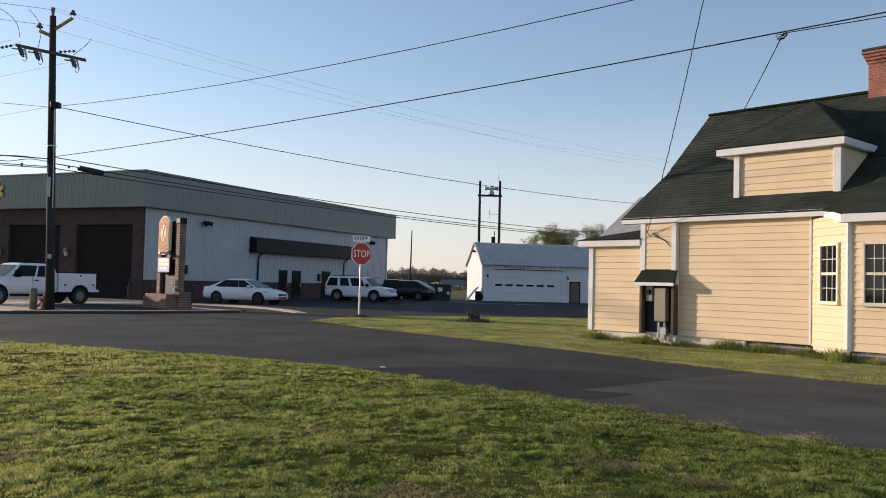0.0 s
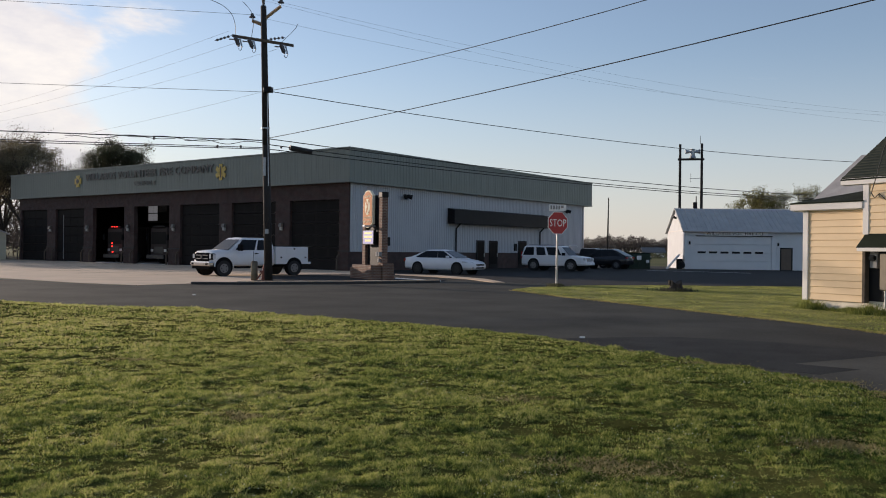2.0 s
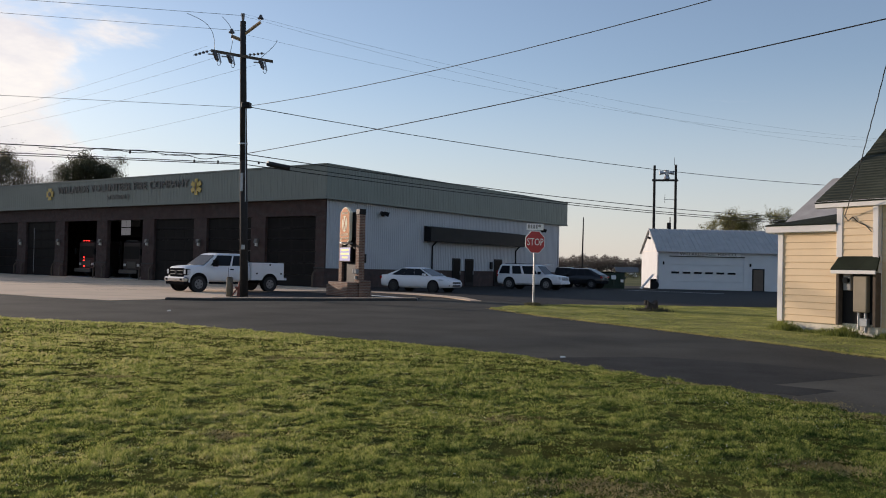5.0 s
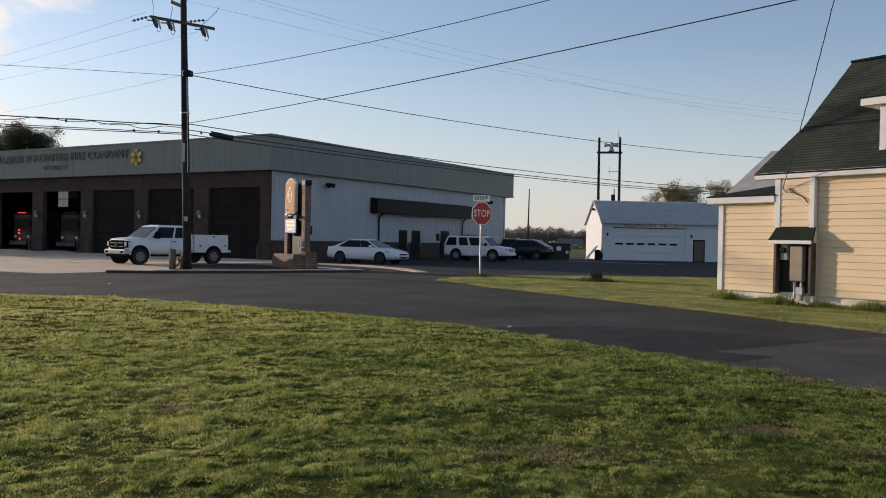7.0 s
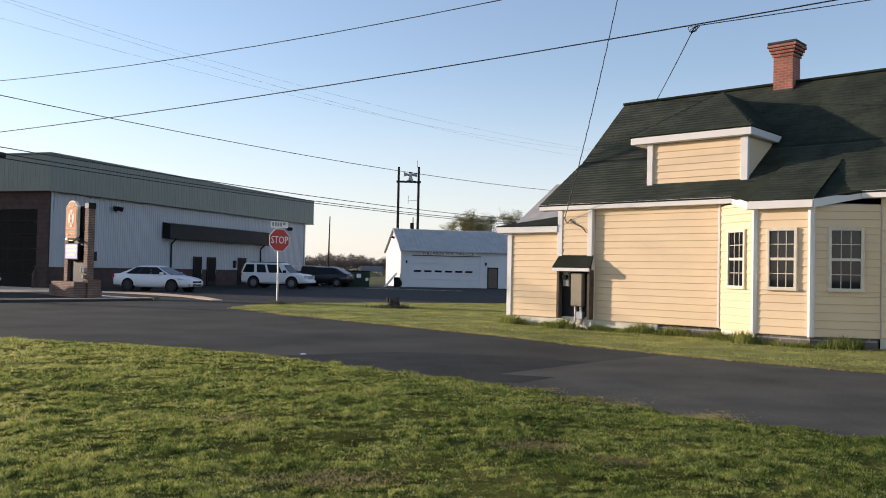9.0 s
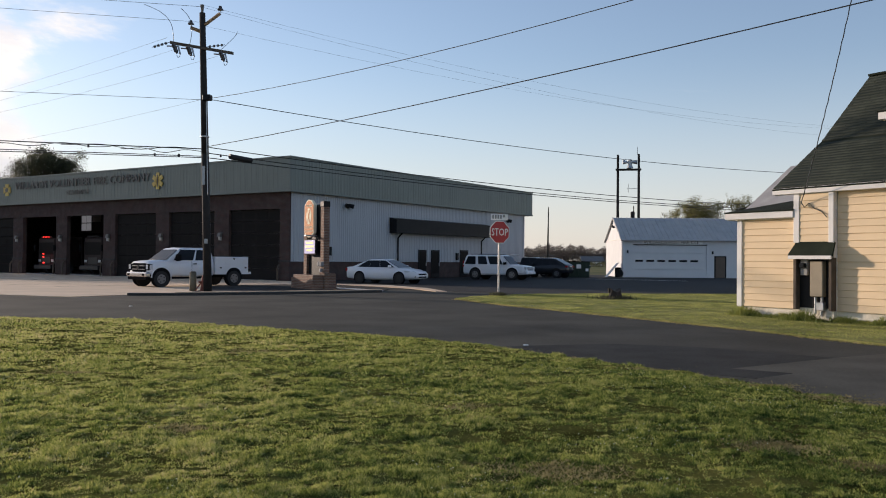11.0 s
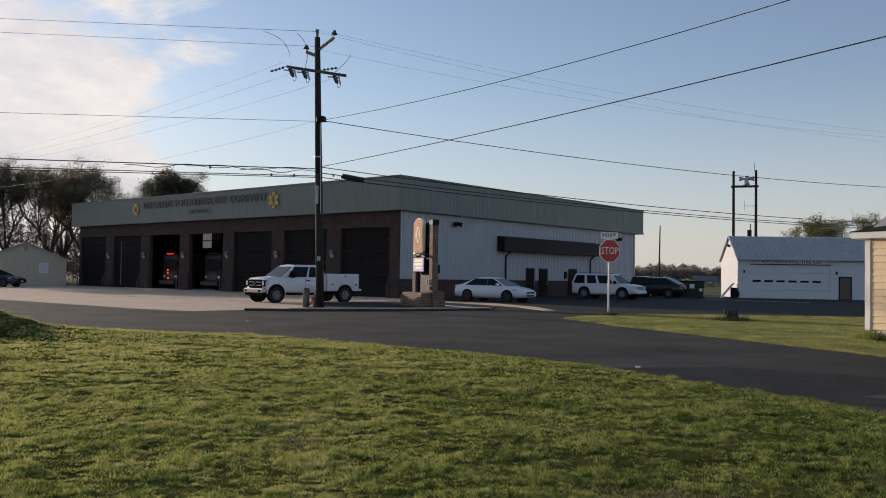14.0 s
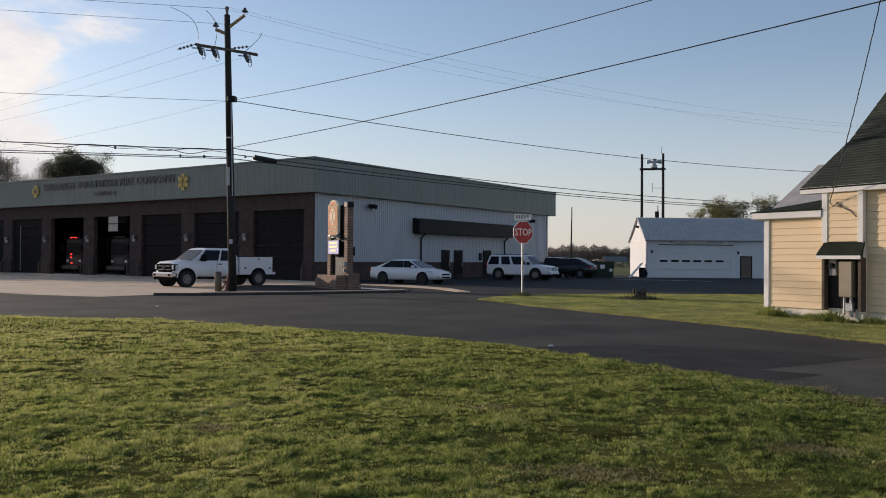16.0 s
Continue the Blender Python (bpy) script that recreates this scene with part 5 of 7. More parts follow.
part("splinter", loft([[(-0.3 + 0.1 * math.cos(a), 0.1 * math.sin(a), z) for a in (0, 1.5, 3, 4.5)] for z in (0.3, 0.56)]), M_WOODPOLE, stump)
part("root", tube((0.3, 0, 0.08), (0.95, -0.25, 0.0), 0.1, 0.03, 7), M_BARK, stump)
part("root", tube((-0.3, -0.1, 0.08), (-0.85, -0.2, 0.0), 0.1, 0.03, 7), M_BARK, stump)

# ---- old shed of the fire company ----
SHED = Matrix.Translation((3.79, 79.0, 0)) @ pose(0, 0, 0, 0, 0, 9)
shed = thing("shed", SHED, "white metal garage shed with a tin roof", "shed")
SW, SD, SH, SR = 15.5, 8.0, 3.5, 5.62
part("front_wall", box(0, 1.0, 0, 0.15, 0, SH), M_SHEDWHITE, shed)
part("front_wall", box(1.0, 7.6, 0, 0.15, 2.98, SH), M_SHEDWHITE, shed)
part("front_wall", box(7.6, 8.3, 0, 0.15, 0, SH), M_SHEDWHITE, shed)
part("front_wall", box(9.4, SW, 0, 0.15, 0, SH), M_SHEDWHITE, shed)
part("front_wall", box(8.3, 9.4, 0, 0.15, 2.0, SH), M_SHEDWHITE, shed)
part("front_step", box(8.0, 8.05, -0.03, 0.0, 0, SH), M_SHEDWHITE, shed)
for x in (0.0, SW - 0.15):
    part("gable_wall", prism([(0.15, 0), (SD, 0), (SD, SH), (SD / 2, SR - 0.08), (0.15, SH)], 0, 0.15), M_SHEDWHITE, shed, m=Matrix(((0, 0, 1, x), (1, 0, 0, 0), (0, 1, 0, 0), (0, 0, 0, 1))))
part("gable_band", box(-0.03, 0.0, 0.15, SD, SH - 0.06, SH, 0.0), M_TRIM, shed)
part("back_wall", box(0.15, SW - 0.15, SD - 0.15, SD, 0, SH), M_SHEDWHITE, shed)
for s in (0, 1):
    y0, y1 = (-0.25, SD / 2) if s == 0 else (SD + 0.25, SD / 2)
    zl = SH - 0.25 * (SR - SH) / (SD / 2)
    r = part("roof", slab([(-0.2, y0, zl), (SW + 0.2, y0, zl), (SW + 0.2, y1, SR), (-0.2, y1, SR)] if s == 0 else [(SW + 0.2, y0, zl), (-0.2, y0, zl), (-0.2, y1, SR), (SW + 0.2, y1, SR)], 0.06), M_SHEDROOF, shed, "dull corrugated tin roof")
    if s == 0:
        for k in range(36):
            x = -0.15 + k * 0.44
            part("roof_rib", tube((x, y0, zl + 0.01), (x, y1, SR + 0.01), 0.05, 0.05, 4), M_SHEDROOF, r)
part("gutter", box(-0.25, SW + 0.2, -0.38, -0.25, SH - 0.17, SH - 0.06, 0.02), M_GALV, shed)
part("sign_board", box(1.75, 7.25, -0.03, 0.0, 3.02, 3.38, 0.005), M_SIGNWHITE, shed)
letters("shed_lettering", "WILLARDS VOL. FIRE CO.", 0.4, M_DARKMETAL, shed, Matrix(((1, 0, 0, 4.4), (0, 0, -1, -0.034), (0, 1, 0, 3.2), (0, 0, 0, 1))), 0.004, 1.12)
gd = thing("garage_door", SHED @ pose(1.0, 0.1, 0), "wide white sectional garage door with small windows", "door")
for r in range(4):
    z0 = r * 0.745
    sec = part("section", box(0, 6.6, -0.04, 0.02, z0 + 0.01, z0 + 0.735, 0.01), M_SHEDWHITE, gd)
    if r == 2:
        for k in range(6):
            x = 0.15 + k * 1.0
            part("pane", box(x, x + 0.7, -0.055, -0.04, z0 - 0.06, z0 + 0.12), M_BLACKGLASS, sec)
part("header_trim", box(-0.05, 6.65, -0.15, -0.1, 2.95, 3.02), M_DARKMETAL, gd)
sd = thing("shed_door", SHED @ pose(8.3, 0.05, 0), "brown side door in the white shed", "door")
part("frame", box(0, 1.1, -0.06, 0.02, 0, 2.0, 0.01), M_DARKMETAL, sd)
part("leaf", box(0.12, 0.98, -0.08, -0.06, 0.04, 1.9), mat("brown_door", (0.12, 0.085, 0.06), 0.5), sd)
for x, z in ((0.42, 2.35), (8.13, 2.3)):
    wl = thing("wall_lamp", SHED @ pose(x, 0, z), "small dark wall lamp on the shed", "lamp", "lamps on the shed")
    part("body", box(-0.07, 0.07, -0.14, 0, -0.14, 0.14, 0.03), M_DARKMETAL, wl)
gl = thing("gable_lamp", SHED @ pose(0, SD / 2, 4.7), "small floodlight under the shed gable", "lamp")
part("head", tube((0, 0, 0), (-0.3, -0.1, 0.12), 0.09, 0.14, 8), M_DARKMETAL, gl)
tire = thing("stacked_clutter", SHED @ pose(-0.55, 0.8, 0), "dark wheel leaning with boards at the shed corner", "clutter")
part("leaning_board", loft([[(-0.9, y, 0), (-0.8, y, 0), (0.25, y, 1.3), (0.15, y, 1.3)] for y in (-0.5, 0.3)]), M_SHEDWHITE, tire)
part("wheel", tube((0.2, -0.75, 0.36), (0.35, -0.6, 0.38), 0.36, 0.36, 18), M_TYRE, tire)
part("crate", box(0.0, 0.45, -0.5, 0.1, 0.0, 0.9, 0.03), M_BLACKPLASTIC, tire)
# siren tower behind the shed
tower = thing("siren_tower", Matrix.Translation((3.78, 90.0, 0)), "two tall poles carrying a siren and platform", "siren tower")
part("pole", tube((0, 0, 0), (-0.02, 0, 12.5), 0.16, 0.12, 8), M_WOODPOLE, tower)
part("pole", tube((2.12, 0, 0), (2.1, 0, 12.55), 0.16, 0.12, 8), M_WOODPOLE, tower)
part("platform", box(-0.25, 2.35, -0.15, 0.15, 10.85, 11.05, 0.02), M_WOODPOLE, tower)
sir = part("siren", tube((1.2, 0, 11.1), (1.2, 0, 11.45), 0.35, 0.2, 12), M_GALV, tower, "grey horn siren")
part("motor", tube((1.2, 0, 11.45), (1.2, 0, 12.0), 0.22, 0.22, 10), M_GALV, sir)
for s in (-1, 1):
    part("horn", tube((1.2 + 0.15 * s, 0, 11.7), (1.2 + 0.72 * s, -0.1, 11.72), 0.1, 0.24, 10), M_GALV, sir)
part("antenna", tube((1.95, 0, 12.5), (1.95, 0, 13.3), 0.025, 0.02, 5), M_WOODPOLE, tower)
part("antenna_arm", tube((0.95, 0, 9.0), (2.05, 0, 9.0), 0.025, 0.025, 5), M_GALV, tower)
part("antenna_rod", tube((1.05, 0, 8.6), (1.05, 0, 9.5), 0.02, 0.02, 5), M_WOODPOLE, tower)
part("rooftop_horn", box(1.3, 1.7, -0.2, 0.2, 5.9, 6.6, 0.05), M_DARKMETAL, tower)
part("rooftop_mast", tube((1.6, 0, 0.0), (1.6, 0, 7.2), 0.06, 0.05, 6), M_DARKMETAL, tower)

# ---- dumpster ----
bin_ = thing("dumpster", Matrix.Translation((-0.25, 77.0, 0)) @ pose(0, 0, 0, 0, 0, 6), "dark green steel dumpster with a flat lid", "dumpster")
part("tank", loft([[(-0.95, -0.75, 0.0), (0.95, -0.75, 0.0), (0.95, 0.75, 0.0), (-0.95, 0.75, 0.0)], [(-0.98, -0.85, 1.35), (0.98, -0.85, 1.35), (0.98, 0.8, 1.35), (-0.98, 0.8, 1.35)]]), M_GREENBIN, bin_)
part("lid", box(-1.0, 1.0, -0.88, 0.83, 1.35, 1.43, 0.02), M_BLACKPLASTIC, bin_)
for x in (-0.7, 0.0, 0.7):
    part("rib", box(x - 0.04, x + 0.04, -0.9, -0.78, 0.2, 1.35), M_GREENBIN, bin_)
part("notice", box(-0.2, 0.2, -0.935, -0.92, 0.8, 1.15), M_SIGNWHITE, bin_)
part("notice", box(0.6, 0.85, -0.935, -0.92, 0.55, 0.8), M_SIGNWHITE, bin_)
for x in (-1.05, 1.05):
    part("lift_pocket", box(x - 0.06, x + 0.06, -0.6, 0.5, 0.85, 1.0), M_GREENBIN, bin_)


# ---- vehicles ----
def wheel(parent, x, y, r, w, rim=M_RIM):
    s = 1 if y > 0 else -1
    t = part("wheel", tube((x, y - s * w, r), (x, y, r), r, r, 20), M_TYRE, parent)
    part("rim", tube((x, y - 0.02 * s, r), (x, y + 0.012 * s, r), r * 0.62, r * 0.58, 14), rim, t)
    for k in range(5):
        a = math.tau * k / 5
        part("spoke_gap", tube((x + r * 0.38 * math.cos(a), y, r + r * 0.38 * math.sin(a)), (x + r * 0.38 * math.cos(a), y + 0.02 * s, r + r * 0.38 * math.sin(a)), r * 0.1, r * 0.1, 5), M_TYRE, t)


def shell(stations):
    """Lower body: rings along x of (x, sill z, belt z, half width, crown)."""
    rings = []
    for x, z0, z1, w, c in stations:
        zm = z0 + (z1 - z0) * 0.55
        rings.append([(x, -w * 0.9, z0), (x, -w, z0 + 0.12), (x, -w * 1.0, zm), (x, -w * 0.96, z1 - 0.04), (x, -w * 0.88, z1 + c * 0.4), (x, 0, z1 + c),
                      (x, w * 0.88, z1 + c * 0.4), (x, w * 0.96, z1 - 0.04), (x, w * 1.0, zm), (x, w, z0 + 0.12), (x, w * 0.9, z0)])
    return loft(rings)


def cabin(parent, paint, xb0, xb1, xt0, xt1, zb, zt, wb, wt, side, rake_front=True):
    """Greenhouse from belt (rear xb0 to front xb1) to roof (xt0 to xt1), with side panes given as fractions of its length."""
    rings = []
    for f, lift in ((0.0, 0), (0.5, 0), (0.9, 0), (1.0, 0.03)):
        a, b = xb0 + (xt0 - xb0) * f, xb1 + (xt1 - xb1) * f
        w = wb + (wt - wb) * f - (0.07 if f == 1 else 0)
        z = zb + (zt - zb) * (f if f < 1 else 1.0)
        if f == 1:
            a, b = a + 0.06, b - 0.06
        rings.append([(a, -w, z), (b, -w * 0.96, z), (b + 0.05 * (1 - f), 0, z + lift), (b, w * 0.96, z), (a, w, z), (a - 0.04, 0, z + lift)])
    part("cabin", loft(rings), paint, parent)

    def at(fx, f, y_sign, out):
        a, b = xb0 + (xt0 - xb0) * f, xb1 + (xt1 - xb1) * f
        w = wb + (wt - wb) * f
        w *= 1.0 - 0.04 * fx
        return (a + (b - a) * fx, y_sign * (w + out), zb + (zt - zb) * f)
    for s in (-1, 1):
        for f0, f1, g0, g1 in side:
            q = [at(f0, 0.08, s, 0.004), at(f1, 0.08, s, 0.004), at(g1, 0.86, s, 0.004), at(g0, 0.86, s, 0.004)]
            part("side_window", slab(q if s < 0 else q[::-1], -0.008), M_BLACKGLASS, parent)
    for fx, e, nm in ((1.0, 0.012, "windscreen"), (0.0, -0.012, "rear_window")):
        q = []
        for f, sgn in ((0.1, -1), (0.1, 1), (0.88, 1), (0.88, -1)):
            p = at(fx, f, sgn * 0.9, 0)
            q.append((p[0] + e * 1.6 + (0.055 if fx > 0.5 else -0.045) * (1 - f * 0.7), p[1], p[2] + 0.004))
        part(nm, slab(q, 0.01), M_BLACKGLASS, parent)


def sedan(m, paint, label):
    c = thing("sedan", m, label, "car")
    part("body", shell([(-2.5, 0.42, 0.86, 0.74, 0.03), (-2.4, 0.32, 0.98, 0.86, 0.04), (-1.7, 0.26, 1.02, 0.92, 0.04), (-0.9, 0.24, 0.97, 0.925, 0.0), (0.7, 0.24, 0.94, 0.925, 0.0),
                        (1.15, 0.25, 0.95, 0.92, 0.04), (1.9, 0.28, 0.84, 0.89, 0.06), (2.35, 0.3, 0.72, 0.82, 0.05), (2.52, 0.36, 0.62, 0.68, 0.02)]), paint, c, smooth=True)
    cabin(c, paint, -2.15, 1.3, -0.85, 0.2, 0.95, 1.47, 0.85, 0.6, ((0.12, 0.37, 0.04, 0.32), (0.375, 0.63, 0.325, 0.66), (0.637, 0.95, 0.667, 0.96)))
    for x in (-1.42, 1.42):
        for s in (-1, 1):
            part("wheel_arch", tube((x, s * 0.8, 0.36), (x, s * 0.929, 0.36), 0.4, 0.4, 20), M_BLACKPLASTIC, c)
            wheel(c, x, s * 0.935, 0.335, 0.2, M_RIMDARK)
    for s in (-1, 1):
        part("headlight", loft([[(2.05, s * 0.84, 0.7), (2.05, s * 0.86, 0.78), (1.8, s * 0.9, 0.8), (1.8, s * 0.9, 0.72)], [(2.46, s * 0.6, 0.66), (2.42, s * 0.6, 0.73), (2.3, s * 0.7, 0.78), (2.3, s * 0.7, 0.7)]]), M_HEADLIGHT, c)
        part("tail_light", box(-2.53, -2.35, s * 0.72 - 0.13, s * 0.72 + 0.13, 0.75, 0.92, 0.02), M_TAIL, c)
        part("mirror", box(0.72, 0.9, s * 0.98 - 0.1, s * 0.98 + 0.1, 0.98, 1.12, 0.03), paint, c)
        part("fog_lamp", box(2.36, 2.47, s * 0.62 - 0.12, s * 0.62 + 0.12, 0.4, 0.48), M_BLACKPLASTIC, c)
    part("grille", box(2.4, 2.54, -0.45, 0.45, 0.55, 0.64, 0.01), M_BLACKPLASTIC, c)
    part("lower_grille", box(2.4, 2.53, -0.45, 0.45, 0.38, 0.46, 0.01), M_BLACKPLASTIC, c)
    part("plate", box(2.52, 2.55, -0.15, 0.15, 0.46, 0.55), M_SIGNWHITE, c)
    return c


def suv(m, paint, label):
    c = thing("suv", m, label, "car")
    part("body", shell([(-2.55, 0.5, 1.05, 0.86, 0.02), (-2.48, 0.42, 1.1, 0.95, 0.0), (-1.6, 0.36, 1.13, 1.0, 0.0), (0.6, 0.34, 1.13, 1.0, 0.0), (1.0, 0.36, 1.14, 0.99, 0.05), (1.6, 0.4, 1.1, 0.98, 0.07),
                        (2.3, 0.42, 1.02, 0.95, 0.06), (2.5, 0.46, 0.92, 0.88, 0.02), (2.58, 0.5, 0.75, 0.8, 0.0)]), paint, c)
    cabin(c, paint, -2.52, 1.3, -2.3, 0.55, 1.1, 1.86, 0.96, 0.78, ((0.03, 0.27, 0.05, 0.26), (0.33, 0.53, 0.325, 0.54), (0.585, 0.86, 0.59, 0.9)))
    for x in (-1.5, 1.48):
        for s in (-1, 1):
            part("wheel_arch", tube((x, s * 0.85, 0.46), (x, s * 1.003, 0.46), 0.48, 0.48, 20), M_BLACKPLASTIC, c)
            wheel(c, x, s * 1.01, 0.41, 0.24)
    for s in (-1, 1):
        part("headlight", box(2.4, 2.56, s * 0.74 - 0.14, s * 0.74 + 0.14, 0.8, 1.0, 0.02), M_HEADLIGHT, c)
        part("tail_light", box(-2.58, -2.46, s * 0.86 - 0.07, s * 0.86 + 0.07, 0.95, 1.4, 0.02), M_TAIL, c)
        part("mirror", box(0.85, 1.05, s * 1.08 - 0.12, s * 1.08 + 0.12, 1.15, 1.35, 0.03), M_BLACKPLASTIC, c)
        part("roof_rail", tube((-2.0, s * 0.66, 1.92), (0.3, s * 0.66, 1.92), 0.02, 0.02, 6), M_BLACKPLASTIC, c)
        part("running_board", box(-1.0, 0.95, s * 1.0 - 0.08, s * 1.0 + 0.06, 0.3, 0.36), M_BLACKPLASTIC, c)
    part("grille", box(2.5, 2.6, -0.55, 0.55, 0.72, 0.98, 0.02), M_CHROME, c)
    part("bumper", box(2.46, 2.66, -0.85, 0.85, 0.45, 0.66, 0.04), paint, c)
    part("plate", box(2.66, 2.68, -0.15, 0.15, 0.5, 0.6), M_SIGNWHITE, c)
    return c


def crossover(m):
    c = thing("crossover", m, "dark crossover with a sloping tail parked by the station", "car")
    part("body", shell([(-2.3, 0.5, 0.95, 0.8, 0.02), (-2.2, 0.4, 1.08, 0.9, 0.0), (-1.2, 0.32, 1.1, 0.94, 0.0), (0.7, 0.32, 1.05, 0.94, 0.0), (1.1, 0.34, 1.05, 0.93, 0.05), (1.9, 0.38, 0.95, 0.9, 0.06), (2.3, 0.45, 0.78, 0.78, 0.02)]), M_CARDARK, c, smooth=True)
    cabin(c, M_CARDARK, -2.2, 1.2, -1.0, 0.4, 1.06, 1.68, 0.9, 0.7, ((0.1, 0.36, 0.06, 0.34), (0.39, 0.62, 0.37, 0.64), (0.65, 0.92, 0.67, 0.93)))
    for x in (-1.4, 1.4):
        for s in (-1, 1):
            part("wheel_arch", tube((x, s * 0.8, 0.4), (x, s * 0.943, 0.4), 0.44, 0.44, 18), M_BLACKPLASTIC, c)
            wheel(c, x, s * 0.95, 0.37, 0.22)
    for s in (-1, 1):
        part("tail_light", box(-2.32, -2.15, s * 0.74 - 0.14, s * 0.74 + 0.14, 0.9, 1.05, 0.02), M_TAIL, c)
        part("headlight", box(2.1, 2.26, s * 0.7 - 0.12, s * 0.7 + 0.12, 0.72, 0.86, 0.02), M_HEADLIGHT, c)
        part("mirror", box(0.7, 0.88, s * 1.0 - 0.1, s * 1.0 + 0.1, 1.1, 1.25, 0.03), M_CARDARK, c)
    return c


def service_truck(m):
    c = thing("service_truck", m, "white crew-cab pickup with a utility service body", "truck")
    part("cab_body", shell([(-0.85, 0.55, 1.3, 0.98, 0.0), (0.0, 0.5, 1.3, 1.0, 0.0), (1.25, 0.5, 1.3, 1.0, 0.0), (1.55, 0.52, 1.31, 0.99, 0.03), (2.2, 0.6, 1.28, 0.98, 0.05), (2.6, 0.62, 1.23, 0.96, 0.04), (2.72, 0.62, 1.15, 0.92, 0.0)]), M_CARWHITE, c, smooth=True)
    cabin(c, M_CARWHITE, -0.83, 1.8, -0.75, 0.95, 1.27, 1.94, 0.96, 0.78, ((0.05, 0.4, 0.05, 0.44), (0.45, 0.88, 0.48, 0.94)))
    part("chassis", box(-2.9, 2.6, -0.45, 0.45, 0.45, 0.62), M_BLACKPLASTIC, c)
    sb = part("service_body", box(-2.95, -0.92, -1.02, 1.02, 0.82, 1.52, 0.02), M_CARWHITE, c, "white utility body with side lockers")
    part("body_skirt", box(-2.95, -0.92, -1.02, 1.02, 0.6, 0.82, 0.01), M_CARWHITE, sb)
    part("tool_rack", box(-2.9, -0.92, -0.5, 0.5, 1.3, 1.56), M_BLACKPLASTIC, sb)
    for s in (-1, 1):
        for x0, x1, z0, z1 in ((-1.5, -0.97, 0.66, 1.48), (-2.55, -1.55, 1.12, 1.48), (-2.92, -2.6, 0.66, 1.48)):
            d = part("locker_door", box(x0, x1, min(s * 1.018, s * 1.032), max(s * 1.018, s * 1.032), z0, z1, 0.004), M_CARWHITE, sb)
            part("latch", box((x0 + x1) / 2 - 0.05, (x0 + x1) / 2 + 0.05, min(s * 1.03, s * 1.045), max(s * 1.03, s * 1.045), z0 + 0.25, z0 + 0.33), M_BLACKPLASTIC, d)
        for x in (-2.05, 2.1):
            part("wheel_arch", tube((x, s * 0.8, 0.47), (x, s * (1.036 if x < 0 else 1.003), 0.47), 0.49, 0.49, 22), M_BLACKPLASTIC, c)
            wheel(c, x, s * (1.05 if x < 0 else 1.015), 0.395, 0.26)
        lamp = part("headlight", box(2.52, 2.79, s * 0.81 - 0.14, s * 0.81 + 0.14, 0.82, 1.14, 0.03), M_BLACKPLASTIC, c)
        part("lens", box(2.78, 2.8, s * 0.84 - 0.09, s * 0.84 + 0.09, 0.88, 1.1, 0.01), M_HEADLIGHT, lamp)
        part("marker_lens", box(2.54, 2.7, min(s * 0.945, s * 0.965), max(s * 0.945, s * 0.965), 0.86, 1.1), M_HEADLIGHT, lamp)
        part("fender_flare", rope([(2.1 + 0.52 * math.cos(k * math.pi / 12), s * 0.985, 0.47 + 0.52 * math.sin(k * math.pi / 12)) for k in range(13)], 0.035), M_CARWHITE, c)
        part("fog_lamp", box(2.9, 2.93, s * 0.72 - 0.1, s * 0.72 + 0.1, 0.56, 0.66), M_BLACKPLASTIC, c)
        part("door_seam", box(0.42, 0.435, min(s * 0.99, s * 1.003), max(s * 0.99, s * 1.003), 0.62, 1.26), M_BLACKPLASTIC, c)
        part("mirror", box(1.2, 1.4, s * 1.2 - 0.13, s * 1.2 + 0.13, 1.28, 1.62, 0.03), M_BLACKPLASTIC, c)
        part("door_handle", box(0.15, 0.35, min(s * 1.0, s * 1.03), max(s * 1.0, s * 1.03), 1.12, 1.17), M_BLACKPLASTIC, c)
        part("step_bar", tube((-0.7, s * 0.98, 0.45), (1.5, s * 0.98, 0.45), 0.05, 0.05, 8), M_BLACKPLASTIC, c)
        part("tail_light", box(-2.99, -2.94, s * 0.9 - 0.06, s * 0.9 + 0.06, 0.9, 1.1), M_TAIL, c)
    gr = part("grille", box(2.66, 2.78, -0.66, 0.66, 0.74, 1.17, 0.03), M_BLACKPLASTIC, c, "black grille with two bars and an oval badge")
    for z in (0.87, 1.04):
        part("grille_bar", box(2.77, 2.8, -0.62, 0.62, z - 0.016, z + 0.016, 0.005), M_RIM, gr)
    part("badge", tube((2.8, 0, 0.955), (2.83, 0, 0.955), 0.11, 0.1, 14), M_CARDARK, gr)
    part("bumper", box(2.64, 2.92, -1.0, 1.0, 0.5, 0.73, 0.06), M_CHROME, c, "chrome front bumper")
    part("air_dam", box(2.66, 2.86, -0.9, 0.9, 0.36, 0.5), M_BLACKPLASTIC, c)
    part("rear_bumper", box(-3.15, -2.96, -1.0, 1.0, 0.6, 0.72, 0.02), M_CARWHITE, c)
    for y in (-0.3, 0, 0.3):
        part("roof_marker", box(0.74, 0.84, y - 0.04, y + 0.04, 1.93, 1.985, 0.01), M_LETTER, c)
    return c


service_truck(Matrix.Translation((-20.0, 41.4, 0.02)) @ pose(0, 0, 0, 0, 0, 237.0))
sedan(Matrix.Translation((-11.7, 51.0, 0)) @ pose(0, 0, 0, 0, 0, -20), M_CARWHITE, "white four-door sedan parked beside the station")
sedan(Matrix.Translation((-57.3, 59.0, 0.02)) @ pose(0, 0, 0, 0, 0, 10), M_CARDARK, "black sedan parked before the tan outbuilding")
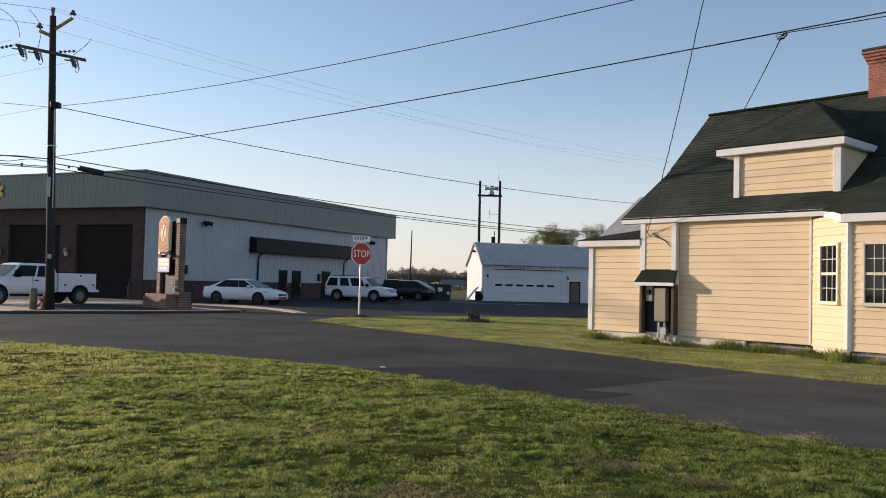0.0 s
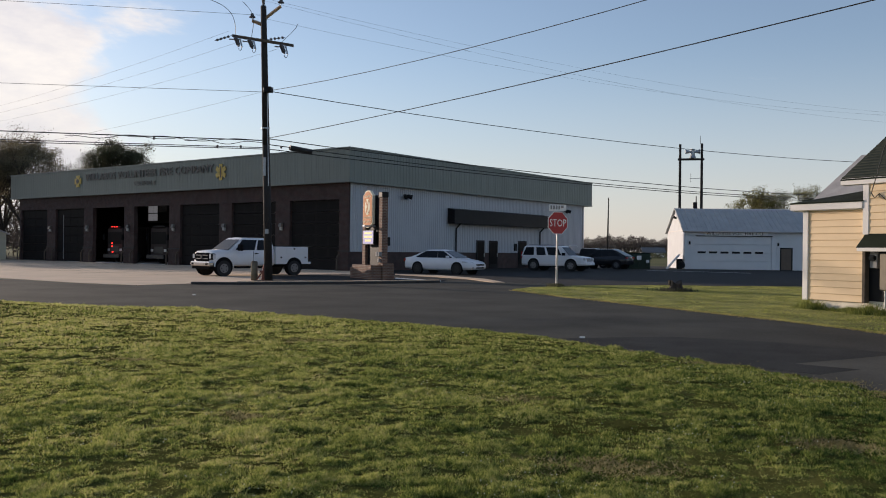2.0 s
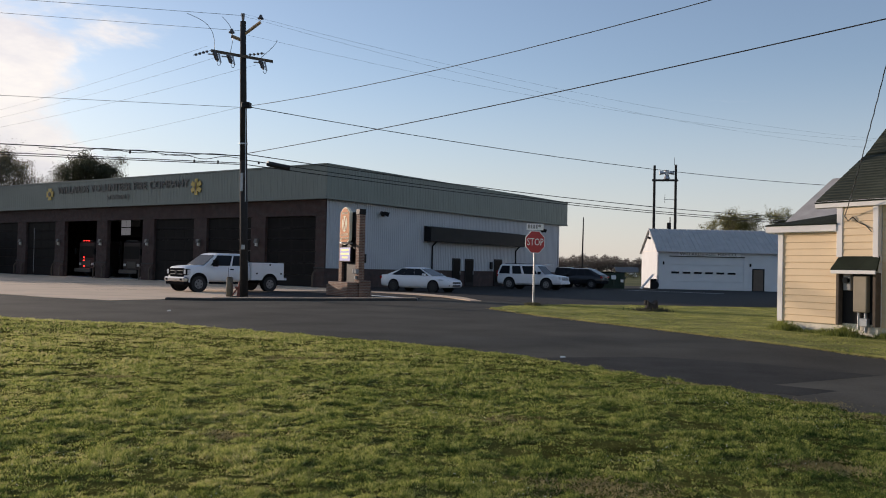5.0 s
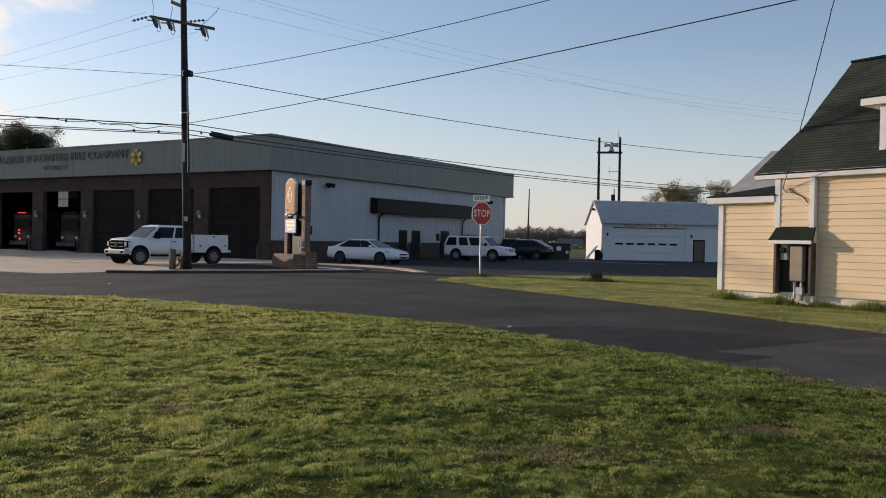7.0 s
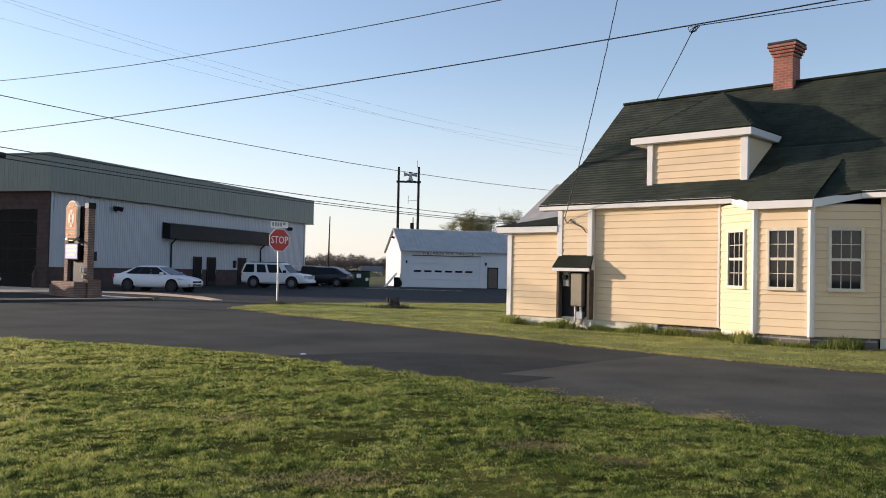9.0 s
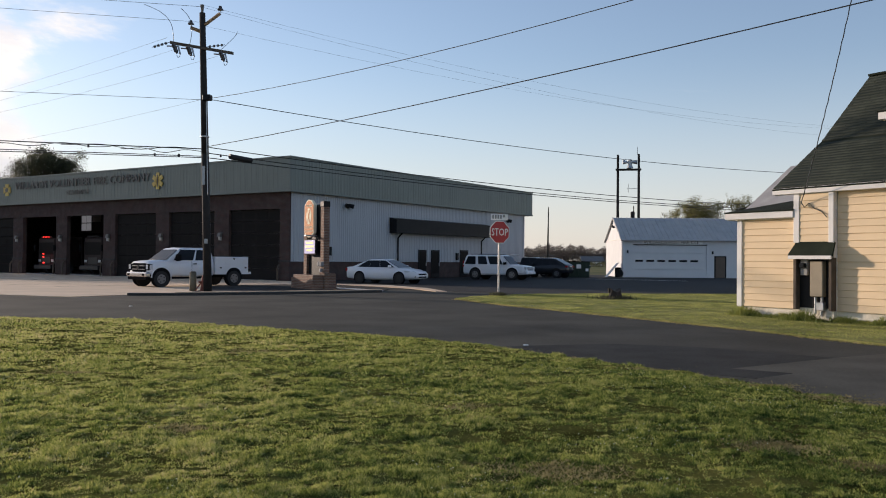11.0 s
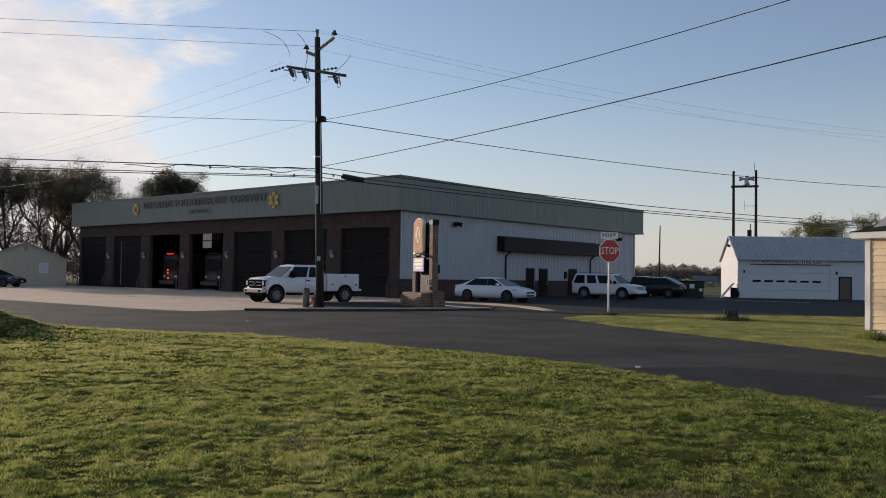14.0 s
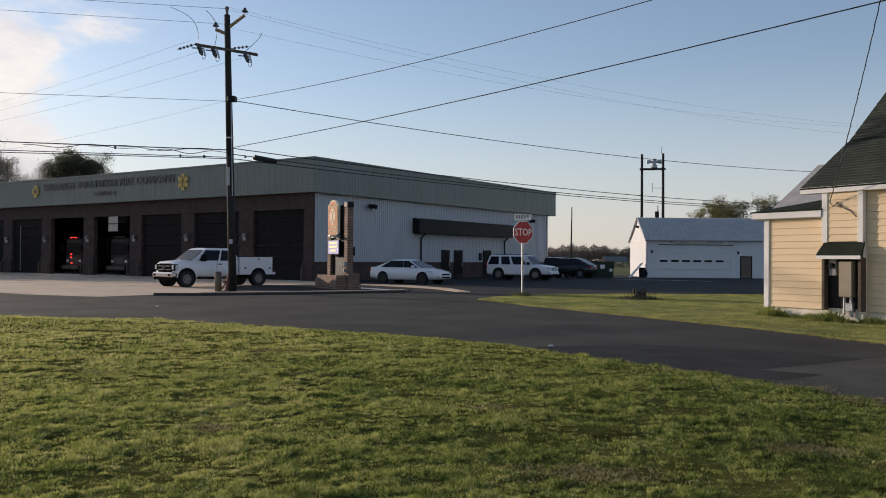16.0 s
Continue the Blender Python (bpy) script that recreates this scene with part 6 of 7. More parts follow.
suv(Matrix.Translation((-6.1, 64.2, 0)) @ pose(0, 0, 0, 0, 0, -18), M_CARWHITE, "white full-size suv parked beside the station")
crossover(Matrix.Translation((-3.0, 74.0, 0)) @ pose(0, 0, 0, 0, 0, 160))
pk = thing("pickup", Matrix.Translation((-4.6, 78.5, 0)) @ pose(0, 0, 0, 0, 0, -14), "dark pickup with a white bed rail behind the cars", "car")
part("body", shell([(-2.6, 0.5, 1.15, 0.9, 0.0), (-0.6, 0.5, 1.15, 0.95, 0.0), (1.2, 0.5, 1.15, 0.95, 0.0), (2.5, 0.6, 1.05, 0.9, 0.04)]), M_CARDARK, pk)
cabin(pk, M_CARDARK, -0.6, 1.4, -0.5, 0.8, 1.12, 1.75, 0.92, 0.74, ((0.06, 0.45, 0.06, 0.45), (0.5, 0.9, 0.5, 0.92)))
part("bed_rail", tube((-1.6, -0.8, 1.95), (-0.8, -0.8, 1.95), 0.06, 0.06, 6), M_SIGNWHITE, pk)
for x in (-1.6, 1.6):
    for s in (-1, 1):
        wheel(pk, x, s * 0.96, 0.4, 0.24)

# ---- other buildings ----
TAN = Matrix.Translation((-60.9, 66.4, 0)) @ pose(0, 0, 0, 0, 0, 46)
tan = thing("tan_outbuilding", TAN, "small tan gabled outbuilding with one window", "outbuilding")
part("gable_wall", prism([(-3.9, 0), (3.6, 0), (3.6, 2.55), (0, 4.05), (-3.9, 2.45)], 0, 0.2), M_TANWALL, tan, m=Matrix(((1, 0, 0, 0), (0, 0, 1, 0), (0, 1, 0, 0), (0, 0, 0, 1))))
part("side_wall", box(3.4, 3.6, 0.2, 12, 0, 2.5), M_TANWALL, tan)
part("side_wall", box(-3.9, -3.7, 0.2, 12, 0, 2.4), M_TANWALL, tan)
part("roof", slab([(3.9, -0.3, 2.48), (3.9, 12, 2.48), (0, 12, 4.15), (0, -0.3, 4.15)], 0.1), M_SHINGLE_GREY, tan)
part("roof", slab([(-4.2, 12, 2.38), (-4.2, -0.3, 2.38), (0, -0.3, 4.15), (0, 12, 4.15)], 0.1), M_SHINGLE_GREY, tan)
wn = part("window", box(1.2, 2.0, -0.05, 0.0, 1.2, 2.2, 0.01), M_TRIM, tan)
part("pane", box(1.28, 1.92, -0.06, -0.05, 1.28, 2.12), mat("drawn_blind", (0.6, 0.6, 0.58), 0.4), wn)
part("vent", box(-0.15, 0.15, -0.03, 0.0, 3.3, 3.7), M_KERB, tan)
NB = Matrix.Translation((8.2, 44.6, 0)) @ pose(0, 0, 0, 0, 0, -48.33)
nb = thing("neighbour_house", NB, "house with a pale grey roof behind the cream house", "house")
part("wall", box(0, 9, 0, 8, 0, 3.8), M_SIDING, nb)
part("roof", slab([(-0.3, -0.3, 3.75), (9.4, -0.3, 3.75), (9.4, 4, 6.6), (-0.3, 4, 6.6)], 0.12), M_SHINGLE_GREY, nb)
part("roof", slab([(9.4, 8.3, 3.75), (-0.3, 8.3, 3.75), (-0.3, 4, 6.6), (9.4, 4, 6.6)], 0.12), M_SHINGLE_GREY, nb)
for x in (0.0, 8.8):
    part("gable", prism([(0, 3.8), (8, 3.8), (4, 6.45)], 0, 0.2), M_SIDING, nb, m=Matrix(((0, 0, 1, x), (1, 0, 0, 0), (0, 1, 0, 0), (0, 0, 0, 1))))
M_FARROOF = mat("far_grey_roof", (0.13, 0.13, 0.13), 0.9, vary=0.2, scale=1.0)
for x, y, w, h in ((-5.8, 250, 3.6, 3.0), (3.6, 252, 6, 2.4)):
    fh = thing("farmhouse", Matrix.Translation((x, y, 0)) @ pose(0, 0, 0, 0, 0, 90 if w < 4 else 8), "far pale farmhouse at the edge of the woods", "house", "far houses")
    part("wall", box(-w / 2, w / 2, 0, 7, 0, h * 0.55), M_SHEDWHITE, fh)
    part("roof", slab([(-w / 2 - 0.4, -0.4, h * 0.53), (w / 2 + 0.4, -0.4, h * 0.53), (w / 2 + 0.4, 3.5, h + 0.4), (-w / 2 - 0.4, 3.5, h + 0.4)], 0.15), M_FARROOF, fh)
    part("roof", slab([(w / 2 + 0.4, 7.4, h * 0.53), (-w / 2 - 0.4, 7.4, h * 0.53), (-w / 2 - 0.4, 3.5, h + 0.4), (w / 2 + 0.4, 3.5, h + 0.4)], 0.15), M_FARROOF, fh)
fp = thing("far_pole", Matrix.Translation((-4.2, 110, 0)), "thin bare pole beyond the station", "utility pole")
part("shaft", tube((0, 0, 0), (0.1, 0, 8.3), 0.14, 0.06, 8), M_WOODPOLE, fp)


# ---- trees ----
def tree(base, height, spread, seed, leaves, leaf_size, leafmat, label, trunk=0.3, twig=1.0, low=0.3, name="tree", clumps=0.5):
    """A trunk with limbs that fork and taper, and leaves set about the ends."""
    rng = np.random.default_rng(seed)
    segs, tips = [], []

    def grow(p, d, length, r, depth):
        n = 3
        for k in range(n):
            d2 = d + rng.normal(0, 0.16, 3)
            d2[2] += 0.05
            d2 /= np.linalg.norm(d2)
            q = p + d2 * length / n
            segs.append((p, q, r * (1 - 0.25 * k / n), r * (1 - 0.25 * (k + 1) / n), depth))
            p, d = q, d2
            if depth > 0 and k > 0:
                tips.append(q)
        if depth >= 5 or r < 0.008:
            tips.append(p)
            return
        for _ in range(3 if depth < 3 else 2):
            a = rng.normal(0, 0.62, 3)
            a[2] = abs(a[2]) * 0.5
            d2 = d + a * np.array([spread, spread, 1])
            d2 /= np.linalg.norm(d2)
            grow(p, d2, length * rng.uniform(0.6, 0.85), r * 0.62, depth + 1)

    h0 = height * low
    p, d = np.array([0.0, 0, 0]), np.array([0, 0, 1.0])
    top = np.array([rng.normal(0, 0.2), rng.normal(0, 0.2), h0])
    segs.append((p, top, trunk, trunk * 0.8, 0))
    for _ in range(4):
        a = rng.normal(0, 0.5, 3)
        d2 = np.array([a[0] * spread, a[1] * spread, 1.0])
        grow(top, d2 / np.linalg.norm(d2), height * 0.27, trunk * 0.6, 1)
    zs = max(t[2] for t in tips)
    mean = np.mean(tips, axis=0)

    def centred(q):
        return q - np.array([mean[0], mean[1], 0]) * (q[2] / mean[2])
    tips = [centred(q) for q in tips]
    segs = [(centred(a), centred(b), r0, r1, dp) for a, b, r0, r1, dp in segs]
    k = height / zs
    t = thing(name, Matrix.Translation(base), label, "tree", "trees")
    groups = {"trunk": [s for s in segs if s[4] == 0], "limbs": [s for s in segs if s[4] > 0]}
    for nm, ss in groups.items():
        vs, fs = [], []
        for a, b, r0, r1, dp in ss:
            nside = 8 if dp == 0 else 4
            w = (b - a) / np.linalg.norm(b - a)
            u = np.cross(w, [0.3, 0.9, 0.2])
            u /= np.linalg.norm(u)
            v = np.cross(w, u)
            o = len(vs)
            for c, r in ((a, r0), (b, r1)):
                for i in range(nside):
                    an = math.tau * i / nside
                    vs.append((c + (u * math.cos(an) + v * math.sin(an)) * max(r, 0.012) * twig) * k)
            for i in range(nside):
                fs.append((o + i, o + (i + 1) % nside, o + nside + (i + 1) % nside, o + nside + i))
        ob = share("trunk" if nm == "trunk" else "branchwork", from_arrays(nm, vs, fs, M_BARK), t)
    leaves = int(leaves * 3.2)
    if leaves:
        tp = np.array([q for q in tips if q[2] > h0 * 1.1]) * k
        tp = tp[rng.permutation(len(tp))[:max(40, int(len(tp) * clumps))]]
        puff = rng.uniform(0.5, 1.25, len(tp)) * 0.036 * height
        pick = rng.integers(0, len(tp), leaves)
        c = tp[pick] + np.clip(rng.normal(0, 1, (leaves, 3)), -1.7, 1.7) * puff[pick][:, None] * np.array([1.0, 1.0, 0.75])
        a, b = rng.normal(0, 1, (leaves, 3)), rng.normal(0, 1, (leaves, 3))
        s = 0.62 * leaf_size * rng.uniform(0.6, 1.4, (leaves, 1))
        a = a / np.linalg.norm(a, axis=1, keepdims=True) * s
        b = b / np.linalg.norm(b, axis=1, keepdims=True) * s
        vs = np.stack([c - a * 0.5, c + b * 0.4, c + a * 0.6, c - b * 0.4], axis=1).reshape(-1, 3)
        fs = np.arange(len(vs)).reshape(-1, 4)
        cr = share("crown", from_arrays("crown", vs, fs, leafmat), t)
        cr["kind"] = "stuff"
    return t


PINE = "dark evergreen tree with an uneven crown behind the station"
OAK = "half-bare spring tree behind the station"
for x, y, h, sp, sd, nl, ls, lm, lb, cl in (
        (-73.5, 76.5, 13.4, 0.8, 1, 8600, 0.2, M_LEAFBUD, OAK, 0.75), (-70.0, 80.0, 14.6, 0.8, 2, 9000, 0.2, M_LEAFBUD, OAK, 0.75), (-66.9, 82.0, 13.2, 0.8, 3, 9000, 0.2, M_LEAFBUD, OAK, 0.75),
        (-72.2, 85.0, 13.4, 0.5, 31, 8600, 0.2, M_LEAFBUD, OAK, 0.75), (-67.6, 86.8, 11.8, 0.5, 4, 500, 0.16, M_LEAFBUD, OAK, 0.8), (-77.0, 75.5, 13.5, 0.6, 5, 8600, 0.2, M_LEAFBUD, OAK, 0.75),
        (-80.0, 77.0, 13.2, 0.6, 32, 8000, 0.2, M_LEAFBUD, OAK, 0.75), (-83.0, 73.0, 14.0, 0.8, 15, 8600, 0.2, M_LEAFBUD, OAK, 0.75),
        (-61.6, 90.9, 14.0, 0.42, 46, 12000, 0.2, M_LEAFDARK, PINE, 0.8), (-69.0, 97.0, 11.6, 0.6, 7, 60, 0.2, M_LEAFSPRING, OAK, 0.5),
        (-75.0, 88.0, 12.0, 0.8, 9, 1500, 0.22, M_LEAFBUD, OAK, 0.75)):
    tree((x, y, 0), h, sp, sd, nl, ls, lm, lb, trunk=0.28, low=0.24, clumps=cl)
for x, y, h, sp, sd, nl, ls, lm, cl in ((15.0, 119, 9.4, 0.9, 21, 3200, 0.2, M_LEAFSPRING, 0.9), (18.6, 121, 10.4, 0.9, 22, 4600, 0.2, M_LEAFSPRING, 0.9), (12.5, 124, 6.8, 1.0, 23, 300, 0.16, M_LEAFSPRING, 0.9),
                                       (22.4, 120, 9.2, 1.0, 24, 5200, 0.22, M_LEAFDARK, 0.7)):
    tree((x, y, 0), h, sp, sd, nl, ls, lm, "yellow-green spring tree behind the shed", trunk=0.2, clumps=cl)
rust = thing("flue_pipe", Matrix.Translation((-65.3, 73.8, 0)), "rusty brown flue pipe behind the tan outbuilding", "pipe")
part("pipe", tube((0, 0, 0), (0, 0, 5.3), 0.2, 0.19, 10), mat("rust", (0.11, 0.045, 0.03), 0.9, vary=0.3, scale=3), rust)


def woods(name, label, bearing0, bearing1, dist, count, h0, h1, size, material, seed):
    rng = np.random.default_rng(seed)
    b = np.radians(rng.uniform(bearing0, bearing1, count))
    d = dist + rng.uniform(-12, 25, count)
    bump = 0.55 + 0.16 * np.sin(b * 61) + 0.12 * np.sin(b * 173 + 1) + 0.12 * np.sin(b * 511 + 2)
    top = h0 + (h1 - h0) * np.clip(bump + rng.normal(0, 0.1, count), 0, 1.2)
    z = top * np.sqrt(rng.uniform(0, 1, count))
    c = np.stack([-np.sin(b) * d, np.cos(b) * d, z], axis=1)
    a, e = rng.normal(0, 1, (count, 3)), rng.normal(0, 1, (count, 3))
    s = size * rng.uniform(0.5, 1.5, (count, 1))
    a[:, 2] *= 1.6
    a = a / np.linalg.norm(a, axis=1, keepdims=True) * s
    e = e / np.linalg.norm(e, axis=1, keepdims=True) * s * 0.6
    vs = np.stack([c - a, c + e, c + a], axis=1).reshape(-1, 3)
    return tagged(new(name, from_arrays(name, vs, np.arange(len(vs)).reshape(-1, 3), material)), label, "woods", "", "stuff")


woods("far_woods", "low brown line of bare spring woods on the horizon", -42, 62, 330, 300000, 4.6, 8.0, 0.27, M_TWIG, 11)
woods("far_woods", "darker evergreens among the far woods", -42, 62, 322, 12000, 1.5, 6.0, 0.3, M_LEAFDARK, 12)
woods("far_woods", "dense brown inner trees of the far woods", -42, 62, 338, 60000, 2.5, 6.2, 0.75, M_TWIG, 16)
woods("hedge", "low dark hedge beyond the car park", -3, 9, 200, 3000, 0.6, 1.6, 0.35, M_LEAFDARK, 13)


# ---- grass ----
def inside(px, py, poly):
    r = np.zeros(len(px), bool)
    n = len(poly)
    for i in range(n):
        (x0, y0), (x1, y1) = poly[i], poly[(i + 1) % n]
        c = ((y0 > py) != (y1 > py)) & (px < (x1 - x0) * (py - y0) / ((y1 - y0) if y1 != y0 else 1e-9) + x0)
        r ^= c
    return r


def blades(name, label, px, py, z, height, width, material, seed, lean=0.5):
    rng = np.random.default_rng(seed)
    n = len(px)
    a = rng.uniform(0, math.tau, n)
    h = height * rng.uniform(0.5, 1.3, n)
    w = width * rng.uniform(0.6, 1.4, n)
    b = rng.uniform(0, math.tau, n)
    l = h * rng.uniform(0.1, 1.0, n) * lean
    base = np.stack([px, py, np.broadcast_to(z, n)], axis=1)
    side = np.stack([np.cos(a), np.sin(a), np.zeros(n)], axis=1) * w[:, None]
    tip = base + np.stack([np.cos(b) * l, np.sin(b) * l, h], axis=1)
    vs = np.stack([base - side, base + side, tip], axis=1).reshape(-1, 3)
    return tagged(new(name, from_arrays(name, vs, np.arange(3 * n).reshape(-1, 3), material)), label, "grass", "", "stuff")


def hash2(ix, iy, s):
    v = np.sin(ix * 127.1 + iy * 311.7 + s * 74.7) * 43758.5453
    return v - np.floor(v)


def bumps(px, py, s=0):
    """Smooth random hummocks, 0 to 1, one metre across."""
    ix, iy = np.floor(px), np.floor(py)
    fx, fy = px - ix, py - iy
    fx, fy = fx * fx * (3 - 2 * fx), fy * fy * (3 - 2 * fy)
    a = hash2(ix, iy, s) * (1 - fx) + hash2(ix + 1, iy, s) * fx
    b = hash2(ix, iy + 1, s) * (1 - fx) + hash2(ix + 1, iy + 1, s) * fx
    return a * (1 - fy) + b * fy


def turf(px, py):
    """Height of the uneven lawn."""
    px, py = np.asarray(px, float), np.asarray(py, float)
    z = 0.018 + 0.014 * bumps(px * 2.6, py * 2.6, 1) + 0.022 * bumps(px * 6, py * 6, 2) ** 2 + 0.016 * bumps(px * 15, py * 15, 8) + 0.04 * bumps(px * 0.5, py * 0.5, 3)
    return z + 0.5 * np.exp(-((px + 14.1) ** 2 + (py - 14.2) ** 2) / 1.7) * (0.75 + 0.5 * bumps(px * 2.2, py * 2.2, 11))


def clumpy(px, py):
    return 0.5 + 0.5 * np.sin(px * 2.1 + 1.7 * np.sin(py * 1.3)) * np.sin(py * 2.7 + 1.1 * np.sin(px * 1.9 + 2))


rng = np.random.default_rng(40)
gx, gy = np.meshgrid(np.arange(-27, 14.01, 0.11), np.arange(-7.5, 19.4, 0.11))
nx, ny = gx.shape[1], gx.shape[0]
q = np.arange(nx * ny).reshape(ny, nx)
fs = np.stack([q[:-1, :-1], q[:-1, 1:], q[1:, 1:], q[1:, :-1]], axis=-1).reshape(-1, 4)
cxs, cys = gx.ravel()[fs].mean(axis=1), gy.ravel()[fs].mean(axis=1)
keep = inside(cxs, cys, lawn_poly)
edge = np.array(lawn_edge)
near = np.min(np.hypot(gx.ravel()[:, None] - edge[None, ::2, 0], gy.ravel()[:, None] - edge[None, ::2, 1]), axis=1)
crown = np.clip(near / 2.6, 0, 1)
tz = 0.014 + (turf(gx.ravel(), gy.ravel()) - 0.014) * np.clip(near / 0.5, 0.15, 1) + 0.1 * crown * crown * (3 - 2 * crown)
tz = 0.014 + (tz - 0.014) * np.clip((gy.ravel() + 0.5) / 4.0, 0.15, 1)
vs = np.stack([gx.ravel(), gy.ravel(), tz], axis=1)
tagged(new("lawn", from_arrays("lawn", vs, fs[keep], M_SOIL)), "mown green lawn with hummocks and bare spots", "lawn", "", "structure")


def turf_at(px, py):
    """Height of the finished lawn sheet under a blade, with its fall to the tarmac."""
    i = np.clip(np.rint((np.asarray(px) + 27) / 0.11).astype(int), 0, nx - 1)
    j = np.clip(np.rint((np.asarray(py) + 7.5) / 0.11).astype(int), 0, ny - 1)
    return tz.reshape(ny, nx)[j, i]


# worn spots: middle, radius and number of dry stalks
BARE = ((1.43, 6.47, 0.34, 1500), (-4.53, 11.63, 0.5, 900), (-0.16, 5.47, 0.45, 1400), (2.1, 10.35, 0.35, 900), (2.75, 9.45, 0.4, 1200), (3.5, 8.5, 0.4, 1200), (0.9, 11.7, 0.3, 600), (1.9, 5.9, 0.25, 700), (-1.0, 7.6, 0.3, 500), (-5.8, 9.0, 0.35, 500), (-3.0, 6.2, 0.3, 600))
for k, (n, d0, d1) in enumerate(((520000, 4.2, 7.0), (520000, 7.0, 11.5), (420000, 11.5, 30))):
    ang = np.radians(rng.uniform(-36, 47, n))
    d = 1 / rng.uniform(1 / d1, 1 / d0, n)
    px, py = -np.sin(ang) * d, np.cos(ang) * d
    ok = inside(px, py, lawn_poly)
    tuft = 0.3 * bumps(px * 2.3, py * 2.3, 4) + 0.4 * bumps(px * 6.1, py * 6.1, 6) + 0.3 * bumps(px * 13, py * 13, 7)
    tuft = np.clip((tuft - 0.25) / 0.5, 0, 1)
    ok &= rng.uniform(0, 1, n) < 0.3 + 0.9 * tuft
    for bx, by, br, bm in BARE:
        ok &= (np.hypot(px - bx, (py - by) * 1.8) > br * rng.uniform(0.5, 1.4, n)) | (rng.uniform(0, 1, n) < 0.2)
    px, py, d, tuft = px[ok], py[ok], d[ok], tuft[ok]
    blades("grass", "short mown green grass of the lawn", px, py, turf_at(px, py) - 0.004, (0.016 + 0.0008 * d) * (0.35 + 1.6 * tuft ** 1.5), 0.00062 * d, M_GRASS, 50 + k, 1.3)
px, py = rng.uniform(-5, 5, 90000), rng.uniform(-4, 3.6, 90000)
blades("grass", "short mown green grass of the lawn", px, py, turf_at(px, py) - 0.004, 0.02 * (0.35 + 1.3 * bumps(px * 6, py * 6, 6)), 0.003, M_GRASS, 54, 1.3)
# thatch and dry edge along the tarmac
ex, ey = [], []
for (x0, y0), (x1, y1) in zip(lawn_edge, lawn_edge[1:]):
    m = int(240 * math.hypot(x1 - x0, y1 - y0)) if math.hypot(x1 - x0, y1 - y0) < 2 else 0
    u = rng.uniform(0, 1, m)
    ex += list(x0 + (x1 - x0) * u + rng.normal(0, 0.1, m))
    ey += list(y0 + (y1 - y0) * u + rng.normal(0, 0.16, m) - 0.12)
    if x0 > -0.5 and m:
        u = rng.uniform(0, 1, m)
        ex += list(x0 + (x1 - x0) * u + rng.normal(-0.12, 0.1, m))
        ey += list(y0 + (y1 - y0) * u + rng.normal(-0.2, 0.12, m))
blades("dry_grass", "dry straw-coloured grass along the lawn edge", np.array(ex), np.array(ey), 0.014, 0.026, 0.008, M_STRAW, 60, 1.8)
for cx, cy, r, m in BARE:
    tx, ty = cx + rng.normal(0, r * 0.6, m), cy + rng.normal(0, r * 0.35, m)
    blades("dry_grass", "patch of dry thatch in the lawn", tx, ty, turf_at(tx, ty), 0.018, 0.006, M_STRAW, 61, 2.4)
# verge round the house
n = 90000
px, py = rng.uniform(-5, 13, n * 3), rng.uniform(9, 41, n * 3)
ok = inside(px, py, island_poly)
hl = HOUSE.inverted()
lx = hl[0][0] * px + hl[0][1] * py + hl[0][3]
ly = hl[1][0] * px + hl[1][1] * py + hl[1][3]
ok &= ~((lx > -1.2) & (lx < END) & (ly > 0.02))
ok &= ~((lx > 5.3) & (lx < 8.8) & (ly > -0.7))
px, py = px[ok][:n], py[ok][:n]
blades("grass", "short green grass of the verge", px, py, 0.048, 0.01 + 0.025 * bumps(px * 1.3, py * 1.3, 9), 0.012, leaf_mat("verge_blades", (0.14, 0.18, 0.04), (0.47, 0.47, 0.15), 0.5, 1.2, 0.7), 70, 0.9)
ex, ey = [], []
for (x0, y0), (x1, y1) in zip(island_poly, island_poly[1:]):
    m = int(130 * math.hypot(x1 - x0, y1 - y0)) if math.hypot(x1 - x0, y1 - y0) < 2 else 0
    u = rng.uniform(0, 1, m)
    ex += list(x0 + (x1 - x0) * u + rng.normal(0, 0.09, m))
    ey += list(y0 + (y1 - y0) * u + rng.normal(0, 0.12, m))
blades("dry_grass", "ragged dry grass along the verge edge", np.array(ex), np.array(ey), 0.006, 0.028, 0.014, M_STRAW, 74, 1.6)
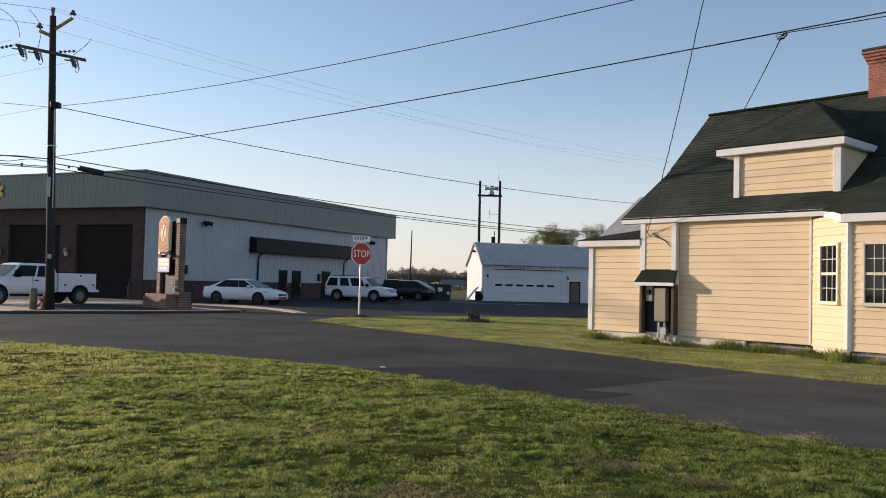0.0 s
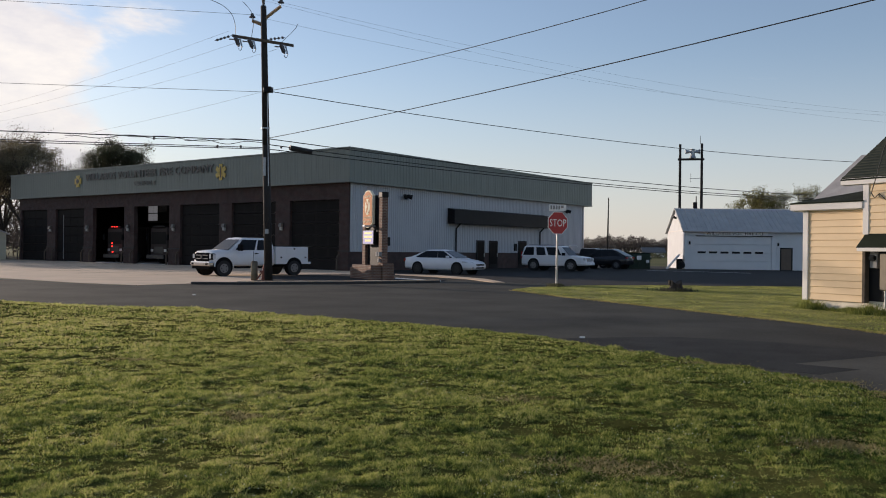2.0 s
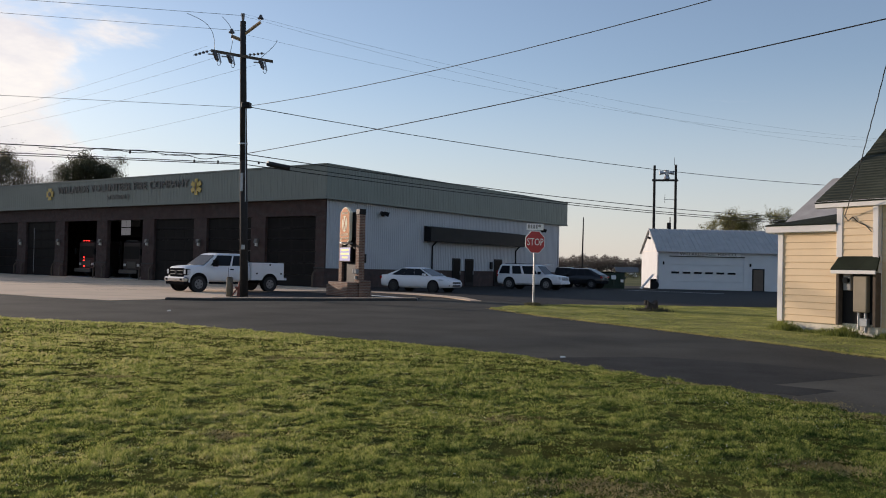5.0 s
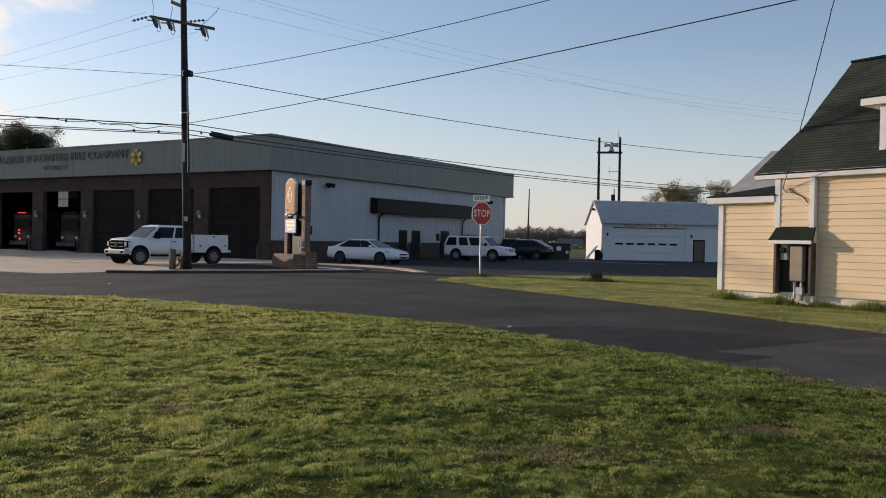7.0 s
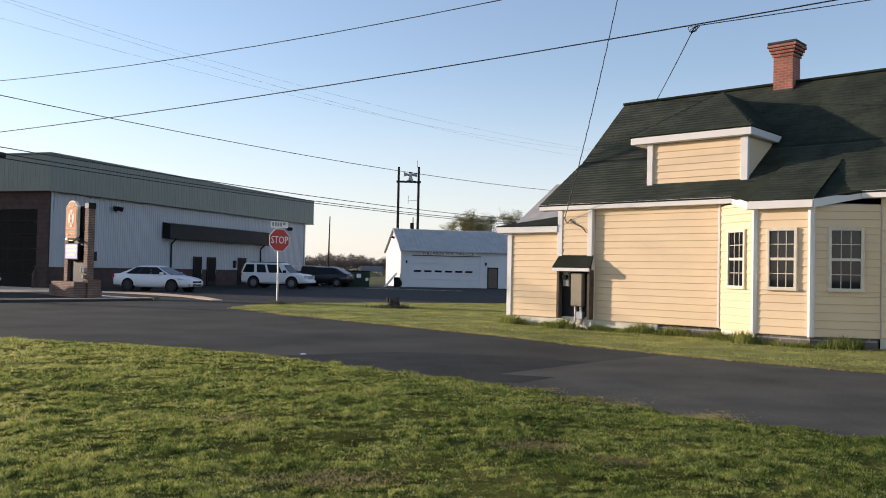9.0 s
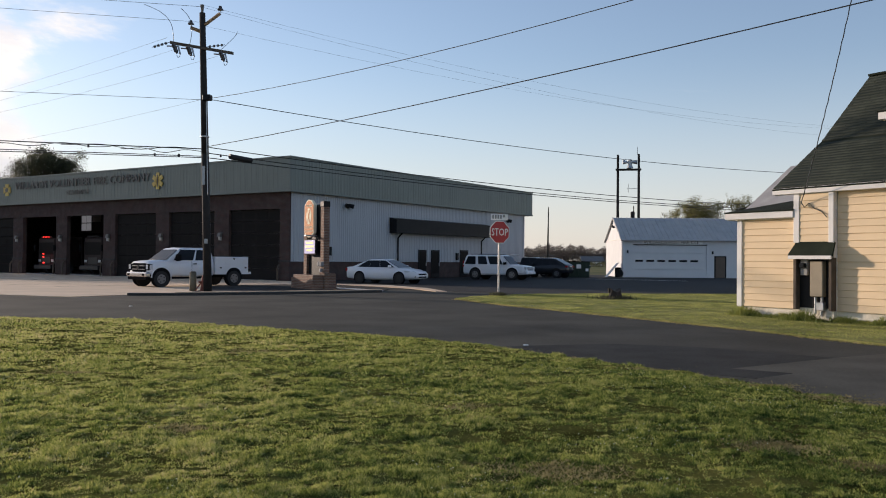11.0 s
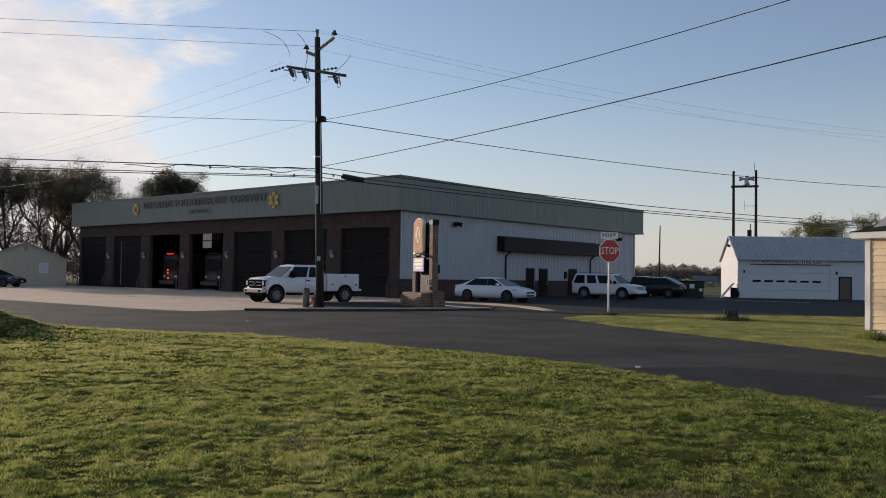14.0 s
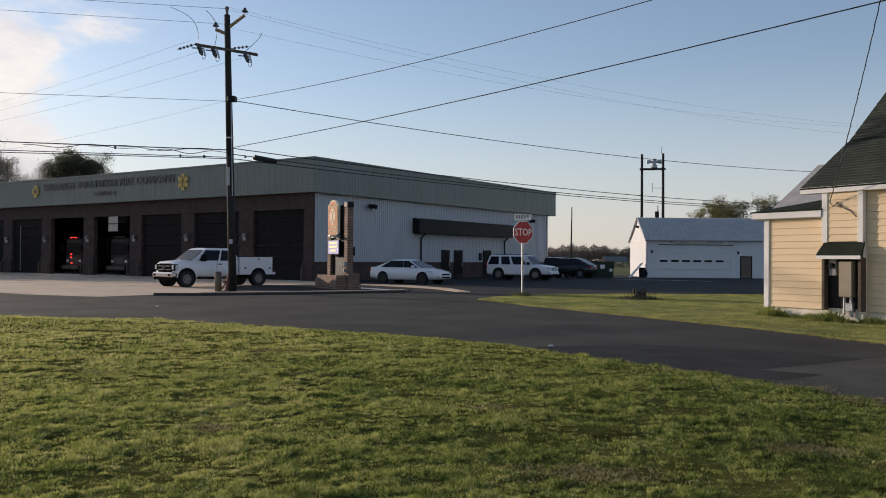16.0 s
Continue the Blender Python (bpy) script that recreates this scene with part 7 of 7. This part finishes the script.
# weeds against the foundation, the sign post and the stump
u = rng.uniform(-1.2, 8.6, 7000)
off = np.abs(rng.normal(0, 0.2, 7000)) + 0.05
off = off + np.interp(u, [5.2, 6.4, 7.7, 8.8], [0, 0.78, 0.78, 0], left=0, right=0)
off = off + np.where((u > 0.65) & (u < 1.8), 0.42, 0)
hx = HOUSE[0][0] * u + HOUSE[0][1] * -off + HOUSE[0][3]
hy = HOUSE[1][0] * u + HOUSE[1][1] * -off + HOUSE[1][3]
blades("weeds", "ragged weeds along the house foundation", hx, hy, 0.04, 0.07 + 0.2 * np.abs(np.sin(u * 1.3) * np.sin(u * 3.1 + 1)), 0.014, M_WEED, 71, 0.9)
blades("weeds", "dark weeds round the foot of the stop sign", SX + rng.normal(0, 0.15, 500), SY + rng.normal(0, 0.15, 500), 0.04, 0.13, 0.02, M_LEAFDARK, 72, 0.8)
blades("weeds", "dark weeds round the stump", 1.3 + rng.normal(0, 0.32, 500), 33.0 + rng.normal(0, 0.25, 500), 0.04, 0.14, 0.02, M_LEAFDARK, 73, 0.8)
# clover heads
m = 3000
ang, d = np.radians(rng.uniform(-38, 46, m)), rng.uniform(4.5, 14, m)
px, py = -np.sin(ang) * d, np.cos(ang) * d
ok = inside(px, py, lawn_poly) & (clumpy(px * 0.8, py * 0.8) > 0.55)
px, py = px[ok], py[ok]
vs, fs = [], []
for x, y in zip(px, py):
    k, s, z = len(vs), 0.0042, float(turf_at(x, y)) + 0.025 + 0.02 * rng.random()
    vs += [(x - s, y, z), (x, y - s, z), (x + s, y, z), (x, y + s, z), (x, y, z + s), (x, y, z - s)]
    fs += [(k, k + 1, k + 4), (k + 1, k + 2, k + 4), (k + 2, k + 3, k + 4), (k + 3, k, k + 4), (k + 1, k, k + 5), (k + 2, k + 1, k + 5), (k + 3, k + 2, k + 5), (k, k + 3, k + 5)]
tagged(new("clover", from_arrays("clover", vs, fs, M_CLOVER)), "tiny white clover heads scattered in the lawn", "clover", "", "stuff")
woods("undergrowth", "dark undergrowth beneath the trees behind the station", 38, 54, 124, 26000, 3.5, 10.0, 0.24, M_TWIG, 14)

for x, y, r in ((-0.93, 14.88, 20), (-13.33, 23.78, 60)):
    sc = thing("paper_scrap", Matrix.Translation((x, y, 0.008)) @ pose(0, 0, 0, 0, 0, r), "scrap of white paper lying on the road", "litter", "litter on the road")
    part("sheet", prism([(-0.05, -0.03), (0.045, -0.03), (0.05, 0.025), (-0.03, 0.03)], 0, 0.02), M_SIGNWHITE, sc)
